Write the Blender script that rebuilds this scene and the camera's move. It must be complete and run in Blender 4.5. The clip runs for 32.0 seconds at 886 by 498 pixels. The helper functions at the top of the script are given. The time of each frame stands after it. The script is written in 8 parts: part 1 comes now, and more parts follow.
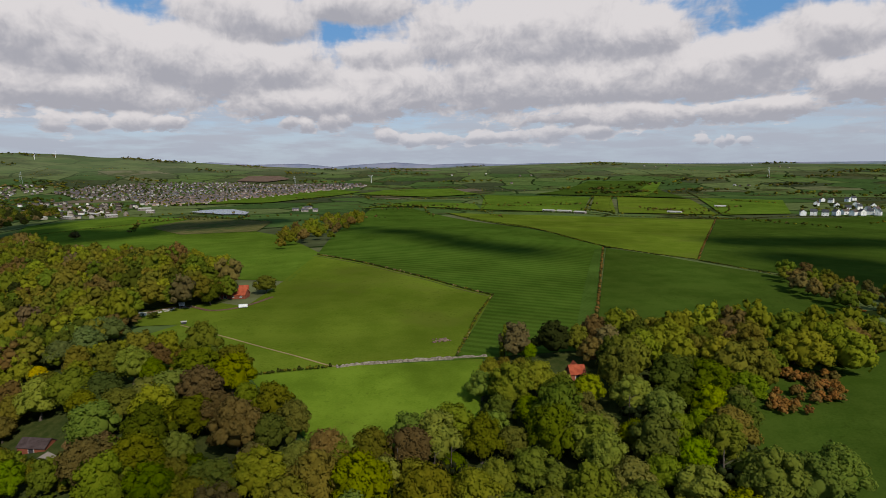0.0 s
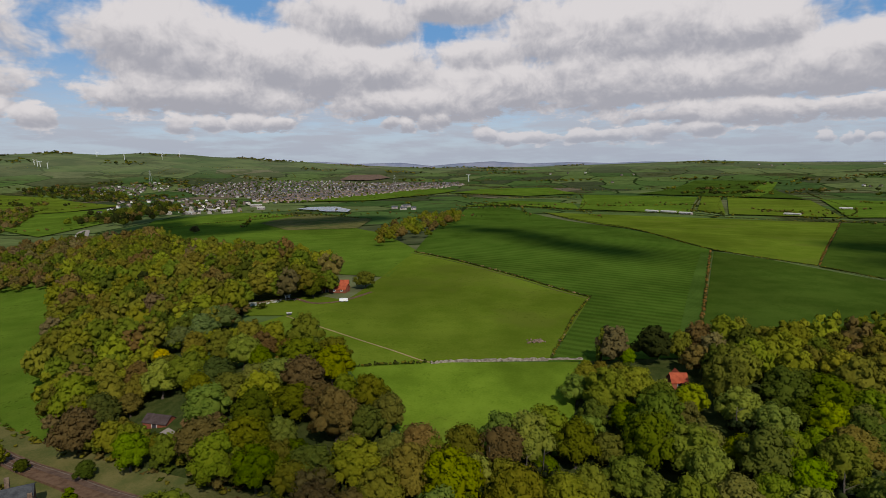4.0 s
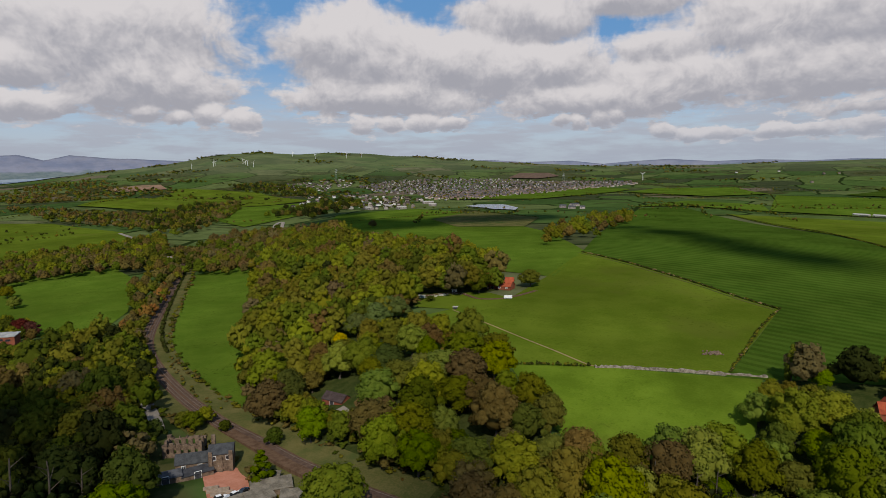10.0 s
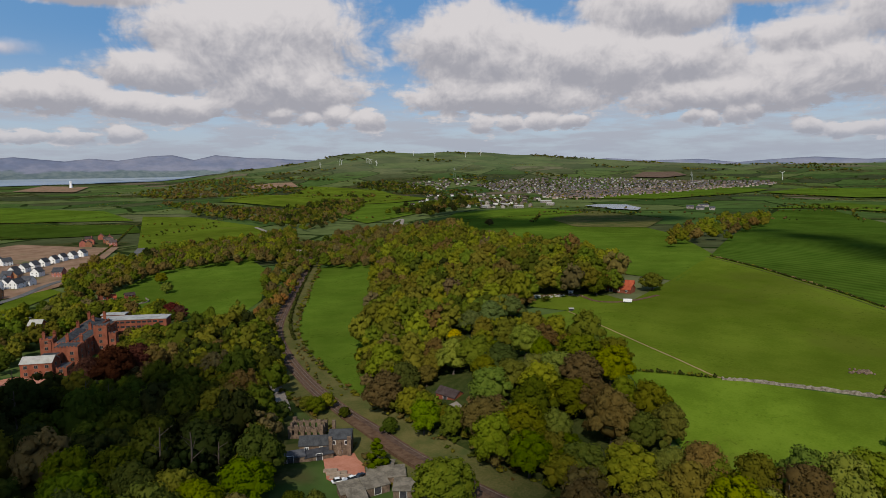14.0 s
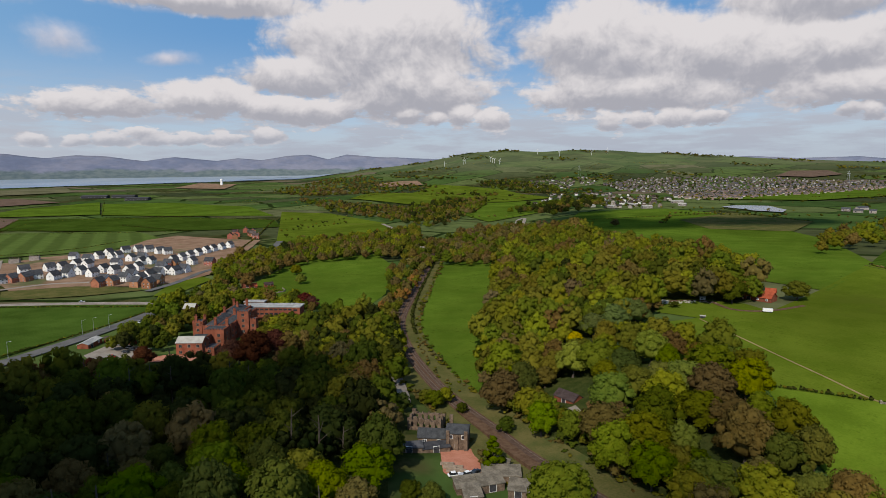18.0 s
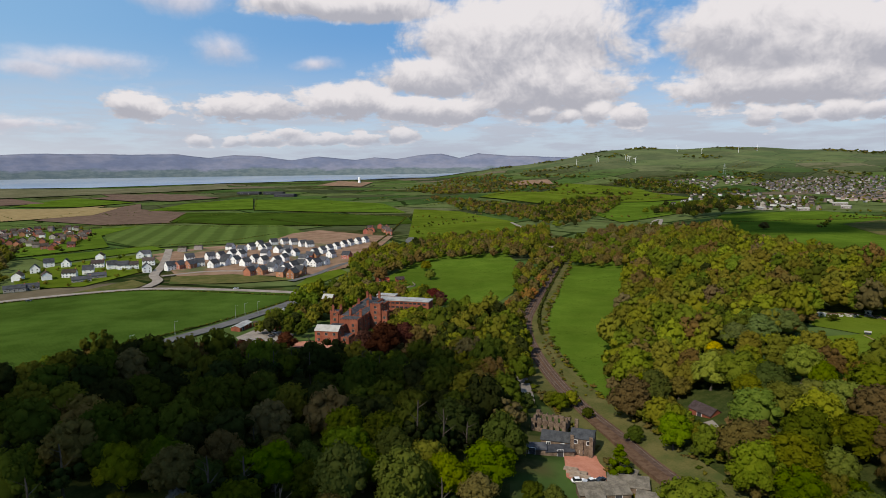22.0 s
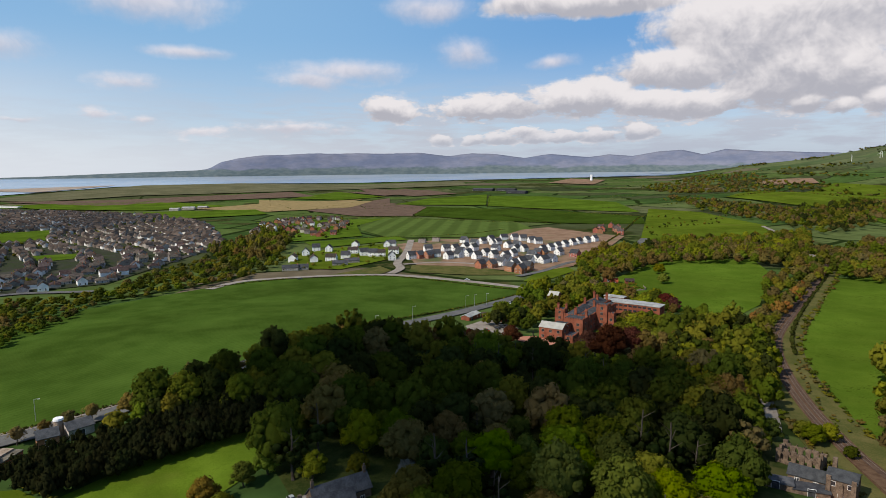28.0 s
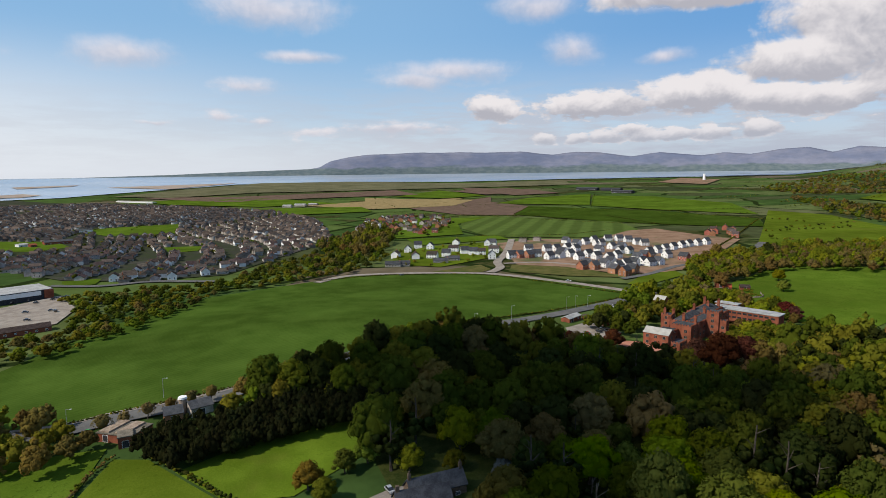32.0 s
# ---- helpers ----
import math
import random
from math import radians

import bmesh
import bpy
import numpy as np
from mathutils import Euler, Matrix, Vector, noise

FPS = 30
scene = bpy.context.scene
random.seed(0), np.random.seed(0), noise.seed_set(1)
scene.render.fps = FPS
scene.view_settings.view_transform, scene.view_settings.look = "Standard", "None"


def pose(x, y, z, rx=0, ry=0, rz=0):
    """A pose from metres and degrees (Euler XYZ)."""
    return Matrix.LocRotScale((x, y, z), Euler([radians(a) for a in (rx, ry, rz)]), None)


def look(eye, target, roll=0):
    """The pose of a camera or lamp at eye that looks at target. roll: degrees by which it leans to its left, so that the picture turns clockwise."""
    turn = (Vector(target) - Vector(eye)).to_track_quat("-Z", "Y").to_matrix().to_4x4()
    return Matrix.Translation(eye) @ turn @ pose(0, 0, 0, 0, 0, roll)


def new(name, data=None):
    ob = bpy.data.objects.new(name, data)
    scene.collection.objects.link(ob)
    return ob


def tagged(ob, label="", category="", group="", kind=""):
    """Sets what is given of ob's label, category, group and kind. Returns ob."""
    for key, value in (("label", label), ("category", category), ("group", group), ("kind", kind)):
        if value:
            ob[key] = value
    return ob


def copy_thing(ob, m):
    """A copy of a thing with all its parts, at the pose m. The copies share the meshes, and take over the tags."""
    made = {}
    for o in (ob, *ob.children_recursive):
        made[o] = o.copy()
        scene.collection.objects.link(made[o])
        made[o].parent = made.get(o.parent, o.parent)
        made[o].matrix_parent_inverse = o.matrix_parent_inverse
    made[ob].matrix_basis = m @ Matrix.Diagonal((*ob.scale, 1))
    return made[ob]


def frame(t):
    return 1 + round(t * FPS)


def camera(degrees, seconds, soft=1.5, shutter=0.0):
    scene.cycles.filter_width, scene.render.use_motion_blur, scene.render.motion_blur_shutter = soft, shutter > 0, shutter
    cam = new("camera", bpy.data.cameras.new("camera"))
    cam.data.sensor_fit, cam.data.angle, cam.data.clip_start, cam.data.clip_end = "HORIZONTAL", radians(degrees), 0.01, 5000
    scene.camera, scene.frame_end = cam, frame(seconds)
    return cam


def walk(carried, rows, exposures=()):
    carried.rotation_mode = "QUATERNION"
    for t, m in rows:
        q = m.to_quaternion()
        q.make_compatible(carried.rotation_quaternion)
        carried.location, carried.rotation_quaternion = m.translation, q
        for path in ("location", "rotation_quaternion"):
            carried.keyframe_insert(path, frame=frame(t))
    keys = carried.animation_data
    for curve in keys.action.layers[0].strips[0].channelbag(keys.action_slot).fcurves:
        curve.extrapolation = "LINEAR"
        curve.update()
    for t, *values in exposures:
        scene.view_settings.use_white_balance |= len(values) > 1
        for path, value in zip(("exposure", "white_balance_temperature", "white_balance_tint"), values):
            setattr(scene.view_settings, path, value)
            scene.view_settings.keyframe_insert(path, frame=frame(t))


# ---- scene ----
# The camera hovers at one spot and pans to its left.
cam = camera(71.56, 32.0, soft=0.6)
EYE = 100.0
YAWS = [
    (0, 0.00), (0.5, 0.88), (1, 1.75), (1.5, 2.64), (2, 3.74), (2.5, 5.09),
    (3, 6.43), (3.5, 7.71), (5.5, 12.92), (6, 14.23), (6.5, 15.52), (7, 16.78),
    (7.5, 18.10), (8, 19.38), (8.5, 20.67), (9, 21.95), (9.5, 23.23), (10, 24.51),
    (10.5, 25.80), (11, 27.08), (11.5, 28.40), (12, 29.73), (12.5, 31.10), (13, 32.54),
    (13.5, 33.97), (14, 35.38), (14.5, 36.81), (16.5, 42.48), (17, 43.90), (17.5, 45.30),
    (18, 46.73), (18.5, 48.14), (19, 49.54), (19.5, 50.85), (20, 52.17), (20.5, 53.56),
    (21, 55.18), (21.5, 56.91), (22, 58.73), (22.5, 60.62), (23, 62.53), (23.5, 64.43),
    (24, 66.29), (24.5, 68.18), (25, 70.01), (25.5, 71.73), (27.5, 78.46), (28, 79.93),
    (28.5, 81.13), (29, 81.96), (29.5, 82.78), (30, 83.84), (30.5, 85.23), (31, 86.72),
    (31.5, 88.19), (32, 89.33),
]
walk(cam, [(t, pose(0, 0, EYE, 90 - 7.37, 0.64, yaw)) for t, yaw in YAWS], exposures=[(0.0, -0.12), (9.0, -0.20), (14.0, -0.22), (20.0, 0.02), (25.0, 0.09), (32.0, 0.12)])

# ---- light ----
SUN_AZ, SUN_EL = -155.0, 43.0      # degrees to the left of +y, and above the horizon
SUN = Vector((-math.sin(radians(SUN_AZ)) * math.cos(radians(SUN_EL)), math.cos(radians(SUN_AZ)) * math.cos(radians(SUN_EL)), math.sin(radians(SUN_EL))))
sun = new("sun", bpy.data.lights.new("sun", "SUN"))
sun.data.energy, sun.data.angle, sun.data.color = 4.3, radians(0.6), (1.0, 0.92, 0.78)
sun.matrix_world = look((0, 0, 900), Vector((0, 0, 900)) - SUN)


class Nodes:
    """Short forms for node trees."""

    def __init__(self, tree):
        self.tree = tree
        tree.nodes.clear()

    def add(self, kind, ins=None, **props):
        node = self.tree.nodes.new(kind)
        for key, value in props.items():
            setattr(node, key, value)
        for key, value in (ins or {}).items():
            if isinstance(value, bpy.types.NodeSocket):
                self.tree.links.new(value, node.inputs[key])
            else:
                node.inputs[key].default_value = value
        return node

    def math(self, op, a, b=0.0, c=0.0, clamp=False):
        return self.add("ShaderNodeMath", {0: a, 1: b, 2: c}, operation=op, use_clamp=clamp).outputs[0]

    def span(self, v, a, b, c=0.0, d=1.0):
        return self.add("ShaderNodeMapRange", {"Value": v, "From Min": a, "From Max": b, "To Min": c, "To Max": d}, interpolation_type="SMOOTHSTEP").outputs[0]

    def mix(self, f, a, b, blend="MIX"):
        n = self.add("ShaderNodeMix", data_type="RGBA", blend_type=blend)
        for i, v in ((0, f), (6, a), (7, b)):
            if isinstance(v, bpy.types.NodeSocket):
                self.tree.links.new(v, n.inputs[i])
            else:
                n.inputs[i].default_value = (*v, 1) if isinstance(v, tuple) and len(v) == 3 else v
        return n.outputs[2]

    def noise(self, vec, scale, detail=4.0, rough=0.55, dist=0.0):
        return self.add("ShaderNodeTexNoise", {"Vector": vec, "Scale": scale, "Detail": detail, "Roughness": rough, "Distortion": dist}).outputs[0]

    def link(self, a, b):
        self.tree.links.new(a, b)


# World: blue sky with banks of fair-weather cumulus, thicker over the land than over the bay
BANKS = [
    [(32.6, 10.4, 4.7, 3.0), (25.3, 9.6, 7.9, 2.4), (17.2, 12.9, 5.1, 1.8), (17.5, 8.6, 7.0, 2.1), (29.6, 6.5, 7.8, 1.3), (5.2, 9.8, 2.8, 1.2), (5.3, 7.1, 5.3, 1.9), (11.3, 5.9, 5.9, 1.1), (23.5, 4.2, 1.0, 0.54), (26.3, 4.3, 1.3, 0.74), (29.5, 4.2, 1.1, 0.58), (31.7, 4.2, 0.9, 0.78), (9.0, 4.6, 0.8, 0.55), (10.5, 4.5, 0.8, 0.76), (12.8, 4.2, 0.7, 0.7), (14.2, 4.3, 0.7, 0.52), (-9.0, 11.7, 10.3, 3.1), (-17.2, 11.2, 4.2, 2.0)],
    [(-4.5, 7.5, 4.8, 1.9), (-13.5, 7.3, 7.7, 1.9), (-24.4, 8.0, 5.5, 2.1), (-28.0, 8.8, 2.0, 1.2), (-31.4, 9.9, 4.1, 1.8), (-34.1, 6.4, 3.2, 1.5), (-16.0, 4.5, 7.1, 0.9), (-26.2, 4.5, 4.6, 0.8), (-13.2, 3.2, 1.4, 0.5), (-9.6, 3.1, 1.6, 0.65), (-6.6, 3.0, 1.4, 0.54), (-3.6, 3.0, 1.6, 0.43), (-3.1, 3.0, 0.9, 0.47), (0.1, 2.9, 1.4, 0.39), (2.7, 2.8, 1.1, 0.41), (5.2, 3.1, 0.9, 0.48), (-26.3, 1.9, 0.4, 0.32), (-25.0, 2.1, 0.4, 0.34), (-24.2, 2.0, 0.4, 0.41), (-22.3, 2.3, 0.6, 0.45), (7.1, 14.0, 4.0, 1.2)],
    [(-39.8, 8.5, 4.5, 2.2), (-41.3, 4.6, 4.7, 1.5), (-44.9, 6.7, 4.4, 2.1)],
    [(51.2, 11.0, 7.1, 3.6), (49.7, 7.1, 5.6, 1.9), (42.1, 4.6, 1.2, 0.73), (45.1, 5.0, 1.0, 0.75), (47.4, 4.6, 0.9, 0.53), (49.8, 5.0, 0.9, 0.49), (59.9, 8.1, 3.8, 1.2), (59.5, 5.4, 4.3, 0.9), (67.4, 6.1, 3.6, 1.2), (75.6, 5.6, 3.7, 0.9), (84.5, 5.5, 1.8, 0.8), (71.5, 2.7, 1.2, 0.43), (74.6, 2.6, 1.3, 0.45), (77.1, 2.6, 0.8, 0.39), (80.1, 2.7, 0.8, 0.46), (62.3, 3.2, 1.0, 0.47), (66.4, 2.9, 1.7, 0.46), (69.3, 2.9, 1.0, 0.44), (72.7, 3.1, 1.6, 0.46), (66.5, 14.1, 7.1, 0.9)],
]
PUFFS = [
    [(115.9, 9.5, 3.5, 1.0), (104.2, 13.7, 5.2, 1.4), (101.5, 10.0, 3.2, 0.5), (106.9, 7.4, 2.2, 0.6), (88.4, 8.8, 4.8, 0.8), (91.2, 8.0, 3.1, 0.7), (84.1, 5.8, 1.9, 1.0), (108.8, 4.9, 1.3, 0.4), (105.6, 4.5, 1.0, 0.3), (100.8, 3.4, 2.0, 0.4), (114.6, 4.2, 1.2, 0.2), (93.6, 3.6, 4.1, 0.5)],
    [(77.8, 10.2, 2.2, 1.2), (80.4, 14.0, 3.4, 1.0), (69.0, 13.3, 4.9, 0.5), (69.8, 9.4, 1.8, 0.5), (128.9, 9.7, 3.6, 1.1)],
]
world = bpy.data.worlds.new("sky")
scene.world = world
world.use_nodes = True
N = Nodes(world.node_tree)
sky = N.add("ShaderNodeTexSky", sky_type="NISHITA", sun_disc=False, sun_elevation=radians(SUN_EL), sun_rotation=radians(-SUN_AZ), air_density=1.0, dust_density=0.6, ozone_density=2.0).outputs[0]
way = N.add("ShaderNodeTexCoord").outputs["Generated"]
xyz = N.add("ShaderNodeSeparateXYZ", {0: way}).outputs
azim = N.math("DEGREES", N.math("ARCTAN2", N.math("MULTIPLY", xyz[0], -1.0), xyz[1]))
elev = N.math("DEGREES", N.math("ARCSINE", xyz[2]))
grain = N.add("ShaderNodeVectorMath", {0: way, 1: (1.0, 1.0, 1.9)}, operation="MULTIPLY").outputs[0]
curl = N.add("ShaderNodeTexNoise", {"Vector": grain, "Scale": 7.0, "Detail": 4.0, "Roughness": 0.55}).outputs[1]
bend = N.add("ShaderNodeVectorMath", {0: curl, 1: (0.5, 0.5, 0.5)}, operation="SUBTRACT").outputs[0]
bend = N.add("ShaderNodeVectorMath", {0: bend, 1: (4.5, 1.5, 0.0)}, operation="MULTIPLY").outputs[0]
puffy = N.noise(grain, 12.0, 8.0, 0.52, 0.2)


def heap(groups):
    """How far out of the clouds the line of sight is, and how high up in its own cloud."""
    at = N.add("ShaderNodeCombineXYZ", {0: azim, 1: elev}).outputs[0]
    at = N.add("ShaderNodeVectorMath", {0: at, 1: bend}, operation="ADD").outputs[0]
    blobs = [q for g in groups for q in g]
    far = None
    for a, e, wa, we in blobs:
        d = N.add("ShaderNodeVectorMath", {0: at, 1: (1 / wa, 1 / we, 0), 2: (-a / wa, -e / we, 0)}, operation="MULTIPLY_ADD").outputs[0]
        r = N.add("ShaderNodeVectorMath", {0: d}, operation="LENGTH").outputs["Value"]
        far = r if far is None else N.math("SMOOTH_MIN", far, r, 0.12)
    total = (0.0, 0.0, 0.04)
    for a, e, wa, we in blobs:
        d = N.add("ShaderNodeVectorMath", {0: at, 1: (1 / wa, 1 / we, 0), 2: (-a / wa, -e / we, 1)}, operation="MULTIPLY_ADD").outputs[0]
        r = N.add("ShaderNodeVectorMath", {0: d}, operation="LENGTH").outputs["Value"]
        weight = N.math("POWER", N.math("MAXIMUM", N.math("SUBTRACT", 1.97, r), 0.0), 3.0)
        d = N.add("ShaderNodeVectorMath", {0: d, "Scale": weight}, operation="SCALE").outputs[0]
        total = N.add("ShaderNodeVectorMath", {0: d, 1: total}, operation="ADD").outputs[0]
    total = N.add("ShaderNodeSeparateXYZ", {0: total}).outputs
    return far, N.math("DIVIDE", total[1], total[2])


steep = N.math("MULTIPLY", N.math("LOGARITHM", N.math("ADD", N.math("MAXIMUM", elev, 0.0), 4.0), 2.71828), 11.0)


def lumps(up):
    """Distance from the middle of the nearest billow, in rows that narrow towards the horizon."""
    at = N.add("ShaderNodeCombineXYZ", {0: azim, 1: N.math("ADD", steep, up)}).outputs[0]
    at = N.add("ShaderNodeVectorMath", {0: at, 1: bend}, operation="ADD").outputs[0]
    return N.add("ShaderNodeTexVoronoi", {"Vector": at, "Scale": 0.27, "Detail": 3.0, "Roughness": 0.62, "Lacunarity": 2.3, "Smoothness": 0.5, "Randomness": 1.0}, voronoi_dimensions="2D", feature="SMOOTH_F1", normalize=True).outputs["Distance"]


billow, billow_up = lumps(0.0), lumps(0.9)
tops = N.math("SUBTRACT", billow_up, billow)
fluff = N.math("ADD", N.math("MULTIPLY", N.math("SUBTRACT", puffy, 0.5), 0.9), N.math("MULTIPLY", N.math("SUBTRACT", 0.33, billow), 1.1))
fluff = N.math("MULTIPLY", fluff, N.span(elev, 1.0, 8.0, 1.8, 1.0))
small = N.noise(N.add("ShaderNodeVectorMath", {0: way, 1: (1.0, 1.0, 3.0)}, operation="MULTIPLY").outputs[0], 34.0, 5.0, 0.6)
fluff = N.math("ADD", fluff, N.math("MULTIPLY", N.math("SUBTRACT", small, 0.5), N.span(elev, 2.0, 10.0, 3.4, 0.4)))
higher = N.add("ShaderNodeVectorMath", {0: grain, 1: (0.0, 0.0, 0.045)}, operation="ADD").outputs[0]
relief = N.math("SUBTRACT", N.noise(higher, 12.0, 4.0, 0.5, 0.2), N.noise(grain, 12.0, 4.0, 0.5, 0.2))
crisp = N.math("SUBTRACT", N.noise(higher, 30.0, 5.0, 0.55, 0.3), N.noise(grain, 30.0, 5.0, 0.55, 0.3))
lofty = N.noise(N.add("ShaderNodeVectorMath", {0: way, 1: (1.0, 1.0, 2.2)}, operation="MULTIPLY").outputs[0], 2.1, 7.0, 0.55)
overhead = N.math("MULTIPLY", N.span(elev, 17.0, 30.0), N.span(lofty, 0.44, 0.56))
bank, bank_level = heap(BANKS)
puff, puff_level = heap(PUFFS)
thick = N.span(N.math("ADD", N.math("SUBTRACT", 1.58, bank), fluff), -0.08, 0.50)
thin = N.math("MULTIPLY", N.span(N.math("ADD", N.math("SUBTRACT", 1.10, puff), fluff), -0.45, 1.1), 0.72)
cover = N.math("MAXIMUM", N.math("MAXIMUM", thick, thin), overhead)
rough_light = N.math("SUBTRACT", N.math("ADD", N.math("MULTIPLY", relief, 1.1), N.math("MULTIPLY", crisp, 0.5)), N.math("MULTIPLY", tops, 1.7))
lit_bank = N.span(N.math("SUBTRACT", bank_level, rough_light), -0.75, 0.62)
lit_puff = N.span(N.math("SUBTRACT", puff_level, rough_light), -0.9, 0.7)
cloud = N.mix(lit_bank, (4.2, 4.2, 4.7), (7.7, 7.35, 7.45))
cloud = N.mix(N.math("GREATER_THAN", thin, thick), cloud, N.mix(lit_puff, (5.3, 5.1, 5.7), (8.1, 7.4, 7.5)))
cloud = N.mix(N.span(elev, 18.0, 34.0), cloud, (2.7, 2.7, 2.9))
stripe = N.noise(N.add("ShaderNodeVectorMath", {0: way, 1: (1.0, 1.0, 7.0)}, operation="MULTIPLY").outputs[0], 9.0, 6.0, 0.6)
low = N.math("MULTIPLY", N.math("MULTIPLY", N.span(stripe, 0.36, 0.60), N.span(elev, 9.0, 2.5)), N.span(azim, 112.0, 80.0, 0.3, 0.9))
blue = N.mix(N.span(elev, 0.0, 12.0), (5.6, 6.5, 7.8), N.mix(N.span(azim, 60.0, 100.0), (1.1, 3.2, 6.6), (2.4, 4.7, 7.5)))
blue = N.mix(0.72, sky, blue)
pale = N.math("MULTIPLY", N.span(azim, 95.0, 135.0), N.span(elev, 13.0, 3.0))
blue = N.mix(N.math("MULTIPLY", pale, 0.75), blue, (7.4, 7.7, 8.1))
both = N.mix(low, blue, (4.7, 4.9, 5.6))
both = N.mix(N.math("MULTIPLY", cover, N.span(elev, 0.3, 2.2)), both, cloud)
both = N.mix(N.span(elev, 0.0, 5.0, 0.6, 0.0), both, N.mix(N.span(azim, 60.0, 115.0), (4.0, 4.55, 5.6), (7.0, 7.3, 7.8)))
N.add("ShaderNodeOutputWorld", {0: N.add("ShaderNodeBackground", {0: both, 1: 0.1}).outputs[0]})


# ---- materials ----
def surface(name, low, high, scale=0.3, rough=0.9, fine=6.0, bump=0.3, spread=0.0, metal=0.0, third=None, attr=False, coarse=0.0, spec=0.0, stripe=None, speck=0.0):
    """A mottled surface: two colours mixed by coarse and fine noise, relief, and a spread of tone from object to object."""
    m = bpy.data.materials.new(name)
    m.use_nodes = True
    n = Nodes(m.node_tree)
    co = n.add("ShaderNodeNewGeometry").outputs["Position"]
    a = n.noise(co, scale, 5.0, 0.6)
    b = n.noise(co, fine, 3.0, 0.6)
    f = n.span(n.math("ADD", n.math("MULTIPLY", a, 0.65), n.math("MULTIPLY", b, 0.35)), 0.36, 0.64)
    col = n.mix(f, low, high)
    if third:
        col = n.mix(n.span(n.noise(co, scale * 0.31, 4.0, 0.65), 0.52, 0.68), col, third)
    if coarse:
        tone = n.span(n.noise(co, coarse, 3.0, 0.5), 0.3, 0.7, 0.8, 1.18)
        col = n.mix(1.0, col, n.add("ShaderNodeCombineXYZ", {0: tone, 1: tone, 2: tone}).outputs[0], "MULTIPLY")
    if speck:
        tuft = n.math("MULTIPLY", n.span(n.noise(co, 0.45, 3.0, 0.7), 0.55, 0.70), n.span(n.noise(co, 0.03, 3.0, 0.5), 0.40, 0.62))
        col = n.mix(n.math("MULTIPLY", tuft, speck), col, tuple(c * 0.45 for c in low))
    if stripe:
        (p, q), period, depth = stripe
        d = math.hypot(q[0] - p[0], q[1] - p[1])
        across = n.add("ShaderNodeVectorMath", {0: co, 1: (-(q[1] - p[1]) / d, (q[0] - p[0]) / d, 0)}, operation="DOT_PRODUCT").outputs["Value"]
        wave = n.math("SINE", n.math("ADD", n.math("MULTIPLY", across, 6.2832 / period), n.math("MULTIPLY", a, 1.2)))
        tone = n.span(wave, -0.6, 0.6, 1 - depth, 1 + depth)
        col = n.mix(1.0, col, n.add("ShaderNodeCombineXYZ", {0: tone, 1: tone, 2: tone}).outputs[0], "MULTIPLY")
    if spread:
        ran = n.add("ShaderNodeObjectInfo").outputs["Random"]
        hsv = n.add("ShaderNodeHueSaturation", {"Hue": n.span(ran, 0, 1, 0.5 - spread * 0.12, 0.5 + spread * 0.10), "Saturation": n.span(n.math("FRACT", n.math("MULTIPLY", ran, 7.3)), 0, 1, 1 - spread * 0.5, 1.0), "Value": n.span(n.math("FRACT", n.math("MULTIPLY", ran, 13.7)), 0, 1, 1 - spread, 1 + spread * 0.7), "Color": col})
        col = hsv.outputs[0]
    if attr:
        tint = n.add("ShaderNodeAttribute", attribute_name="tint").outputs["Color"]
        col = n.mix(1.0, col, tint, "MULTIPLY")
    bs = n.add("ShaderNodeBsdfPrincipled", {"Base Color": col, "Roughness": rough, "Metallic": metal, "Specular IOR Level": spec})
    if bump:
        n.link(n.add("ShaderNodeBump", {"Height": b, "Strength": bump, "Distance": 0.5 / fine}).outputs[0], bs.inputs["Normal"])
    n.add("ShaderNodeOutputMaterial", {0: bs.outputs[0]})
    return m


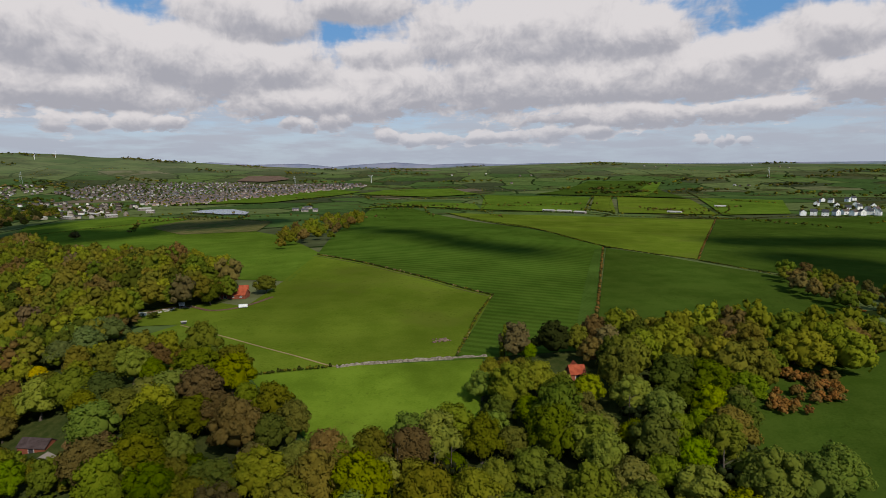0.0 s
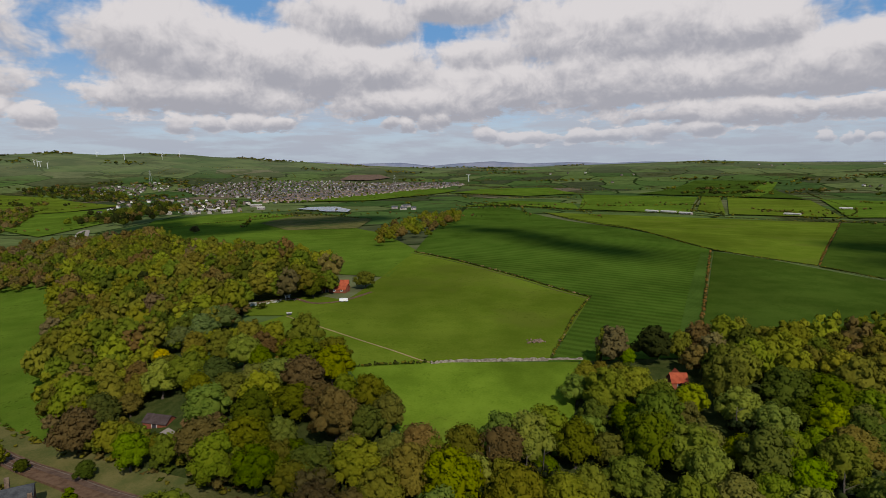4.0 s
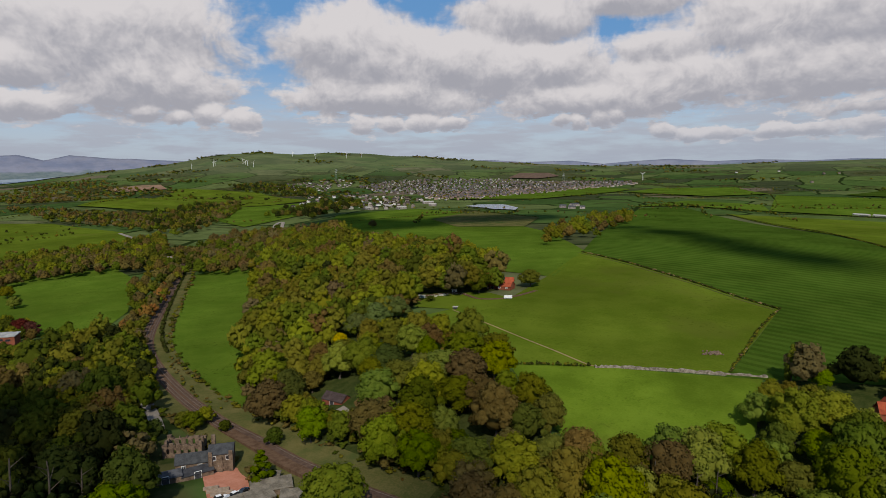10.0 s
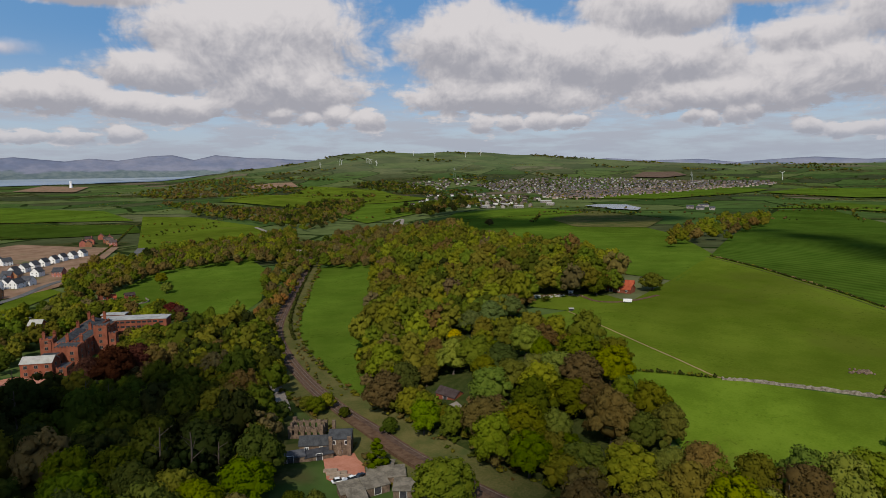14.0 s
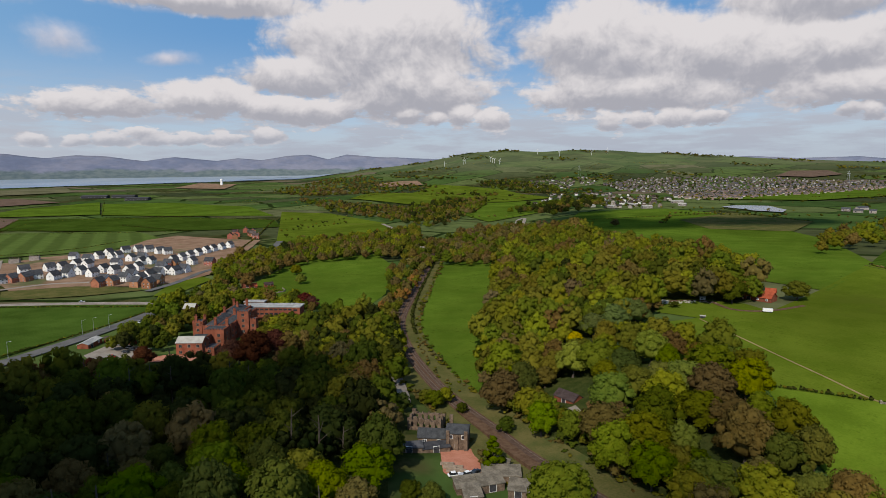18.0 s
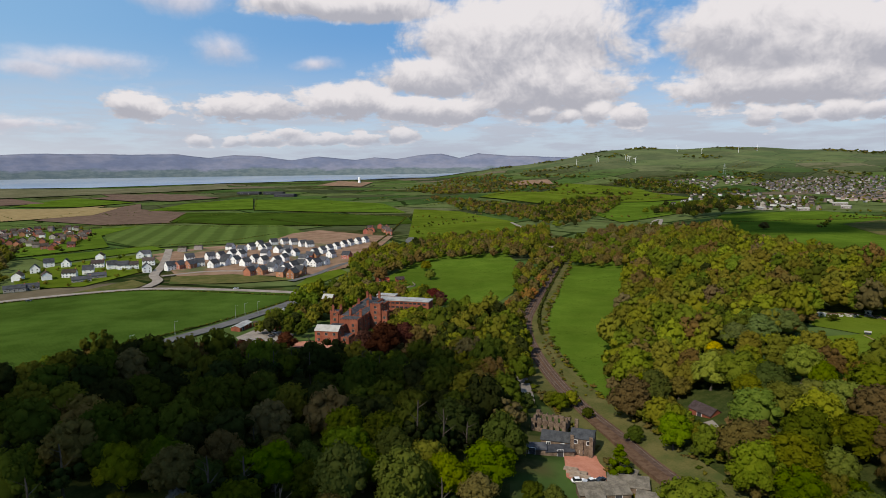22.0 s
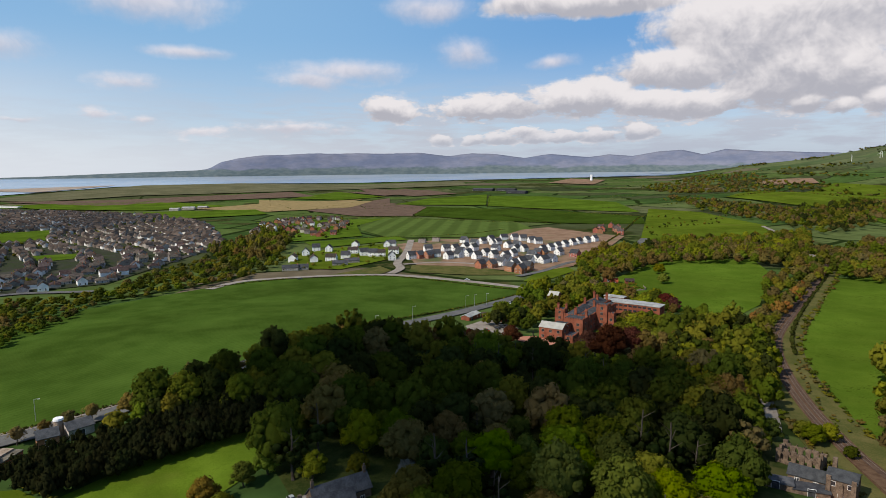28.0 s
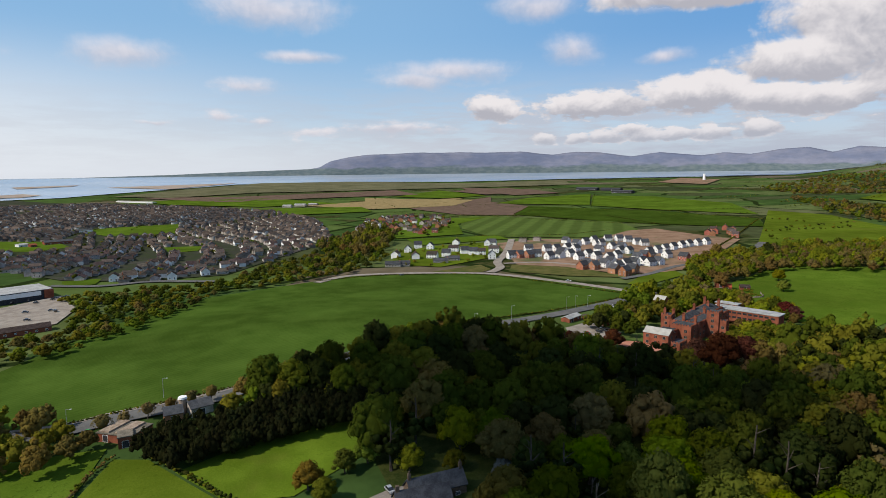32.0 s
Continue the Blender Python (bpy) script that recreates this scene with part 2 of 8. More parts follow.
def leafy(name, low, high, spread=0.25, attr=False):
    """Leaves: colour varies over the crown and from tree to tree; a little light passes through."""
    m = bpy.data.materials.new(name)
    m.use_nodes = True
    n = Nodes(m.node_tree)
    geo = n.add("ShaderNodeNewGeometry")
    a = n.noise(geo.outputs["Position"], 0.35, 4.0, 0.6)
    isl = geo.outputs["Random Per Island"]
    col = n.mix(n.span(n.math("ADD", n.math("MULTIPLY", a, 0.7), n.math("MULTIPLY", isl, 0.3)), 0.32, 0.68), low, high)
    if attr:
        col = n.mix(1.0, col, n.add("ShaderNodeAttribute", attribute_name="tint").outputs["Color"], "MULTIPLY")
    else:
        ran = n.add("ShaderNodeObjectInfo").outputs["Random"]
        col = n.add("ShaderNodeHueSaturation", {"Hue": n.span(ran, 0, 1, 0.5 - spread * 0.07, 0.5 + spread * 0.05), "Saturation": n.span(n.math("FRACT", n.math("MULTIPLY", ran, 7.3)), 0, 1, 0.92, 1.1), "Value": n.span(n.math("FRACT", n.math("MULTIPLY", ran, 13.7)), 0, 1, 1 - spread, 1 + spread), "Color": col}).outputs[0]
    soft = n.add("ShaderNodeVectorTransform", {0: n.add("ShaderNodeAttribute", attribute_name="soft").outputs["Vector"]}, vector_type="NORMAL", convert_from="OBJECT", convert_to="WORLD").outputs[0]
    face = n.add("ShaderNodeVectorMath", {0: geo.outputs["Normal"], "Scale": 0.45}, operation="SCALE").outputs[0]
    face = n.add("ShaderNodeVectorMath", {0: n.add("ShaderNodeVectorMath", {0: face, 1: soft}, operation="ADD").outputs[0]}, operation="NORMALIZE").outputs[0]
    face = n.add("ShaderNodeBump", {"Height": n.noise(geo.outputs["Position"], 2.2, 4.0, 0.65), "Strength": 0.6, "Distance": 0.4, "Normal": face}).outputs[0]
    d = n.add("ShaderNodeBsdfDiffuse", {"Color": col, "Normal": face}).outputs[0]
    tr = n.add("ShaderNodeBsdfTranslucent", {"Color": col}).outputs[0]
    n.add("ShaderNodeOutputMaterial", {0: n.add("ShaderNodeMixShader", {0: 0.42, 1: d, 2: tr}).outputs[0]})
    return m


M_FIELD = surface("pasture", (0.057, 0.098, 0.009), (0.080, 0.124, 0.013), 0.05, fine=1.2, coarse=0.012, speck=0.8)
M_OLIVE = surface("grazed_pasture", (0.068, 0.100, 0.008), (0.092, 0.124, 0.012), 0.05, fine=1.0, coarse=0.012, third=(0.082, 0.104, 0.012), speck=0.5)
M_LIME = surface("spring_grass", (0.074, 0.118, 0.009), (0.098, 0.146, 0.013), 0.06, fine=1.2, coarse=0.03, third=(0.092, 0.118, 0.014), speck=0.3)
M_DEEP = surface("ley_grass", (0.029, 0.053, 0.006), (0.043, 0.069, 0.009), 0.06, fine=1.2, coarse=0.012, speck=0.4)
M_MOWN = surface("mown_ley", (0.034, 0.065, 0.007), (0.049, 0.084, 0.010), 0.06, fine=1.2, coarse=0.012, stripe=([(6.5, 491.6), (105.6, 446.3)], 7.0, 0.13))
M_DRILL = surface("drilled_crop", (0.038, 0.070, 0.010), (0.053, 0.090, 0.014), 0.06, fine=1.2, coarse=0.015, stripe=([(-290.7, -130.5), (-370.9, -25.9)], 2.6, 0.045), speck=0.3)
M_BANDS = surface("banded_mowing", (0.060, 0.092, 0.020), (0.076, 0.108, 0.026), 0.06, fine=1.2, stripe=([(-915, 64), (-1234, 155)], 34.0, 0.15))
M_WASTE = surface("rank_grass", (0.062, 0.070, 0.020), (0.118, 0.104, 0.038), 0.08, fine=1.5, third=(0.05, 0.07, 0.02))
M_PLOTS = surface("streets_and_gardens", (0.044, 0.042, 0.036), (0.034, 0.046, 0.020), 0.05, fine=0.25, third=(0.072, 0.066, 0.060))
M_FLOOR = surface("leaf_litter", (0.024, 0.036, 0.009), (0.052, 0.060, 0.017), 0.2, fine=1.5)
M_DUNE = surface("dune_grass", (0.085, 0.085, 0.045), (0.14, 0.13, 0.075), 0.01, fine=0.1)
M_SAND = surface("wet_sand", (0.27, 0.21, 0.17), (0.36, 0.30, 0.25), 0.01, rough=0.5, fine=0.1)


def patchwork():
    """Open country: small fields of many greens with dark hedge lines between them."""
    m = bpy.data.materials.new("patchwork_farmland")
    m.use_nodes = True
    n = Nodes(m.node_tree)
    co = n.add("ShaderNodeNewGeometry").outputs["Position"]
    flat = n.add("ShaderNodeVectorMath", {0: co, 1: (0.0052, 0.0040, 0.0)}, operation="MULTIPLY").outputs[0]
    warp = n.add("ShaderNodeTexNoise", {"Vector": co, "Scale": 0.0022, "Detail": 2.0}).outputs[1]
    flat = n.add("ShaderNodeVectorMath", {0: flat, 1: n.add("ShaderNodeVectorMath", {0: warp, "Scale": 0.9}, operation="SCALE").outputs[0]}, operation="ADD").outputs[0]
    cell = n.add("ShaderNodeTexVoronoi", {"Vector": flat, "Scale": 1.0, "Randomness": 0.75}, voronoi_dimensions="2D", feature="F1", distance="CHEBYCHEV").outputs["Color"]
    pick = n.add("ShaderNodeSeparateXYZ", {0: cell}).outputs[0]
    ramp = n.add("ShaderNodeValToRGB", {0: pick})
    ramp.color_ramp.interpolation = "CONSTANT"
    stops = ((0.0, (0.052, 0.088, 0.022)), (0.18, (0.070, 0.102, 0.028)), (0.36, (0.038, 0.068, 0.018)), (0.52, (0.084, 0.108, 0.036)), (0.66, (0.054, 0.064, 0.027)), (0.78, (0.038, 0.048, 0.021)), (0.88, (0.094, 0.102, 0.046)), (0.95, (0.120, 0.098, 0.064)))
    for i, (at, c) in enumerate(stops):
        e = ramp.color_ramp.elements[i] if i < 2 else ramp.color_ramp.elements.new(at)
        e.position, e.color = at, (*c, 1)
    edge = n.add("ShaderNodeTexVoronoi", {"Vector": flat, "Scale": 1.0, "Randomness": 0.75}, voronoi_dimensions="2D", feature="DISTANCE_TO_EDGE").outputs[0]
    rough = n.noise(co, 0.03, 5.0, 0.65)
    tone = n.span(rough, 0.3, 0.7, 0.78, 1.2)
    col = n.mix(1.0, ramp.outputs[0], n.add("ShaderNodeCombineXYZ", {0: tone, 1: tone, 2: tone}).outputs[0], "MULTIPLY")
    scrub = n.span(n.noise(co, 0.0035, 5.0, 0.6), 0.54, 0.60)
    col = n.mix(scrub, col, n.mix(n.span(n.noise(co, 0.05, 4.0, 0.7), 0.4, 0.6), (0.020, 0.030, 0.008), (0.060, 0.058, 0.022)))
    col = n.mix(n.span(edge, 0.030, 0.018), col, (0.016, 0.026, 0.007))
    high = n.add("ShaderNodeSeparateXYZ", {0: co}).outputs[2]
    # Haze painted in: the colour turns paler and greyer as the land rises.
    hill_haze = n.mix(n.span(n.noise(co, 0.006, 5.0, 0.6), 0.4, 0.6), (0.088, 0.112, 0.056), (0.128, 0.146, 0.072))
    col = n.mix(n.math("MULTIPLY", n.span(high, 50.0, 130.0), 0.6), col, hill_haze)
    bs = n.add("ShaderNodeBsdfPrincipled", {"Base Color": col, "Roughness": 0.95, "Specular IOR Level": 0.0})
    n.add("ShaderNodeOutputMaterial", {0: bs.outputs[0]})
    return m


M_GROUND = patchwork()
M_SOIL = surface("ploughed_soil", (0.095, 0.064, 0.048), (0.145, 0.100, 0.074), 0.05, fine=1.0)
M_EARTH = surface("red_earth", (0.17, 0.105, 0.068), (0.27, 0.175, 0.120), 0.05, fine=1.0, third=(0.09, 0.10, 0.045))
M_STRAW = surface("dry_stubble", (0.20, 0.15, 0.07), (0.28, 0.21, 0.10), 0.05, fine=1.0)
M_BALLAST = surface("ballast", (0.078, 0.046, 0.029), (0.138, 0.086, 0.056), 0.4, fine=5.0)
M_ASPHALT = surface("asphalt", (0.09, 0.09, 0.09), (0.14, 0.135, 0.13), 0.1, fine=4.0)
M_BARK = surface("bark", (0.05, 0.04, 0.03), (0.10, 0.085, 0.07), 0.5, fine=8.0)
M_SEA = surface("sea", (0.25, 0.32, 0.41), (0.36, 0.41, 0.48), 0.002, rough=0.25, fine=0.05, bump=0.05, spec=0.5)


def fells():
    """Bare brown-grey fells over green foot farmland, with blue distance haze painted in."""
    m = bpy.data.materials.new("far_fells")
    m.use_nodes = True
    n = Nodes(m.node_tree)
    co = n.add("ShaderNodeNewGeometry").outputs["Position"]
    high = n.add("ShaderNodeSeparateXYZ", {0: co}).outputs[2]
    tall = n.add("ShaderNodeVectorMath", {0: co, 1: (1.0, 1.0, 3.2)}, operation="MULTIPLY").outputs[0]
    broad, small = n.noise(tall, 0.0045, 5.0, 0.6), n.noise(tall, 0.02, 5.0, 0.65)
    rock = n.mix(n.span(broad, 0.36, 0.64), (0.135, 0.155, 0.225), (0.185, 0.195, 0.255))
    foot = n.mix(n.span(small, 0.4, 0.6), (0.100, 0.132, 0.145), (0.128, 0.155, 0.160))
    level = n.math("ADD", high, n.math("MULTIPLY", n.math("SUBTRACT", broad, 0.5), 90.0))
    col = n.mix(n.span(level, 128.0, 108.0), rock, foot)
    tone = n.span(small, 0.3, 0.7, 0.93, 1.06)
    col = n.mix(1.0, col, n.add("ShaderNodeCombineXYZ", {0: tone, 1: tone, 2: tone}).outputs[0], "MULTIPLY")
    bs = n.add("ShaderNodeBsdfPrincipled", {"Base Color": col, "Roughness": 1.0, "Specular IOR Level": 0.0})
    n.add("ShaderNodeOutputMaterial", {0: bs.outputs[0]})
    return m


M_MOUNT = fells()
M_STONE = surface("field_stone", (0.09, 0.075, 0.055), (0.27, 0.235, 0.19), 0.8, fine=4.0)
L_MIX = leafy("mixed_leaves", (0.78, 0.78, 0.78), (1.08, 1.08, 1.06), attr=True)
SPECIES = {
    "green": leafy("fresh_leaves", (0.094, 0.130, 0.010), (0.135, 0.173, 0.015)),
    "lime": leafy("lime_leaves", (0.140, 0.160, 0.010), (0.198, 0.216, 0.016)),
    "olive": leafy("olive_leaves", (0.114, 0.117, 0.013), (0.166, 0.165, 0.020)),
    "bronze": leafy("budding_leaves", (0.120, 0.089, 0.021), (0.172, 0.130, 0.032)),
    "dark": leafy("pine_needles", (0.018, 0.028, 0.009), (0.042, 0.056, 0.016)),
    "copper": leafy("copper_leaves", (0.046, 0.016, 0.011), (0.102, 0.036, 0.022)),
    "yellow": leafy("yellow_blossom", (0.30, 0.22, 0.01), (0.50, 0.36, 0.015)),
    "grey": leafy("bare_twigs", (0.112, 0.084, 0.026), (0.179, 0.137, 0.044)),
    "mid": leafy("summer_leaves", (0.055, 0.074, 0.009), (0.086, 0.107, 0.014)),
    "willow": leafy("willow_leaves", (0.104, 0.142, 0.026), (0.143, 0.185, 0.040)),
    "blossom": leafy("white_blossom", (0.13, 0.13, 0.11), (0.24, 0.235, 0.21)),
}
M_BRICK = surface("red_brick", (0.150, 0.050, 0.030), (0.27, 0.092, 0.056), 0.25, fine=6.0, bump=0.4)
M_BRICK2 = surface("orange_brick", (0.26, 0.10, 0.055), (0.39, 0.160, 0.088), 0.3, fine=6.0, spread=0.15)
M_WHITE = surface("white_render", (0.66, 0.66, 0.64), (0.80, 0.80, 0.78), 0.3, fine=5.0, bump=0.1, spread=0.06)
M_PEBBLE = surface("pebble_dash", (0.24, 0.21, 0.18), (0.38, 0.34, 0.30), 0.4, fine=7.0, spread=0.35)
M_SLATE = surface("slate_roof", (0.042, 0.044, 0.050), (0.080, 0.082, 0.090), 0.5, rough=0.6, fine=3.0, spread=0.2)
M_TILE = surface("brown_roof_tiles", (0.050, 0.038, 0.033), (0.100, 0.078, 0.068), 0.5, rough=0.8, fine=3.0, spread=0.35)
M_REDTILE = surface("orange_roof_tiles", (0.22, 0.048, 0.026), (0.35, 0.085, 0.042), 0.5, fine=3.0)
M_LEAD = surface("grey_flat_roof", (0.26, 0.26, 0.26), (0.40, 0.40, 0.39), 0.2, rough=0.6, fine=1.5)
M_PALE = surface("pale_sheet_roof", (0.30, 0.29, 0.265), (0.40, 0.385, 0.355), 0.3, rough=0.6, fine=2.0)
M_OLDST = surface("weathered_sandstone", (0.085, 0.060, 0.045), (0.20, 0.145, 0.105), 0.6, fine=3.0, bump=0.6)
M_CORR = surface("weathered_sheeting", (0.10, 0.088, 0.070), (0.20, 0.175, 0.14), 0.4, fine=2.0)
M_FRAME = surface("white_frames", (0.70, 0.70, 0.70), (0.80, 0.80, 0.80), 1.0, fine=6.0, bump=0.0)
M_GLASS = surface("dark_glass", (0.015, 0.018, 0.022), (0.03, 0.034, 0.04), 1.0, rough=0.12, fine=1.0, bump=0.0, spec=0.6)
M_DARKP = surface("dark_paint", (0.03, 0.03, 0.035), (0.06, 0.06, 0.065), 1.0, rough=0.5, fine=4.0)
M_STEEL = surface("galvanised_steel", (0.40, 0.41, 0.42), (0.55, 0.56, 0.57), 1.0, rough=0.45, fine=4.0, metal=0.6)
M_RAIL = surface("worn_rail", (0.11, 0.085, 0.068), (0.19, 0.15, 0.125), 1.0, rough=0.5, fine=4.0)
M_SLEEPER = surface("sleepers_and_ballast", (0.070, 0.045, 0.035), (0.12, 0.080, 0.060), 0.5, fine=6.0)
M_TURB = surface("white_tower_paint", (0.72, 0.73, 0.74), (0.80, 0.81, 0.82), 1.0, rough=0.5, fine=2.0, bump=0.0)
M_GRAVEL = surface("pale_gravel", (0.20, 0.17, 0.145), (0.30, 0.265, 0.23), 0.15, fine=3.0)
M_PINK = surface("red_sandstone_gravel", (0.34, 0.135, 0.085), (0.46, 0.21, 0.145), 0.15, fine=2.0)
M_WATER = surface("pond_water", (0.09, 0.10, 0.12), (0.13, 0.145, 0.17), 0.01, rough=0.15, fine=0.2, bump=0.02, spec=0.5)
M_WOODEN = surface("grey_timber", (0.20, 0.15, 0.11), (0.34, 0.27, 0.21), 0.8, fine=5.0)
CAR_PAINT = [surface("car_paint_" + k, tuple(x * 0.85 for x in c), c, 2.0, rough=0.25, fine=8.0, bump=0.0, spec=0.6) for k, c in (("white", (0.8, 0.8, 0.8)), ("silver", (0.42, 0.43, 0.45)), ("black", (0.02, 0.02, 0.022)), ("red", (0.42, 0.02, 0.02)), ("blue", (0.03, 0.06, 0.18)), ("green", (0.05, 0.35, 0.08)))]
M_TYRE = surface("tyre_rubber", (0.012, 0.012, 0.012), (0.02, 0.02, 0.02), 4.0, fine=9.0, bump=0.0)

# ---- ground ----
# <ground>
RIDGE = [(-180, 0.1), (-36, -0.1), (-29, 0.08), (-21, 0.15), (-14, 0.42), (-9, 0.28), (-4, 0.15), (0, 0.05), (5, 0.05), (9.5, 0.02), (15.5, 0.3), (18.8, 0.48), (21.6, 0.7), (24.3, 0.84), (26.3, 1.12), (28.9, 1.16), (31.3, 1.42), (34.8, 1.57), (37.7, 1.44), (41, 1.65), (44.5, 1.46), (46.5, 1.03), (48.6, 0.66), (51, 0.35), (54, 0.05), (58, -0.6), (64, -1.2), (72, -3), (180, -3)]


def ease(u):
    u = min(1.0, max(0.0, u))
    return u * u * (3 - 2 * u)


def ground(x, y):
    """Height of the land. Past 1500 m the far distance is drawn in towards 4900 m, along the lines of sight."""
    r, a, z = math.hypot(x, y) + 1e-6, math.degrees(math.atan2(-x, y)), 0.0
    if r > 1500:
        z += 100 * (1 - r / (1500 - 3400 * math.log(1 - min((r - 1500) / 3400, 0.985))))
    z += 20 * (ease((46 - a) / 20) if a > -150 else ease((a + 180) / 30)) * ease((r - 110) / 160) * (1 - 0.6 * ease((r - 1500) / 900))
    for cx, cy, h, w in ((-330, -60, 12, 150), (-150, 50, 9, 80), (20, 640, 12, 220), (-1500, 1150, 26, 300)):
        z += h * math.exp(-((x - cx) ** 2 + (y - cy) ** 2) / w ** 2)
    el = float(np.interp(a, [q[0] for q in RIDGE], [q[1] for q in RIDGE]))
    if el > -2.9:
        z += max(0.0, 58 + 4300 * math.tan(math.radians(el))) * ease((r - 2300) / 2000) * (1 - 0.7 * ease((r - 4350) / 400))
    return z
# </ground>


def rises(x, y, lift=0.0):
    return Vector((x, y, ground(x, y) + lift))


def mesh_object(name, verts, faces, mat, parent=None, smooth=False):
    me = bpy.data.meshes.new(name)
    me.from_pydata(verts, [], faces)
    me.materials.append(mat)
    if smooth:
        me.shade_smooth()
    ob = new(name, me)
    if parent:
        ob.parent = parent
    return ob


def part(name, bm, mat, parent, label=""):
    """Links a bmesh as one mesh object under a thing or a part."""
    me = bpy.data.meshes.new(name)
    bm.to_mesh(me)
    bm.free()
    me.materials.append(mat)
    ob = new(name, me)
    ob.parent = parent
    return tagged(ob, label)


azs = [a * 0.75 for a in range(-64, 185)] + [139 + 4 * k for k in range(43)]
rings = [8.0] + [45 * 1.036 ** k for k in range(134)]
rings = [r for r in rings if r < 4870] + [4880]
gv = [tuple(rises(-r * math.sin(radians(a)), r * math.cos(radians(a)))) for r in rings for a in azs]
n = len(azs)
gf = [(i * n + j, (i + 1) * n + j, (i + 1) * n + (j + 1) % n, i * n + (j + 1) % n) for i in range(len(rings) - 1) for j in range(n)]
gf.append(tuple(range(n)))
tagged(mesh_object("ground", gv, [f[::-1] for f in gf], M_GROUND, smooth=True), "rolling pasture land under hedges and woods", "ground", kind="structure")


def drape(name, pts, mat, lift=0.3, label="", category="field", kind="structure", cell=None):
    """A patch of ground cover with the outline pts, laid over the land."""
    bm = bmesh.new()
    face = bm.faces.new([bm.verts.new((x, y, 0)) for x, y in pts])
    bmesh.ops.triangulate(bm, faces=[face])
    near = min(math.hypot(x, y) for x, y in pts)
    step = cell or max(7.0, near * 0.03)
    for axis in (0, 1):
        lo, hi = min(p[axis] for p in pts), max(p[axis] for p in pts)
        for k in range(1, int((hi - lo) / step) + 1):
            co, no = [0, 0, 0], [0, 0, 0]
            co[axis], no[axis] = lo + k * step, 1
            bmesh.ops.bisect_plane(bm, geom=bm.verts[:] + bm.edges[:] + bm.faces[:], plane_co=co, plane_no=no)
    for v in bm.verts:
        r = math.hypot(v.co.x, v.co.y)
        v.co.z = ground(v.co.x, v.co.y) + lift + max(0, r - 300) * 0.0008
    bmesh.ops.recalc_face_normals(bm, faces=bm.faces[:])
    if sum(f.normal.z for f in bm.faces) < 0:
        bmesh.ops.reverse_faces(bm, faces=bm.faces[:])
    me = bpy.data.meshes.new(name)
    bm.to_mesh(me)
    bm.free()
    me.materials.append(mat)
    me.shade_smooth()
    return tagged(new(name, me), label, category, kind=kind)


def field(pts, mat, label, lift=0.3):
    return drape("field", pts, mat, lift, label)


# Fields by the wood
field([(-77.9, 234.8), (-46.2, 245.5), (16.1, 252.8), (12.6, 213.5), (9.2, 187.7), (-33.1, 179.3), (-51.6, 199.0)], M_LIME, "bright spring-green pasture below a stone wall")
field([(-160.5, 265.0), (-138.4, 314.6), (-116.8, 343.8), (-112.9, 422.5), (-112, 534), (-66.0, 486.9), (-10.3, 420.5), (29.7, 370.7), (4.9, 255.8), (-44.0, 246.7), (-77.9, 234.8), (-95.7, 218.3)], M_OLIVE, "grazed olive-green pasture on a gentle slope")
field([(-111, 534), (-129, 752), (-149, 1249), (-78, 1311), (147, 563), (65.1, 262.0), (2.9, 250.8), (6.0, 258.4), (29.7, 370.7), (-10.3, 420.5), (-66.0, 486.9)], M_MOWN, "dark green mown field with fine stripes", 0.35)
field([(147, 553), (181, 521), (238.4, 430.5), (226.1, 323.7), (203.1, 275.4), (148.2, 255.4), (65.6, 261.9)], M_DEEP, "dark green field with wheel marks")
field([(5, 1126), (407, 919), (209, 502), (147, 563)], M_OLIVE, "olive-green pasture beyond a hedge", 0.32)
field([(409, 919), (675, 937), (753, 894), (318.7, 372.8), (242.8, 374.1), (249, 435), (208, 496)], M_DEEP, "deep green field with faint wheel marks")
field([(122.4, 237.5), (170.4, 276.3), (271.5, 316.3), (132.6, 148.7), (95.6, 154.9), (97.5, 198.5)], M_DEEP, "green slope with gorse patches", 0.28)
field([(-406, 645), (-299, 587), (-155.9, 437.8), (-108.1, 424.1), (-109, 539), (-196, 727), (-257, 818), (-477, 939), (-582, 873)], M_FIELD, "bright green pasture behind the wood", 0.3)
field([(-427, 889), (-428, 1076), (-272, 972), (-244, 800), (-335, 778)], M_WASTE, "brown rough field beside a pond", 0.7)
field([(-160, 312), (-176, 333), (-162, 356), (-133, 362), (-116, 352), (-115, 343), (-138, 314)], M_OLIVE, "grazed corner of pasture by the farm", 0.27)
# Fields on the far side of the ridge
field([(298, 2024), (655, 2801), (917, 2744), (622, 1577)], M_DEEP, "dark green far field", 1.5)
field([(579, 1940), (898, 2687), (933, 2646), (546, 1676)], M_FIELD, "bright green strip of far field", 2.2)
field([(73, 1211), (246, 1089), (408, 1709), (132, 1955)], M_FIELD, "bright green far pasture", 1.0)
field([(281, 1175), (303, 1080), (460, 1696), (430, 1752)], M_OLIVE, "pale green far paddock", 1.3)
field([(308, 1079), (449, 1005), (603, 1509), (477, 1692)], M_OLIVE, "olive far pasture", 1.0)
field([(457, 1004), (573, 1012), (779, 1415), (649, 1572)], M_FIELD, "green far pasture by farm", 1.0)
field([(-315, 2227), (-42, 1845), (125, 2082), (37, 2560), (-239, 2497)], M_FIELD, "bright green far meadow", 1.6)
field([(-665, 1492), (-440, 1572), (-322, 2436), (-535, 2603), (-573, 2053), (-792, 1899)], M_FIELD, "green far meadow below the town", 1.4)
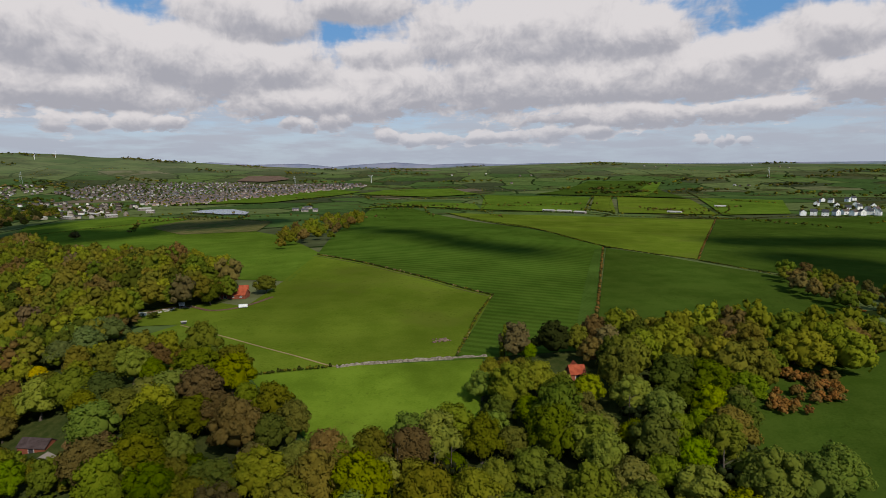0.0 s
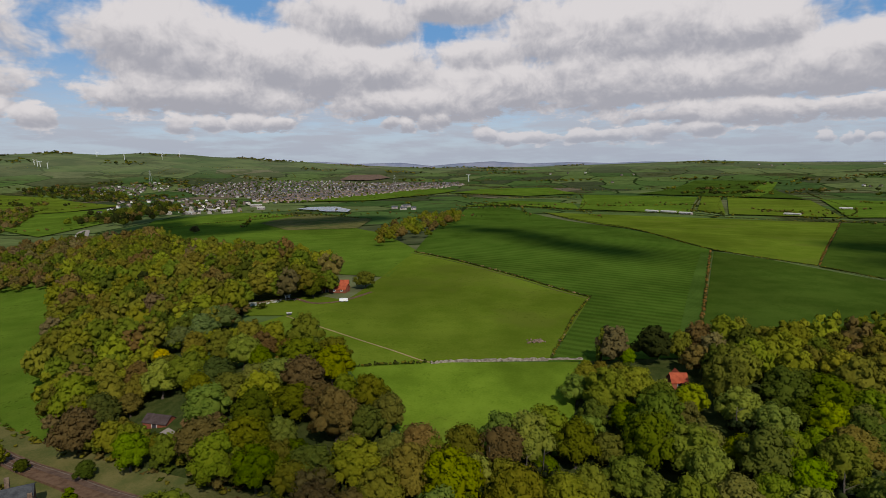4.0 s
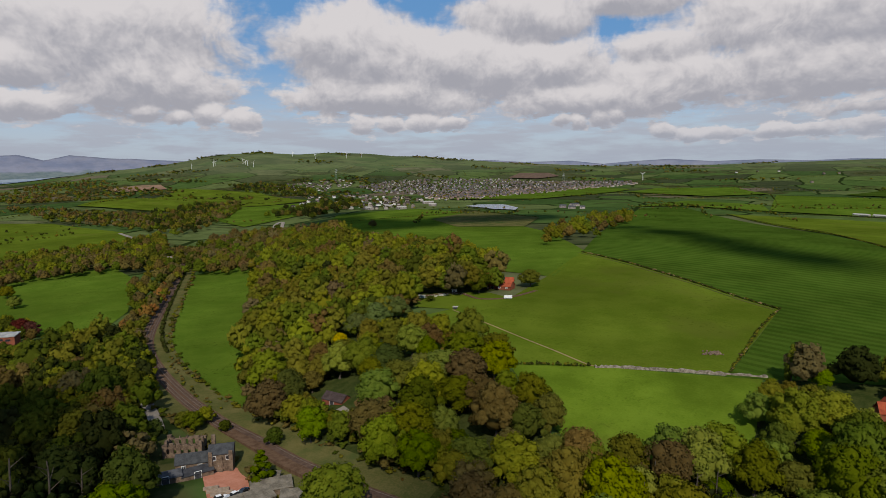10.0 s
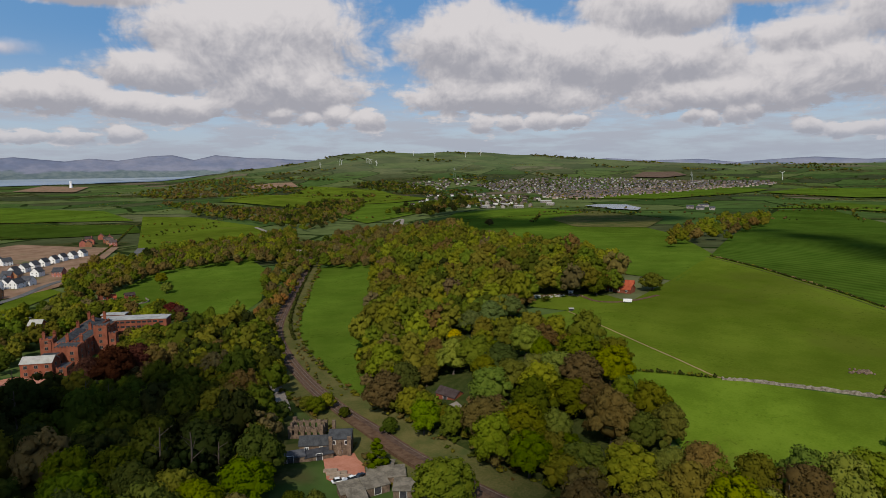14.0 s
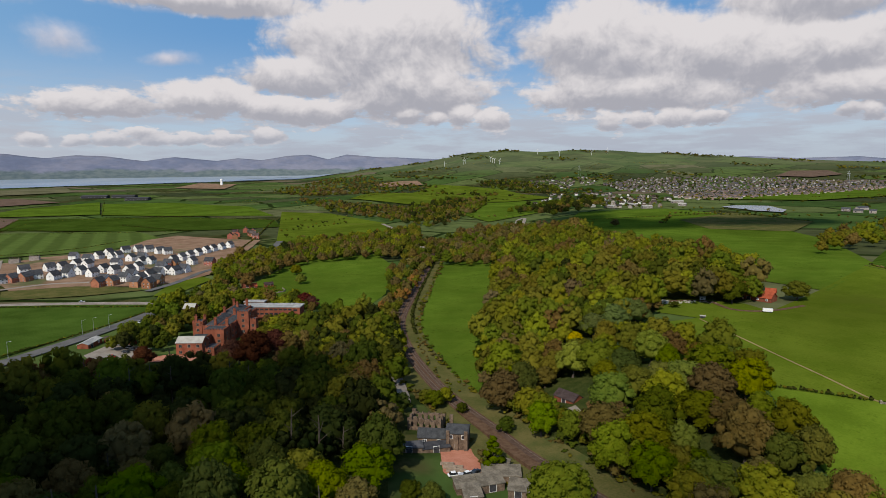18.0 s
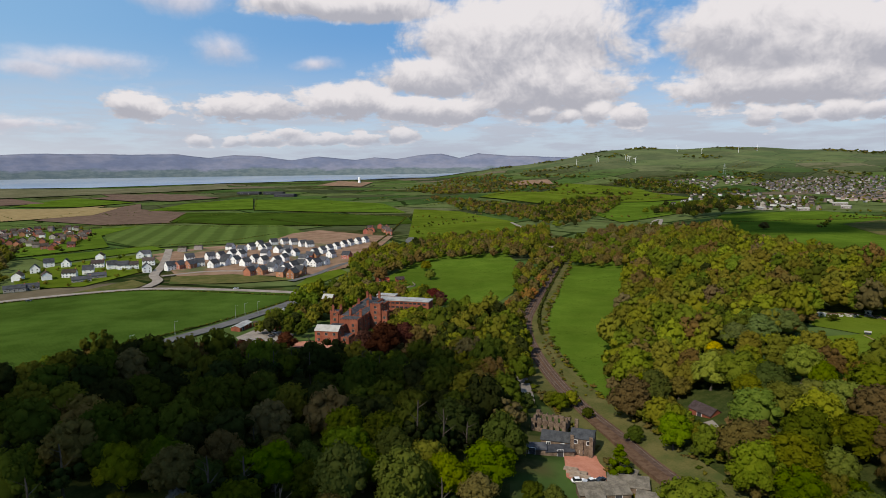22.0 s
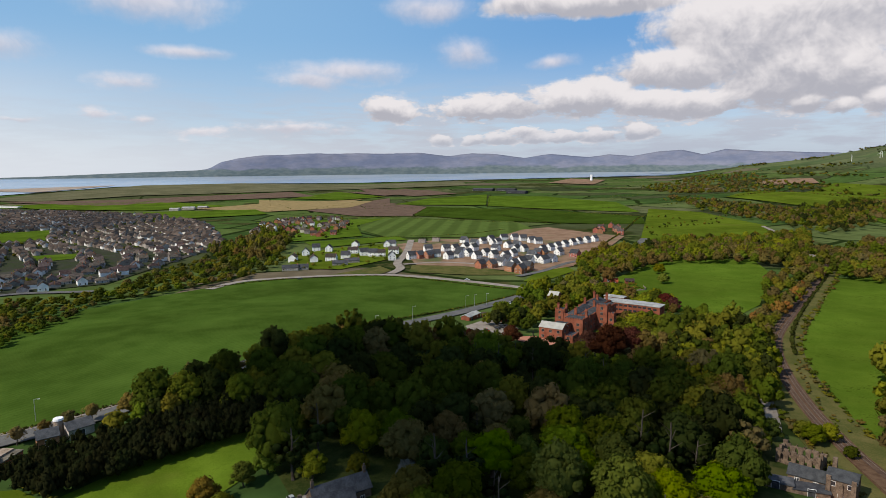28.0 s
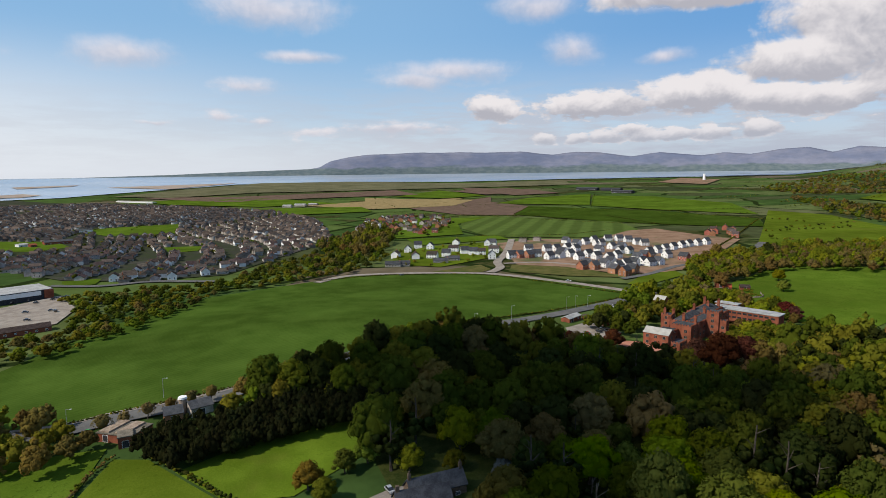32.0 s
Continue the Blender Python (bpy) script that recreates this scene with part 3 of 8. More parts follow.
field([(-172, 1289), (-77, 1541), (72, 1409), (73, 1211), (-80, 1351)], M_FIELD, "green pasture on the brow", 0.9)
# Valley
field([(-464, 508), (-467, 433), (-371.7, 319.2), (-315.4, 265.5), (-249.7, 218.2), (-188.3, 191.4), (-163.9, 186.6), (-199.4, 220.7), (-247.9, 266.5), (-355, 393), (-429, 496)], M_FIELD, "narrow bright green valley meadow")
field([(-512, 247), (-626, 364), (-584, 440), (-502, 398), (-389.2, 300.9), (-358.1, 258.3), (-403.0, 209.1)], M_FIELD, "green paddock behind red-brick hall", 0.28)
field([(-1331, 723), (-776, 411), (-652, 371), (-753, 590), (-918, 713), (-1197, 774)], M_OLIVE, "light green sloping pasture", 0.4)
field([(-1440, 997), (-2072, 1894), (-1670, 1910), (-1128, 1524), (-1115, 1320), (-1211, 1032)], M_OLIVE, "smooth green far hillside", 1.0)
field([(-1023, 996), (-1165, 1184), (-1126, 1247), (-1051, 1444), (-813, 1155), (-771, 840)], M_FIELD, "bright green pasture among trees", 0.8)
field([(-694, 1020), (-568, 1120), (-450, 1063), (-276, 823), (-295, 627), (-399, 640), (-553, 750)], M_FIELD, "green pasture with grazing strips", 0.34)
# Plain towards the bay
field([(-215.4, -191.0), (-220.8, -164.0), (-224.8, -143.2), (-232.1, -127.7), (-244.7, -101.6), (-254.0, -86.0), (-263.0, -76.4), (-281.4, -57.4), (-312.2, -22.1), (-354.1, 18.5), (-418.2, 88.8), (-461.7, 141.4), (-492, 160), (-583, 47), (-572, -82), (-448.7, -198.5), (-350.5, -205.5), (-292.6, -214.2), (-252.3, -221.7)], M_DRILL, "large green arable field with fine drill rows", 0.35)
field([(-185.8, -84.1), (-212.2, -56.5), (-220.1, -18.3), (-196.6, -20.4), (-168.6, -42.5), (-168.0, -62.0)], M_LIME, "sunlit lime-green paddock under conifers", 0.3)
field([(-191.2, -161.7), (-203.7, -115.0), (-173.9, -109.5), (-165.4, -141.4)], M_FIELD, "green paddock beside a hedge", 0.3)
field([(-171.5, -108.1), (-195.7, -108.9), (-194.7, -96.8), (-166.5, -61.5)], M_OLIVE, "pale green paddock", 0.3)
field([(-1318, 48), (-1289, 122), (-1123, 333), (-912, 323), (-875, 203), (-905, 77), (-1027, 43)], M_BANDS, "mown meadow with broad light and dark bands", 0.5)
field([(-1332, 168), (-1616, 243), (-1400, 498), (-1152, 609), (-1002, 541), (-1030, 451), (-1136, 316)], M_DEEP, "dark green arable field", 0.6)
field([(-1609, 406), (-2109, 538), (-2000, 713), (-1562, 754), (-1250, 660), (-1437, 511)], M_FIELD, "blue-green cereal field", 0.8)
field([(-1751, 169), (-2029, 307), (-2223, 559), (-1634, 409)], M_FIELD, "bright green far field", 0.9)
field([(-1573, -68), (-2122, 190), (-1835, 163), (-1616, 243), (-1317, 166), (-1347, 49)], M_SOIL, "dark ploughed field", 0.7)
field([(-2145, -247), (-1987, -32), (-2064, 94), (-1611, -70), (-1671, -194)], M_STRAW, "pale straw field", 0.9)
field([(-2184, -146), (-2643, 13), (-2199, 181), (-2058, 22)], M_FIELD, "green far field", 1.0)
field([(-2856, 114), (-2641, 402), (-2301, 463), (-2196, 281), (-2553, 137)], M_SOIL, "brown far ploughland", 1.6)
field([(-2257, -1095), (-2283, -734), (-2711, -178), (-2317, -67), (-2159, -418), (-1944, -661)], M_SOIL, "long brown ploughed field", 1.2)
field([(-1737, -369), (-2037, -134), (-1952, 122), (-1662, 43), (-1561, -161)], M_STRAW, "straw-coloured stubble field", 1.1)
field([(-2553, 66), (-2797, 329), (-2470, 381), (-2259, 183)], M_SOIL, "red-brown ploughed field", 1.6)
field([(-2048, -994), (-2187, -584), (-1826, -288), (-1708, -488), (-1854, -800)], M_FIELD, "green far field beyond the houses", 1.2)
field([(-1632, -586), (-1659, -201), (-1477, -152), (-1369, -367)], M_FIELD, "green field beside the houses", 1.2)
field([(-1244, -151), (-1264, 102), (-1115, 39), (-939, 41), (-889, -60)], M_FIELD, "green meadow behind houses", 0.8)
field([(-880, -43), (-917, 91), (-871, 103), (-805, -25)], M_FIELD, "green strip behind new houses", 0.7)
field([(-584, -13), (-635, 45), (-604, 54), (-584, 42)], M_WASTE, "rough grass by the new estate", 0.6)
field([(-632, 78), (-628, 138), (-551, 168), (-560, 124), (-589, 70)], M_WASTE, "rough green ground in front of new houses", 0.6)
field([(-550, 184), (-591, 230), (-559, 229), (-514, 181), (-515, 162)], M_OLIVE, "mown green beside the estate road", 0.6)
field([(-1076, -644), (-1188, -493), (-1003, -427), (-971, -520)], M_FIELD, "playing field among houses", 1.0)
field([(-909, -645), (-899, -556), (-828, -494), (-785, -515), (-789, -561)], M_FIELD, "school field among bungalows", 1.0)
field([(-815, -363), (-828, -308), (-776, -303), (-757, -331)], M_FIELD, "small green among houses", 1.0)
field([(-566, -348), (-579, -318), (-549, -308), (-537, -331)], M_FIELD, "green roadside verge", 0.6)
# Building ground
drape("building_site", [(-819, 81), (-859, 149), (-857, 228), (-960, 300), (-990, 355), (-899, 382), (-830, 415), (-720, 340), (-590, 244), (-567, 200), (-576, 165), (-613, 130), (-632, 83)], M_EARTH, 0.7, "bare red earth and sand of a building site", "building site")
drape("building_site", [(-742, -57), (-802, 5), (-833, 75), (-696, 69), (-623, 4), (-642, -44)], M_OLIVE, 0.6, "grass plots between older houses", "gardens")
# Foreshore
drape("dunes", [(-2344, -1222), (-2931, -1180), (-3618, -1027), (-3769, -521), (-3372, 150), (-3636, 761), (-3059, 669), (-2795, -81), (-2576, -757), (-2242, -965)], M_DUNE, 1.6, "dry grassy dunes along the shore", "dunes")
drape("sandbank", [(-2309, -1746), (-2539, -1690), (-2449, -1553), (-2297, -1530), (-2169, -1641)], M_SAND, 2.6, "low wet sandbank", "sandbank")
drape("sandbank", [(-3139, -1661), (-3378, -1450), (-3633, -1163), (-2940, -1263)], M_SAND, 2.6, "pink-brown tidal sandbank", "sandbank")
drape("sandbank", [(-3145, -2146), (-3393, -1947), (-3267, -1905), (-2979, -2006)], M_SAND, 2.6, "thin tidal sandbank", "sandbank")
drape("quarry", [(-2854, 1255), (-3142, 1123), (-3634, 1447), (-3339, 1542)], M_EARTH, 2.0, "red earth mound", "quarry")
drape("quarry", [(-2344, 1753), (-2359, 1900), (-2272, 1968), (-2103, 1855), (-2194, 1703)], M_EARTH, 2.5, "red quarry face on a hillside", "quarry")
field([(-967, 2889), (-993, 3156), (-865, 3256), (-764, 3097), (-831, 2916)], M_SOIL, "red-brown ploughed field by the town", 3.0)
drape("water", [(-502.4, 1218.6), (-497.7, 1269.8), (-477.5, 1286.3), (-440.5, 1290.7), (-378.4, 1196.5), (-363.2, 1129.3), (-388.4, 1139.9), (-411.3, 1140.9), (-444.3, 1173.6), (-478.6, 1197.2)], M_WATER, 1.4, "still pale farm reservoir", "pond")
drape("yard", [(-148.3, 136.8), (-141.6, 148.6), (-127.2, 135.2), (-129.6, 125.6), (-135.6, 126.2)], M_PINK, 0.33, "red gravel yard", "yard")
drape("car_park", [(-431, -335), (-499, -308), (-445, -265), (-395.9, -249.7), (-353.2, -276.4)], M_GRAVEL, 0.6, "pale asphalt supermarket car park", "car park", cell=8)
drape("car_park", [(-356.2, 75.8), (-377.4, 96.3), (-350.9, 108.0), (-331.4, 99.0), (-327.7, 76.1)], M_GRAVEL, 0.5, "pale gravel car park beside the hall", "car park", cell=6)
drape("forecourt", [(-332.3, 97.7), (-332.0, 111.8), (-315.8, 121.6), (-311.6, 111.1), (-323.5, 98.2)], M_PINK, 0.55, "red gravel drive before the hall", "drive", cell=4)


def curve(pts, n=6):
    """A smooth line through the points."""
    out = []
    for i in range(len(pts) - 1):
        a, b, c, d = pts[max(i - 1, 0)], pts[i], pts[i + 1], pts[min(i + 2, len(pts) - 1)]
        for k in range(n):
            t = k / n
            out.append(tuple(0.5 * (2 * b[j] + (c[j] - a[j]) * t + (2 * a[j] - 5 * b[j] + 4 * c[j] - d[j]) * t * t + (3 * b[j] - a[j] - 3 * c[j] + d[j]) * t ** 3) for j in (0, 1)))
    return out + [tuple(pts[-1])]


def offset(pts, d):
    out = []
    for i, (x, y) in enumerate(pts):
        a, b = pts[max(i - 1, 0)], pts[min(i + 1, len(pts) - 1)]
        l = math.hypot(b[0] - a[0], b[1] - a[1]) + 1e-9
        out.append((x - (b[1] - a[1]) / l * d, y + (b[0] - a[0]) / l * d))
    return out


def strip(name, pts, width, mat, lift, label="", category="road", thick=0.0, kind="structure", parent=None):
    """A ribbon of ground along a smooth line, with sides where it has thickness."""
    line = curve(pts)
    left, right = offset(line, width / 2), offset(line, -width / 2)
    v, f = [], []
    for p, q in zip(left, right):
        r = math.hypot(*p)
        rise = lift + max(0, r - 300) * 0.0009
        zp, zq = ground(*p) + rise, ground(*q) + rise
        if width < 10.1:
            zp = zq = max(zp, zq)
        v += [(p[0], p[1], zp), (q[0], q[1], zq), (q[0], q[1], zq - 0.25 - thick), (p[0], p[1], zp - 0.25 - thick)]
    for i in range(len(line) - 1):
        a, b = 4 * i, 4 * i + 4
        f += [(a, a + 1, b + 1, b), (a + 1, a + 2, b + 2, b + 1), (a + 3, a, b, b + 3)]
    ob = mesh_object(name, v, f, mat, parent)
    return tagged(ob, label, category, kind=kind) if not parent else ob


strip("headland", [(138.5, 541), (100.2, 409), (76.4, 322), (64.5, 276)], 9, M_DRILL, 0.5, "pale unmown headland beside a gorse hedge", "field")
# Railway: ballast, two tracks
RAILWAY = [(-707, 868), (-579, 676), (-572, 526), (-475, 425), (-358.7, 301.0), (-306.0, 247.8), (-259.8, 215.1), (-211.8, 189.2), (-177.6, 174.5), (-150.5, 163.6), (-123.3, 151.8), (-94.8, 143.4), (-73.6, 141.0)]
RAILWAY = RAILWAY[2:]
for side in (-8.6, 8.6):
    strip("verge", offset(curve(RAILWAY, 3), side), 10.2, M_WASTE, 0.33, "rank straw-coloured grass beside the railway", "verge")
strip("railway_bed", RAILWAY, 7.4, M_BALLAST, 0.42, "brown stone ballast of a curving double railway", "railway", thick=1.6)
line = curve(RAILWAY, 3)
for side in (-1.75, 1.75):
    track = tagged(new("railway_track"), "worn steel railway track on brown sleepers", "railway track", group="railway tracks")
    mid = offset(line, side)
    strip("sleeper_bed", mid, 2.7, M_SLEEPER, 0.55, parent=track)
    for g in (-0.75, 0.75):
        strip("rail", offset(mid, g), 0.16, M_RAIL, 0.74, parent=track)
# Roads
strip("road", [(-534, -106), (-572, -82), (-584, -18), (-577, 47), (-543, 95), (-490, 150), (-455.2, 173.9)], 8, M_GRAVEL, 0.65, "pale tarmac lane beside a field", "road")
strip("road", [(-583, 51), (-614, 64), (-653, 65), (-709, 79), (-771, 91), (-863, 106)], 9, M_GRAVEL, 0.85, "new estate road of pale concrete", "road")
strip("road", [(-641, 70), (-645, 112), (-627, 144)], 6, M_GRAVEL, 0.8, "pale estate side road", "road")
strip("road", [(-542, 166), (-567, 200), (-602, 234), (-618, 255)], 7, M_ASPHALT, 0.85, "black new tarmac estate road", "road")
strip("road", [(-207.8, -178.7), (-213.2, -158.7), (-218.0, -139.2), (-226.0, -124.5), (-236.7, -100.8), (-247.4, -83.9), (-267.5, -64.9), (-307.3, -21.8), (-348.4, 24.7), (-385.1, 67.3), (-429.0, 115.4), (-455.2, 143.8), (-496, 189), (-557, 254), (-614, 303), (-796, 428)], 10, M_ASPHALT, 0.5, "grey main road with white markings", "road")
strip("pavement", [(-213.3, -183.1), (-218.9, -162.6), (-223.3, -142.3), (-231.6, -127.4), (-242.2, -102.9), (-252.8, -85.6), (-273.1, -66.2)], 2.6, M_GRAVEL, 0.56, "pale roadside pavement", "pavement")
strip("road", [(-544, -345), (-540, -298), (-559, -261), (-553, -202)], 8, M_ASPHALT, 0.75, "grey road edging the suburb", "road")
strip("road", [(-864, -217), (-1130, -242), (-1177, -234)], 9, M_ASPHALT, 1.1, "grey street between houses", "road")
strip("road", [(-238.5, 187.5), (-219.5, 175.9), (-202.9, 165.3), (-191.4, 157.0)], 5, M_GRAVEL, 0.45, "narrow lane above the railway", "road")
strip("road", [(-907, 698), (-767, 625), (-668, 559), (-590, 508)], 6, M_GRAVEL, 0.5, "narrow lane by the bridge", "road")
strip("road", [(-573, 681), (-716, 857), (-738, 905), (-623, 758), (-527, 658)], 6, M_GRAVEL, 0.6, "winding farm lane", "road")
strip("path", [(-137.4, 312.3), (-105.6, 288.6), (-77.9, 267.4), (-51.4, 248.4), (-44.3, 245.5)], 0.9, M_STRAW, 0.38, "thin worn track across the pasture", "path")
strip("track", [(-172.5, 336.8), (-153.5, 355.3), (-133.6, 343.9), (-117.9, 351.6), (-107.1, 376.4)], 2.6, M_BALLAST, 0.42, "brown farm track", "track")
# Sea
drape("sea", [(-4800 * math.sin(radians(a)), 4800 * math.cos(radians(a))) for a in range(50, 180, 6)] + [(-1739, -1538), (-2127, -1494), (-2285, -1377), (-2516, -1356), (-2940, -1263), (-3484, -1116), (-3769, -521), (-3619, 94), (-3797, 795), (-4047, 1591), (-4141, 2123)], M_SEA, 0.8, "calm grey-blue estuary and open sea", "sea", cell=120)
# Far fells across the bay
prof = [(120, -0.35), (113, -0.2), (106, 0.04), (101.5, 0.16), (100.6, 0.31), (99.6, 0.85), (98.2, 1.15), (96.3, 1.40), (91.2, 1.58), (87.6, 1.56), (85.2, 1.47), (82.2, 1.55), (79.2, 1.22), (77.2, 1.46), (75.1, 1.36), (72.4, 0.96), (70, 1.30), (66.7, 0.97), (65, 1.2), (63, 1.0), (61, 1.3), (58.9, 1.48), (57.2, 1.02), (55.5, 1.45), (52.5, 1.2), (48, 1.0), (40, 0.7), (24, 0.62), (20.5, 0.84), (17, 0.6), (13, 0.66), (10, 0.34), (7.5, 0.55), (4.4, 0.70), (1, 0.45), (-2.4, 0.55), (-6, 0.42), (-9, 0.5), (-13, 0.40), (-20, 0.32), (-30, 0.28), (-45, 0.2)]
mv, mf = [], []
LEVELS = ((4760, -0.5), (4775, 0.12), (4785, 0.24), (4800, 0.40), (4815, 0.56), (4830, 0.72), (4845, 0.87), (4860, 1.0), (4880, 0.7))
for i in range(661):
    a = 120 - i * 0.25
    el = float(np.interp(-a, [-q[0] for q in prof], [q[1] for q in prof]))
    for j, (r, s) in enumerate(LEVELS):
        spur = abs(noise.noise((i * 0.085 + j * 0.16, j * 0.12, 3.1))) * 12 + noise.noise((i * 0.3, j * 0.5, 7.7)) * 3
        r += spur * (0 < j < 7) * (0.5 + s)
        top = 100 + r * math.tan(radians(el)) + (3 * noise.noise((i * 0.12, 1.7, 3.1)) + 1.2 * noise.noise((i * 0.5, 0.3, 9.1))) * max(0.2, el)
        base = 60
        mv.append((-r * math.sin(radians(a)), r * math.cos(radians(a)), base + (top - base) * s if s > 0 else 20))
    if i:
        for j in range(8):
            b = (i - 1) * 9 + j
            mf.append((b, b + 1, b + 10, b + 9))
tagged(mesh_object("backdrop", mv, mf, M_MOUNT, smooth=True), "distant fells beyond the bay, painted blue-grey with haze", "hills", kind="structure")

# ---- trees ----
rng = np.random.default_rng(5)


def ico(level=1):
    bm = bmesh.new()
    bmesh.ops.create_icosphere(bm, subdivisions=level, radius=1.0)
    v = np.array([tuple(q.co) for q in bm.verts])
    f = np.array([[q.index for q in g.verts] for g in bm.faces])
    bm.free()
    return v, f


ICO1, ICO2 = ico(1), ico(2)


def crown_arrays(gen, wide, tall, lobes, cards, size, base, shape="round", ball=ICO1):
    """Vertices and triangles of a crown: a full dome of overlapping lobes, leaf clumps all over its outside."""
    vs, fs, at = [], [], 0
    centres = []
    mid, half = base + (tall - base) * 0.48, (tall - base) * 0.5
    egg = gen.uniform(-0.1, 0.4)
    for k in range(lobes):
        u = (k + 0.5) / lobes
        turn = k * 2.39996 + gen.uniform(-0.4, 0.4)
        if shape == "cone":
            rad, h = wide * 0.62 * (1 - u) ** 0.8, base + (tall - base) * (0.08 + 0.84 * u)
            s = wide * (0.42 - 0.22 * u)
        elif shape == "flat":
            rad, h = wide * 0.75 * math.sqrt(u), tall - 1.5 - gen.uniform(0, 0.4) * (tall - base)
            s = wide * gen.uniform(0.22, 0.36)
        else:
            c = 1 - 1.45 * u
            s = wide * gen.uniform(0.22, 0.40)
            out = gen.uniform(0.72, 1.18)
            rad = (wide - s * 0.9) * math.sqrt(max(0.0, 1 - c * c)) * out * (1 - egg * c)
            h = mid + (half - s * 0.55) * c * (0.6 + 0.4 * out)
        c = np.array([rad * math.cos(turn), rad * math.sin(turn), h])
        centres.append((c, s))
        v = ball[0] * s * gen.uniform(0.72, 0.90, (len(ball[0]), 1)) * np.array([1, 1, 0.9]) + c
        vs.append(v)
        fs.append(ball[1] + at)
        at += len(v)
    dirs = [ball[0]] * lobes
    if shape == "round":
        core = ICO2 if lobes > 15 else ICO1
        vs.append(core[0] * gen.uniform(0.56, 0.70, (len(core[0]), 1)) * np.array([wide, wide, half]) + np.array([0, 0, mid]))
        fs.append(core[1] + at)
        at += len(core[0])
        dirs.append(core[0])
    area = np.array([s * s for c, s in centres])
    pick = gen.choice(lobes, cards, p=area / area.sum())
    d = gen.normal(size=(cards, 3))
    d[:, 2] = np.abs(d[:, 2]) * 1.0 - 0.25
    d /= np.linalg.norm(d, axis=1)[:, None]
    c = np.array([centres[k][0] for k in pick])
    away = c - np.array([0, 0, mid])
    away /= np.linalg.norm(away, axis=1)[:, None] + 1e-6
    inner = np.sum(d * away, axis=1)
    d -= away * np.where(inner < 0, 2 * inner, 0)[:, None]
    s = np.array([centres[k][1] for k in pick])[:, None]
    p = c + d * s * gen.uniform(0.88, 1.09, (cards, 1)) * np.array([1, 1, 0.95])
    nrm = d + gen.normal(size=(cards, 3)) * 0.32
    nrm /= np.linalg.norm(nrm, axis=1)[:, None]
    side = np.cross(nrm, gen.normal(size=(cards, 3)))
    side /= np.linalg.norm(side, axis=1)[:, None]
    fwd = np.cross(nrm, side)
    w = size * gen.uniform(0.55, 1.25, (cards, 1))
    q = np.stack([p - side * w, p - fwd * w * 0.8 - nrm * w * 0.15, p + side * w, p + fwd * w * 0.8 - nrm * w * 0.15], 1).reshape(-1, 3)
    k = at + 4 * np.arange(cards)
    vs.append(q)
    fs += [np.stack([k, k + 1, k + 2], 1), np.stack([k, k + 2, k + 3], 1)]
    out = np.concatenate(vs)
    round_ = out - np.array([0, 0, base + (tall - base) * 0.35])
    round_ /= np.linalg.norm(round_, axis=1)[:, None] + 1e-6
    own = np.concatenate(dirs + [np.repeat(d, 4, axis=0)])
    soft = round_ * 0.50 + own * 0.65 + np.array([0, 0, 0.12])
    return out, np.concatenate(fs), soft / (np.linalg.norm(soft, axis=1)[:, None] + 1e-6)


def fast_mesh(name, v, f, mat, tint=None, soft=None):
    me = bpy.data.meshes.new(name)
    me.vertices.add(len(v))
    me.vertices.foreach_set("co", np.asarray(v, np.float32).ravel())
    me.loops.add(len(f) * 3)
    me.loops.foreach_set("vertex_index", np.asarray(f, np.int32).ravel())
    me.polygons.add(len(f))
    me.polygons.foreach_set("loop_start", np.arange(len(f), dtype=np.int32) * 3)
    me.update(calc_edges=True)
    me.materials.append(mat)
    if soft is not None:
        me.attributes.new("soft", "FLOAT_VECTOR", "POINT").data.foreach_set("vector", soft.astype(np.float32).ravel())
    if tint is not None:
        col = me.color_attributes.new("tint", "FLOAT_COLOR", "POINT")
        col.data.foreach_set("color", np.concatenate([tint, np.ones((len(tint), 1))], 1).astype(np.float32).ravel())
    return me


def inside(pts, n, gap, gen):
    """Up to n scattered places inside the outline pts, about gap apart."""
    px, py = np.array(pts).T
    lo, hi = (px.min(), py.min()), (px.max(), py.max())
    got, cells = [], {}
    area = (hi[0] - lo[0]) * (hi[1] - lo[1])
    for _ in range(int(area / gap ** 2 * 9)):
        x, y = gen.uniform(lo[0], hi[0]), gen.uniform(lo[1], hi[1])
        odd, j = False, len(px) - 1
        for i in range(len(px)):
            if (py[i] > y) != (py[j] > y) and x < (px[j] - px[i]) * (y - py[i]) / (py[j] - py[i]) + px[i]:
                odd = not odd
            j = i
        if not odd:
            continue
        key = (int(x // gap), int(y // gap))
        if any((x - u) ** 2 + (y - v) ** 2 < gap * gap for a in (-1, 0, 1) for b in (-1, 0, 1) for u, v in cells.get((key[0] + a, key[1] + b), ())):
            continue
        cells.setdefault(key, []).append((x, y))
        got.append((x, y))
        if len(got) >= n:
            break
    return got


TINTS = {"green": (0.119, 0.146, 0.012), "lime": (0.184, 0.191, 0.012), "olive": (0.155, 0.144, 0.016), "bronze": (0.16, 0.111, 0.03), "dark": (0.038, 0.046, 0.011), "grey": (0.162, 0.121, 0.048), "copper": (0.152, 0.041, 0.024), "mid": (0.072, 0.088, 0.01), "scrub": (0.148, 0.116, 0.034), "straw": (0.276, 0.201, 0.092), "gorse": (0.276, 0.139, 0.034), "hedge": (0.055, 0.063, 0.013), "conifer": (0.022, 0.025, 0.009)}
SMALL = [crown_arrays(np.random.default_rng(70 + k), 1.0, 1.9, 10, 150, 0.112, 0.2) for k in range(6)]
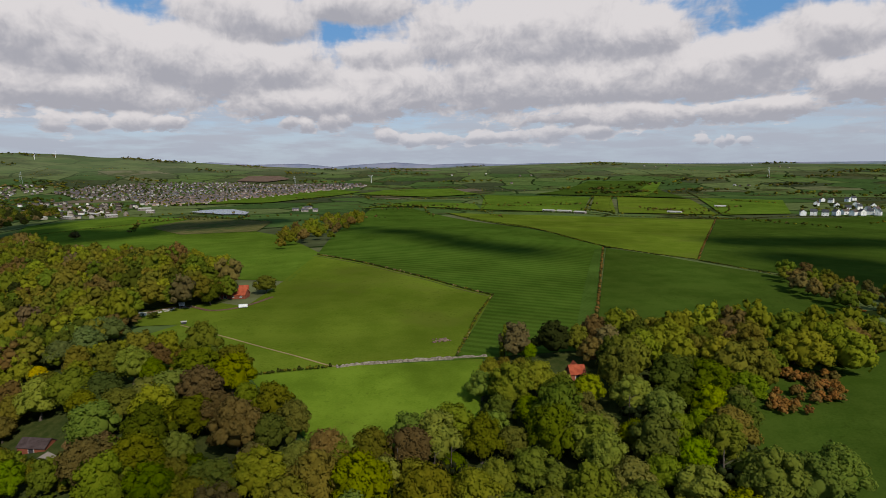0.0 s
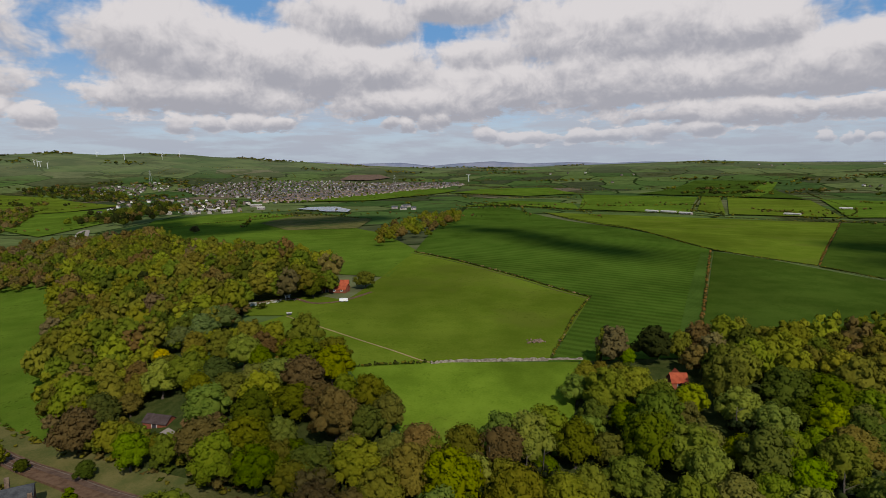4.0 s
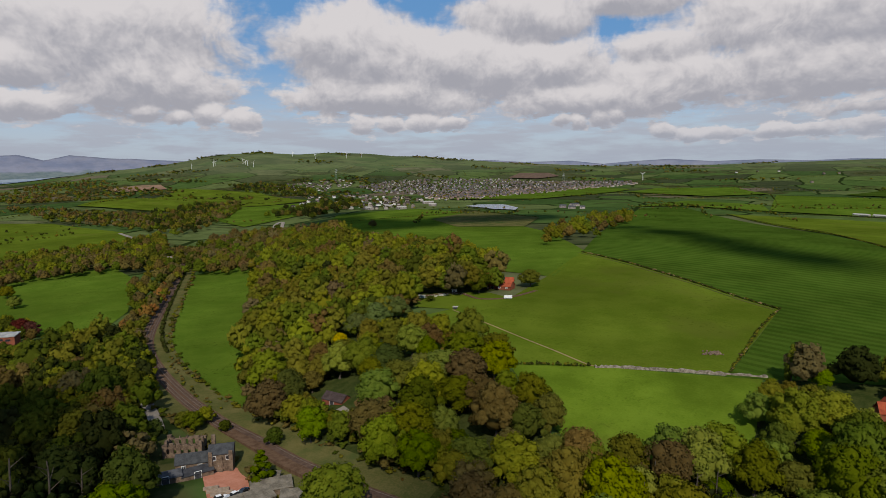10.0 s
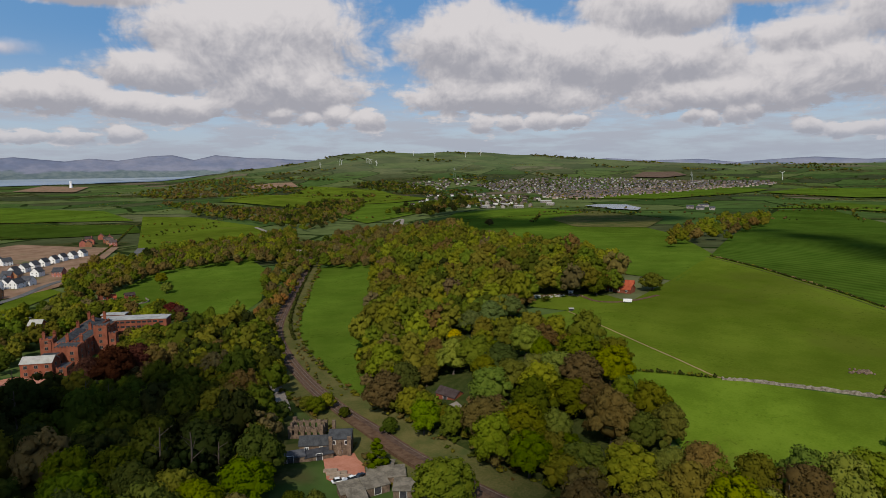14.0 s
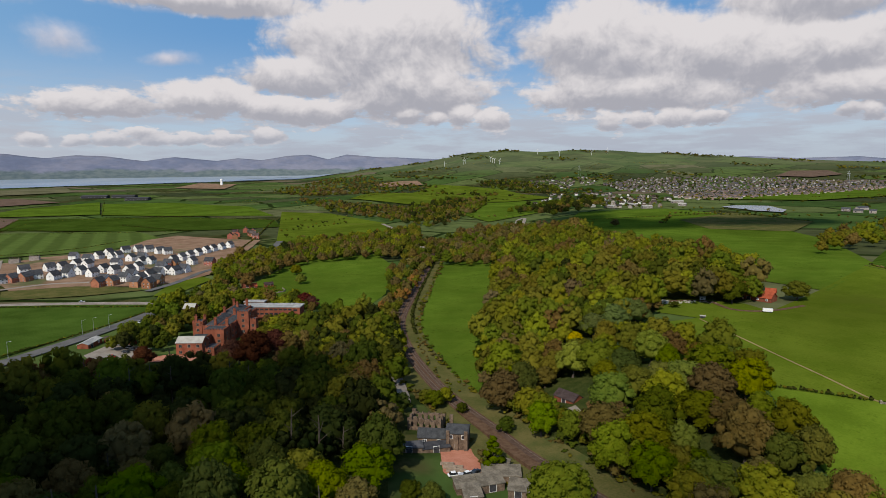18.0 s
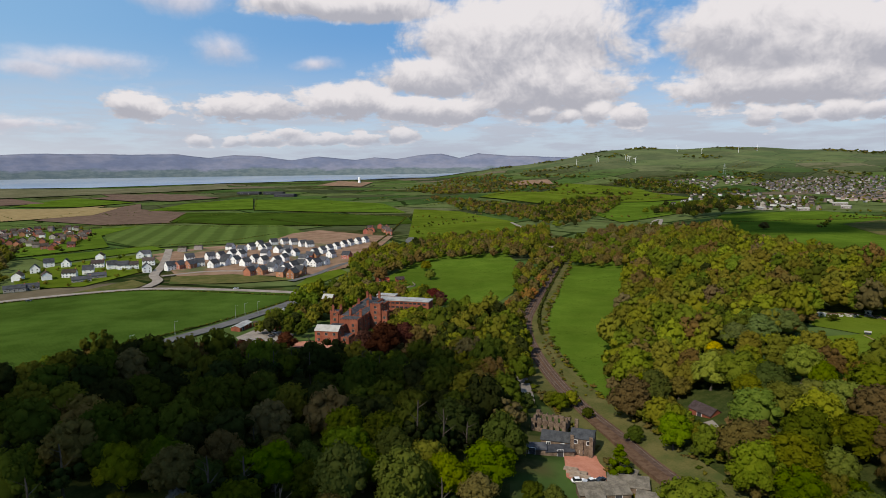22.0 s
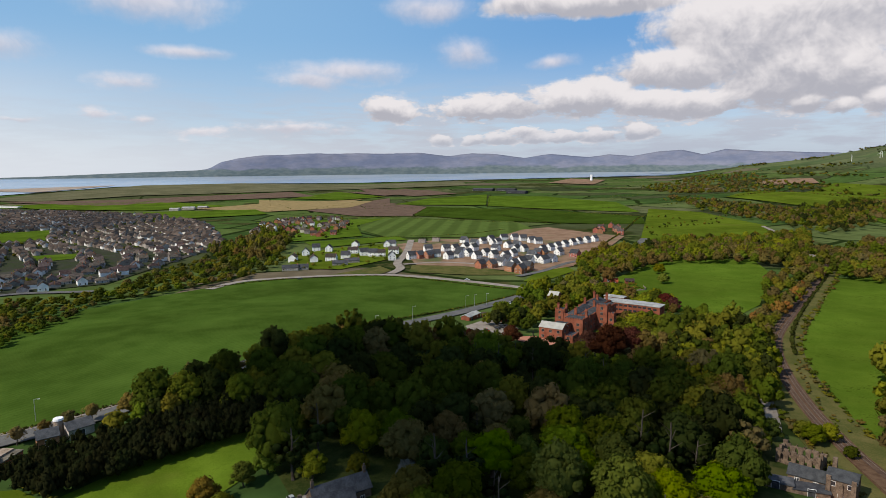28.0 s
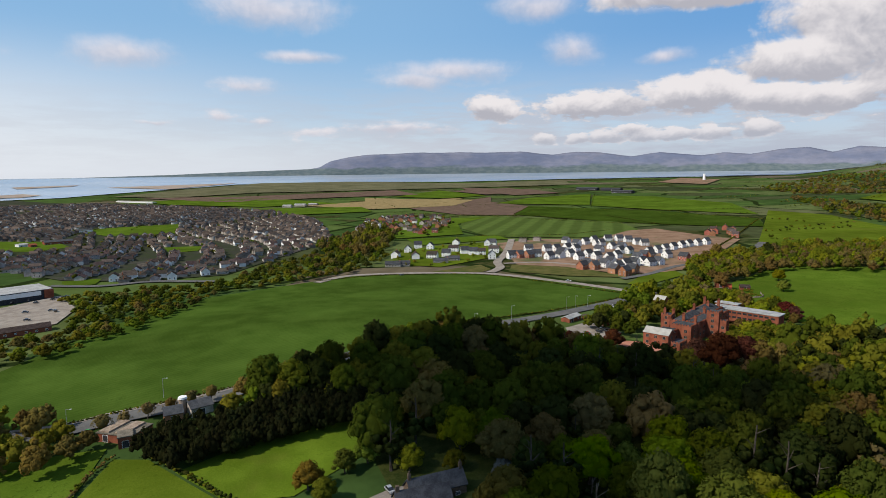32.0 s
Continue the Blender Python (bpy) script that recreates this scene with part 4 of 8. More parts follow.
MIDDLE = [crown_arrays(np.random.default_rng(60 + k), 1.0, 2.0, 12, 210, 0.112, 0.12) for k in range(7)]
BUSH = [crown_arrays(np.random.default_rng(40 + k), 1.0, 1.5, 1, 14, 0.36, 0.3) for k in range(5)]
LARGE = [crown_arrays(np.random.default_rng(90 + k), 1.0, 2.0, 18, 540, 0.082, 0.10) for k in range(7)]
TINY = [crown_arrays(np.random.default_rng(50 + k), 1.0, 1.6, 4, 44, 0.20, 0.3) for k in range(6)]


# Clearings: in front of these spots only low growth stands. x, y, height over the ground, half width
CLEAR = [(51, 231, 4.0, 2), (-131, 375, 2.0, 8), (-163, 342, 1.0, 7), (-133, 189, 2.2, 3), (-126, 184, 0.8, 3), (-146, 140, 0.8, 8), (-165, 146, 1.5, 7), (-140, 132, 0.5, 6), (-163, 0, 2.0, 8), (-154, -4, 2.5, 7), (-324, 117, 3.0, 9), (-345, 130, 4.0, 10), (-348, 92, 0.6, 9), (-215, 172, 0.5, 2), (-282, 135, 4.5, 10), (-118, 348, 0.5, 4), (-488, 236, 1.5, 9), (-170.8, 249.4, 4.0, 3), (-166, 276, 4.5, 10), (25, 250, 2.0, 3), (35, 249.5, 2.0, 3)]


def headroom(x, y, w):
    """How tall a tree may grow here without standing before a clearing."""
    d, room = math.hypot(x, y), 99.0
    for cx, cy, h, half in CLEAR:
        r = math.hypot(cx, cy)
        if 0.5 * r < d < r - 3 and abs(x * cy - y * cx) / r < half + 0.6 * w and x * cx + y * cy > 0:
            room = min(room, 100 + (ground(cx, cy) + h - 100) * d / r - ground(x, y))
    return room


def wood(name, places, kinds, label, wide=(4.5, 7.5), tall=(1.0, 1.25), models=SMALL, mat=None, lift=0.0):
    """Many crowns joined into one piece of woodland. kinds: the mix of leaf colours."""
    vs, fs, ts, ns, at = [], [], [], [], 0
    keys = [k for k, w in kinds]
    wts = np.array([w for k, w in kinds], float)
    for x, y in places:
        v, f, n = models[rng.integers(len(models))]
        w = rng.uniform(*wide)
        t = rng.uniform(0, 6.283)
        c, s = math.cos(t), math.sin(t)
        up = w * rng.uniform(*tall)
        room = headroom(x, y, w)
        if room < 2.5:
            continue
        if room < 2.0 * up:
            w, up = max(w * 0.45, w * room / (2.0 * up)), room / 2.0
        q = v * (w, w, up)
        q = np.stack([q[:, 0] * c - q[:, 1] * s + x, q[:, 0] * s + q[:, 1] * c + y, q[:, 2] + ground(x, y) + lift], 1)
        vs.append(q)
        ns.append(np.stack([n[:, 0] * c - n[:, 1] * s, n[:, 0] * s + n[:, 1] * c, n[:, 2]], 1))
        fs.append(f + at)
        at += len(q)
        col = np.array(TINTS[keys[rng.choice(len(keys), p=wts / wts.sum())]]) * rng.uniform(0.8, 1.25) * rng.uniform(0.92, 1.08, 3)
        ts.append(np.tile(col, (len(q), 1)))
    if not vs:
        return None
    me = fast_mesh(name, np.concatenate(vs), np.concatenate(fs), mat or L_MIX, np.concatenate(ts), np.concatenate(ns))
    return tagged(new(name, me), label, "trees", kind="stuff")




def along(pts, gap, jitter=0.0, n=5):
    """Places about gap apart along a smooth line."""
    line, out, left = curve(pts, n), [], 0.0
    for p, q in zip(line, line[1:]):
        d = math.hypot(q[0] - p[0], q[1] - p[1])
        while left < d:
            u = left / d
            out.append((p[0] + (q[0] - p[0]) * u + rng.uniform(-jitter, jitter), p[1] + (q[1] - p[1]) * u + rng.uniform(-jitter, jitter)))
            left += gap
        left -= d
    return out


def hedge(pts, high=1.6, kinds=(("hedge", 3), ("olive", 1)), label="clipped dark green field hedge", gap=None, jitter=0.25):
    places = along(pts, gap or max(high * 0.9, 0.0022 * min(math.hypot(*p) for p in pts)), jitter)
    ob = wood("hedge", places, list(kinds), label, wide=(high * 0.55, high * 0.8), tall=(0.85, 1.15), models=BUSH)
    return tagged(ob, category="hedge")


# ---- single trees ----
SHAPES = {}


def tree_model(kind, shape, k):
    """Crown and trunk meshes of one kind of tree; crowns are about 1 unit in radius."""
    key = (kind, shape, k)
    if key not in SHAPES:
        gen = np.random.default_rng(300 + 7 * k + len(kind) * 31 + len(shape))
        if shape == "round":
            v, f, soft = crown_arrays(gen, 1.0, 2.0, 22, 1150, 0.063, 0.10)
            trunk_top = 0.9
        elif shape == "cone":
            v, f, soft = crown_arrays(gen, 0.75, 2.7, 18, 760, 0.070, 0.3, "cone")
            trunk_top = 1.4
        elif shape == "bare":
            v, f, soft = crown_arrays(gen, 1.0, 2.0, 18, 900, 0.045, 0.4)
            keep = len(ICO1[1]) * 8
            f = np.concatenate([f[:keep], f[len(ICO1[1]) * 18:]])
            trunk_top = 1.3
        else:
            v, f, soft = crown_arrays(gen, 1.0, 3.3, 11, 560, 0.085, 2.1, "flat")
            trunk_top = 2.9
        crown = fast_mesh("crown", v, f, SPECIES[kind], soft=soft)
        bm = bmesh.new()
        ring = []
        for j in range(7):
            u = j / 6
            rad = 0.075 * (1 - 0.65 * u) + (0.04 if j == 0 else 0)
            ring.append([bm.verts.new((rad * math.cos(t * 1.0472) + 0.03 * math.sin(j + k), rad * math.sin(t * 1.0472) + 0.03 * math.cos(j * 1.3), trunk_top * u - 0.05)) for t in range(6)])
        for p, q in zip(ring, ring[1:]):
            for t in range(6):
                bm.faces.new((p[t], p[(t + 1) % 6], q[(t + 1) % 6], q[t]))
        for b in range(5):
            t0, h0 = b * 1.2566 + k, trunk_top * (0.5 + 0.09 * b)
            foot = [bm.verts.new((0.03 * math.cos(t0 + c), 0.03 * math.sin(t0 + c), h0 + 0.02 * math.sin(c))) for c in (0, 2.1, 4.2)]
            tip = bm.verts.new((0.62 * math.cos(t0), 0.62 * math.sin(t0), h0 + 0.45))
            for c in range(3):
                bm.faces.new((foot[c], foot[(c + 1) % 3], tip))
        trunk = bpy.data.meshes.new("trunk")
        bm.to_mesh(trunk)
        bm.free()
        trunk.materials.append(M_BARK)
        SHAPES[key] = (crown, trunk)
    return SHAPES[key]


TREE_WORDS = {"green": "fresh green broadleaf tree in full spring leaf", "lime": "yellow-green sycamore in new leaf", "olive": "olive-green oak coming into leaf", "bronze": "bronze-brown budding broadleaf tree", "dark": "dark evergreen pine on a bare trunk", "copper": "dark red copper beech in leaf", "yellow": "tree covered in golden yellow blossom", "grey": "grey-brown ash still nearly bare", "mid": "deep green broadleaf tree in leaf", "blossom": "small tree in white blossom", "willow": "rounded grey-green willow in new leaf"}


def tree(x, y, kind, wide, stretch=1.0, shape=None, group="", where=""):
    room = headroom(x, y, wide)
    if group.startswith("trees of") and room < 2.2 * wide * stretch:
        if room < 2.5:
            return None
        wide = room / (2.2 * stretch)
    shape = shape or ("pine" if kind == "dark" else "bare" if kind == "grey" else "round")
    crown, trunk = tree_model(kind, shape, int(rng.integers(3)))
    root = new("pine_tree" if shape == "pine" else "broadleaf_tree" if shape != "cone" else "conifer")
    root.matrix_world = pose(x, y, ground(x, y), 0, 0, rng.uniform(0, 360)) @ Matrix.Diagonal((wide, wide, wide * stretch, 1))
    for name, me in (("crown", crown), ("trunk", trunk)):
        ob = new(name, me)
        ob.parent = root
    words = TREE_WORDS[kind] if shape != "cone" else "dense dark green garden conifer"
    return tagged(root, (words + " " + where).strip(), "tree", group)


# ---- woods ----
MIXED = [("green", 6), ("lime", 7), ("olive", 8), ("bronze", 2.5), ("mid", 2), ("dark", 0.4), ("grey", 0.8)]
DARKW = [("mid", 7), ("dark", 5), ("green", 1.6), ("olive", 2.0), ("bronze", 1.2), ("grey", 0.4)]
SCRUB = [("olive", 4), ("scrub", 5), ("bronze", 3), ("green", 3), ("mid", 2), ("grey", 1)]


def clear_of(places, spots):
    return [p for p in places if all((p[0] - x) ** 2 + (p[1] - y) ** 2 > r * r for x, y, r in spots)]


def near_and_far(places, kinds, count, within, label, group, wide, gap_note=""):
    """The trees within reach of the hill's foot stand singly, the rest is joined."""
    places = sorted(places, key=lambda p: math.hypot(*p))
    single = [p for p in places if math.hypot(*p) < within][:count]
    keys = [k for k, w in kinds]
    wts = np.array([w for k, w in kinds], float)
    for x, y in single:
        kind = keys[rng.choice(len(keys), p=wts / wts.sum())]
        w = rng.uniform(*wide)
        tree(x, y, kind, w * (0.75 if kind == "dark" else 1), rng.uniform(0.85, 1.2), group=group, where="in mixed woodland")
    left = set(single)
    rest = [p for p in places if p not in left]
    wood("woodland", [p for p in rest if math.hypot(*p) < 290], kinds, label, wide=wide, models=LARGE)
    wood("woodland", [p for p in rest if math.hypot(*p) >= 290], kinds, label, wide=wide, models=MIDDLE)


def off_rail(places, d):
    rail = np.array(curve(RAILWAY, 4))
    return [p for p in places if np.min(np.hypot(rail[:, 0] - p[0], rail[:, 1] - p[1])) > d]


def wood_floor(pts):
    drape("woodland_floor", pts, M_FLOOR, 0.2, "dark leaf litter and brambles under trees", "woodland floor", cell=14)


HALL_FROM, HALL_TO = [(-328.8, 113.3), (-319.1, 123.5)]
HALL_WAY = Vector((HALL_TO[0] - HALL_FROM[0], HALL_TO[1] - HALL_FROM[1], 0)).normalized()


def off_hall(places):
    """Leaves out the places on the hall, its wing, forecourt and lodge."""
    out = []
    for p in places:
        a, b = p[0] - HALL_FROM[0], p[1] - HALL_FROM[1]
        x, y = a * HALL_WAY.x + b * HALL_WAY.y, b * HALL_WAY.x - a * HALL_WAY.y
        if not (-9 < x < 31 and -7 < y < 106 or 20 < x < 56 and 54 < y < 106 or -16 < x < 27 and -16 < y < 1 or -46 < x < -16 and 74 < y < 106):
            out.append(p)
    return out


SHED_AT = [(-132.9, 189.1)][0]
COTTAGE_AT = [(-165.9, -1.3)][0]
REDHOUSE_AT = [(51.1, 231.3)][0]
HALL_AT = [(-342.2, 144.6)][0]
FARM_AT = [(-131.8, 375.5)][0]
main_wood = [(-211.3, 222.5), (-246.7, 267.0), (-293.4, 324.4), (-358, 401), (-440, 521), (-537, 682), (-513, 741), (-376, 598), (-259, 509), (-203, 495), (-149.5, 417.3), (-132.4, 371.7), (-144.2, 342.6), (-164.1, 320.5), (-157.3, 287.0), (-154.6, 247.7), (-126.3, 251.7), (-97.0, 249.3), (-73.6, 222.7), (-62.6, 205.5), (-41.1, 184.1), (-30.6, 175.8), (-8.2, 174.1), (-20.9, 146.9), (-90.7, 128.2), (-107.6, 137.7), (-122.8, 155.2), (-149.3, 173.4), (-173.9, 192.5)]
wood_floor(main_wood)
spots = inside(main_wood, 1100, 9.2, rng)
spots = off_rail(clear_of(spots, [(-127.2, 359.0) + (13,), (-126.4, 336.5) + (10,), (SHED_AT[0], SHED_AT[1], 12), (-121.9, 180.0) + (9,), (-123.1, 179.1) + (9,), (-109.9, 170.2) + (7,), (-702, 997) + (14,)]), 10.5)
near_and_far(spots, MIXED, 120, 260, "mixed spring woodland in lime, olive and bronze leaf", "trees of the valley wood", (5.0, 9.6))
wood("woodland", off_rail(inside([(-148.6, 177.2), (-121.8, 175.5), (-84.2, 168.5), (-61.1, 158.1), (-52.5, 148.5), (-69.7, 143.3), (-93.6, 149.6), (-115.7, 156.6)], 60, 7.0, rng), 13.5), MIXED + [("mid", 4)], "woodland edge above the railway", wide=(4.0, 6.5), models=LARGE)
wood("woodland", off_rail(inside([(-190, 190), (-150, 172), (-120, 160), (-90, 150), (-70, 148), (-75, 165), (-110, 172), (-150, 190), (-185, 205)], 90, 5.5, rng), 12.0), MIXED, "small trees and saplings above the railway bank", wide=(2.2, 4.2), models=MIDDLE)
wood("scrub", [p for d in (-13, 12.5) for p in along(offset(RAILWAY, d), 3.2, 2.2) if rng.uniform() < 0.9], SCRUB + [("mid", 3), ("olive", 3)], "low scrub and brambles along the railway verge", wide=(0.8, 2.4), tall=(0.45, 0.85), models=TINY)
front_wood = [(13.5, 229.1), (19.3, 253.8), (42.4, 260.0), (73.9, 267.5), (105.6, 271.1), (143.1, 279.8), (160.1, 255.8), (183.8, 255.0), (158.3, 218.5), (131.6, 226.4), (107.8, 204.6), (95.1, 190.0), (98.1, 170.1), (90.9, 154.0), (82.3, 136.8), (-26.8, 141.7), (-39.4, 176.9), (-24.0, 177.5), (-12.5, 187.6), (9.4, 191.8)]
wood_floor(front_wood)
spots = clear_of(inside(front_wood, 600, 9.0, rng), [(REDHOUSE_AT[0], REDHOUSE_AT[1], 7), (REDHOUSE_AT[0] - 2, REDHOUSE_AT[1] - 6, 4)])
near_and_far(spots, MIXED + [("lime", 5), ("green", 4)], 90, 230, "mixed spring woodland beside the pasture", "trees of the pasture wood", (5.0, 9.2))
dark_wood = [(-237.5, -75.6), (-265.2, -43.1), (-306.1, -11.0), (-322.1, 27.2), (-300.6, 57.1), (-280.7, 81.3), (-274.5, 122.4), (-291.7, 155.3), (-310.1, 188.9), (-328.7, 233.6), (-292.4, 222.0), (-255.6, 200.9), (-215.0, 167.2), (-182.9, 140.8), (-133.1, 102.1), (-122.8, 76.9), (-136.8, 3.8), (-145.1, 11.6), (-162.5, -12.4), (-188.3, -21.3), (-207.4, -15.3), (-231.8, -19.0), (-234.8, -66.2), (-222.2, -60.0)]
wood_floor(dark_wood)
spots = clear_of(off_rail(inside(dark_wood, 1000, 9.2, rng), 10), [(COTTAGE_AT[0], COTTAGE_AT[1], 17), (COTTAGE_AT[0] + 8, COTTAGE_AT[1] - 8, 13), (HALL_AT[0], HALL_AT[1], 24), (-326.1, 119.3) + (20,), (-240.1, 86.6) + (12,), (-233.5, 91.3) + (12,), (-243.6, 80.8) + (12,), (-165.0, 143.8) + (16,), (-167.0, 135.1) + (14,), (-155.5, 151.6) + (12,)])
spots = off_hall(spots)
near_and_far(spots, DARKW, 110, 190, "dark mixed woodland on a knoll", "trees of the knoll wood", (5.0, 9.0))

wood("woodland", inside([(230.9, 420.8), (252.8, 414.8), (267.9, 366.7), (274.9, 320.8), (229.3, 266.2), (218.6, 297.6), (212.8, 322.6), (217.6, 367.4)], 60, 11, rng), SCRUB, "trees along a sunken lane", wide=(4, 7))
wood("woodland", inside([(-168, 596), (-198, 773), (-184, 971), (-153, 1123), (-118, 943), (-116, 641), (-122, 529)], 90, 8, rng), [("olive", 4), ("lime", 2), ("bronze", 2), ("green", 2)], "small copse on the brow of a field", wide=(4, 7))
wood("woodland", off_hall(inside([(-330.5, 211.4), (-336.3, 242.6), (-311.2, 245.0), (-260.9, 207.9), (-226.9, 183.4), (-196.7, 154.2), (-170.9, 131.9), (-175.1, 125.3), (-247.7, 157.7), (-291.7, 171.3), (-328.9, 189.6)], 300, 8.5, rng)), MIXED, "mixed woodland between hall and railway", wide=(4.5, 7.5), models=MIDDLE)
wood("woodland", inside([(-461, 362), (-502, 439), (-470, 425), (-365.1, 304.8), (-319.1, 252.7), (-327.7, 243.4), (-376.5, 292.8)], 150, 7.5, rng), SCRUB + [("gorse", 2)], "scrubby trees on the railway bank", wide=(3, 5.5))
wood("woodland", inside([(-562, 251), (-644, 352), (-682, 439), (-653, 531), (-589, 546), (-490, 517), (-410, 483), (-415, 454), (-461, 435), (-544, 425), (-584, 347), (-514, 245)], 300, 9, rng), SCRUB, "belt of trees along the valley", wide=(4, 7))
wood("woodland", inside([(-576, 530), (-677, 676), (-643, 756), (-507, 716), (-401, 621), (-329, 529), (-350, 444), (-415, 462)], 300, 9, rng), SCRUB, "woodland beside the railway bridge", wide=(4.5, 7.5))
wood("woodland", inside([(-1554, 897), (-1242, 947), (-1057, 967), (-1240, 1259), (-1261, 1372), (-1026, 1097), (-822, 807), (-744, 681), (-820, 699), (-985, 751), (-1207, 787)], 420, 11, rng), SCRUB + [("dark", 2)], "brown scrub and trees along the valley floor", wide=(4.5, 8), models=TINY)
wood("woodland", inside([(-1191, 1015), (-1247, 1223), (-1165, 1183), (-854, 768), (-1012, 831)], 120, 10, rng), DARKW, "dark trees in the valley", wide=(5, 8))
wood("woodland", inside([(-857, 999), (-966, 1202), (-907, 1247), (-1057, 1475), (-964, 1484), (-784, 1248), (-701, 1046), (-698, 930)], 140, 10, rng), DARKW, "dark trees by the farm road", wide=(5, 8))
wood("woodland", inside([(-1657, 1018), (-2053, 1747), (-2872, 2068), (-3123, 1959), (-2475, 1310)], 400, 16, rng), SCRUB, "woods on the far hillside", wide=(6, 10), models=TINY)
wood("woodland", inside([(-1922, 2018), (-1833, 2165), (-1541, 2078), (-1375, 1887), (-1566, 1852), (-1794, 1917)], 200, 14, rng), DARKW, "dark wood on the edge of the town", wide=(6, 10), models=TINY)
wood("woodland", inside([(-196.9, -101.7), (-207.4, -94.8), (-214.2, -73.2), (-227.7, -64.4), (-237.4, -30.8), (-230.8, -15.7), (-215.9, -17.9), (-207.0, -43.1), (-196.5, -61.9), (-185.4, -83.7)], 420, 2.9, rng), [("conifer", 1)], "tall dense row of dark conifers", wide=(2.6, 3.4), tall=(1.4, 1.8), models=SMALL)
wood("woodland", inside([(-219.1, -179.2), (-224.6, -166.3), (-222.9, -152.4), (-202.0, -116.8), (-191.2, -121.1), (-183.1, -126.9), (-181.6, -150.4)], 50, 7, rng), SCRUB, "trees beside the main road", wide=(3.5, 5.5), models=MIDDLE)
wood("woodland", inside([(-218.2, -82.7), (-240.3, -76.9), (-252.3, -66.1), (-269.9, -39.8), (-305.5, -4.3), (-319.1, 16.6), (-309.7, 24.9), (-262.8, -18.9), (-238.9, -58.3), (-225.8, -59.6)], 120, 7.5, rng), SCRUB + [("green", 4)], "trees between road and conifers", wide=(3.5, 6), models=MIDDLE)
wood("woodland", off_hall(inside([(-359.5, 90.1), (-391.4, 112.8), (-405.8, 132.2), (-394.1, 139.6), (-357.7, 127.0), (-333.1, 105.7), (-330.5, 89.2)], 60, 7.5, rng)), DARKW, "trees around the hall car park", wide=(4, 6.5), models=MIDDLE)
wood("woodland", off_hall(inside([(-435.1, 135.4), (-457.2, 161.5), (-503, 225), (-489, 237), (-425.1, 222.9), (-402.4, 199.7), (-389.0, 171.1), (-366.0, 140.3), (-393.8, 135.8)], 160, 7.5, rng)), MIXED, "garden trees behind the hall", wide=(4, 7), models=MIDDLE)
wood("woodland", off_hall(inside([(-420.9, 206.8), (-420.0, 232.3), (-386.2, 236.0), (-364.7, 216.3), (-406.5, 213.4)], 60, 7, rng)), MIXED, "trees at the edge of the paddock", wide=(3.5, 6), models=MIDDLE)
wood("woodland", inside([(-478, -300), (-514, -250), (-527, -183), (-628, -176), (-736, -145), (-851, -104), (-702, -54), (-588, -81), (-520, -142), (-491, -175), (-420.7, -174.4), (-341.8, -184.2), (-304.8, -205.1), (-293.5, -236.4), (-351.8, -281.4), (-352.7, -222.9), (-409.4, -238.5)], 520, 8.0, rng), [("mid", 5), ("hedge", 2), ("olive", 4), ("scrub", 2), ("green", 2)], "belt of trees and scrub below the suburb", wide=(2.4, 5.4), tall=(0.6, 0.95))
wood("woodland", inside([(-593, 245), (-669, 304), (-688, 357), (-732, 442), (-748, 556), (-767, 665), (-625, 544), (-591, 441), (-592, 347), (-581, 308), (-523, 253), (-525, 220)], 300, 9, rng), MIXED, "trees along the lane and paddock", wide=(4, 7))
wood("woodland", inside([(-771, -152), (-939, -123), (-1080, -112), (-931, -62), (-762, -59), (-703, -87)], 120, 10, rng), SCRUB, "trees beside brick houses", wide=(4, 7))
# Far woods and hedgerow trees
for k in range(150):
    a, r = rng.uniform(-42, 66), 900 + 2600 * rng.uniform() ** 1.3
    x, y = -r * math.sin(radians(a)), r * math.cos(radians(a))
    t, l = rng.choice((0.3, 1.87)) + rng.uniform(-0.25, 0.25), rng.uniform(80, 260)
    if k == 0:
        far_row = []
    far_row += [(x + math.cos(t) * d + rng.uniform(-3, 3), y + math.sin(t) * d + rng.uniform(-3, 3)) for d in np.arange(0, l, rng.uniform(5, 22))]
far_row = [p for p in far_row if math.hypot(*p) > 880]
wood("hedgerow_trees", far_row, [("mid", 3), ("dark", 2), ("olive", 3), ("scrub", 2)], "far hedgerows with scattered trees", wide=(1.6, 4.0), models=BUSH)
far_wood = []
for k in range(70):
    a, r = rng.uniform(-40, 60), rng.uniform(1900, 4250)
    if -8 < a < 28 and r < 2900:
        continue
    x, y = -r * math.sin(radians(a)), r * math.cos(radians(a))
    far_wood += [(x + rng.normal() * 70, y + rng.normal() * 26) for j in range(26)]
wood("far_woods", far_wood, [("dark", 3), ("mid", 3), ("scrub", 2), ("olive", 2)], "distant dark woods on the hills", wide=(6, 12), tall=(0.7, 1.0), models=BUSH)
row = []
for k in range(60):
    a, r = rng.uniform(66, 118), 1250 + 1700 * rng.uniform() ** 1.2
    x, y = -r * math.sin(radians(a)), r * math.cos(radians(a))
    if r < 1100 and a > 84:
        continue
    t = rng.choice((0.15, 1.7)) + rng.uniform(-0.2, 0.2)
    row += [(x + math.cos(t) * d, y + math.sin(t) * d + rng.uniform(-1, 1)) for d in np.arange(0, rng.uniform(80, 260), 5)]
wood("hedgerow_trees", row, [("hedge", 4), ("mid", 2)], "far low field hedges on the plain", wide=(1.2, 2.0), models=BUSH)

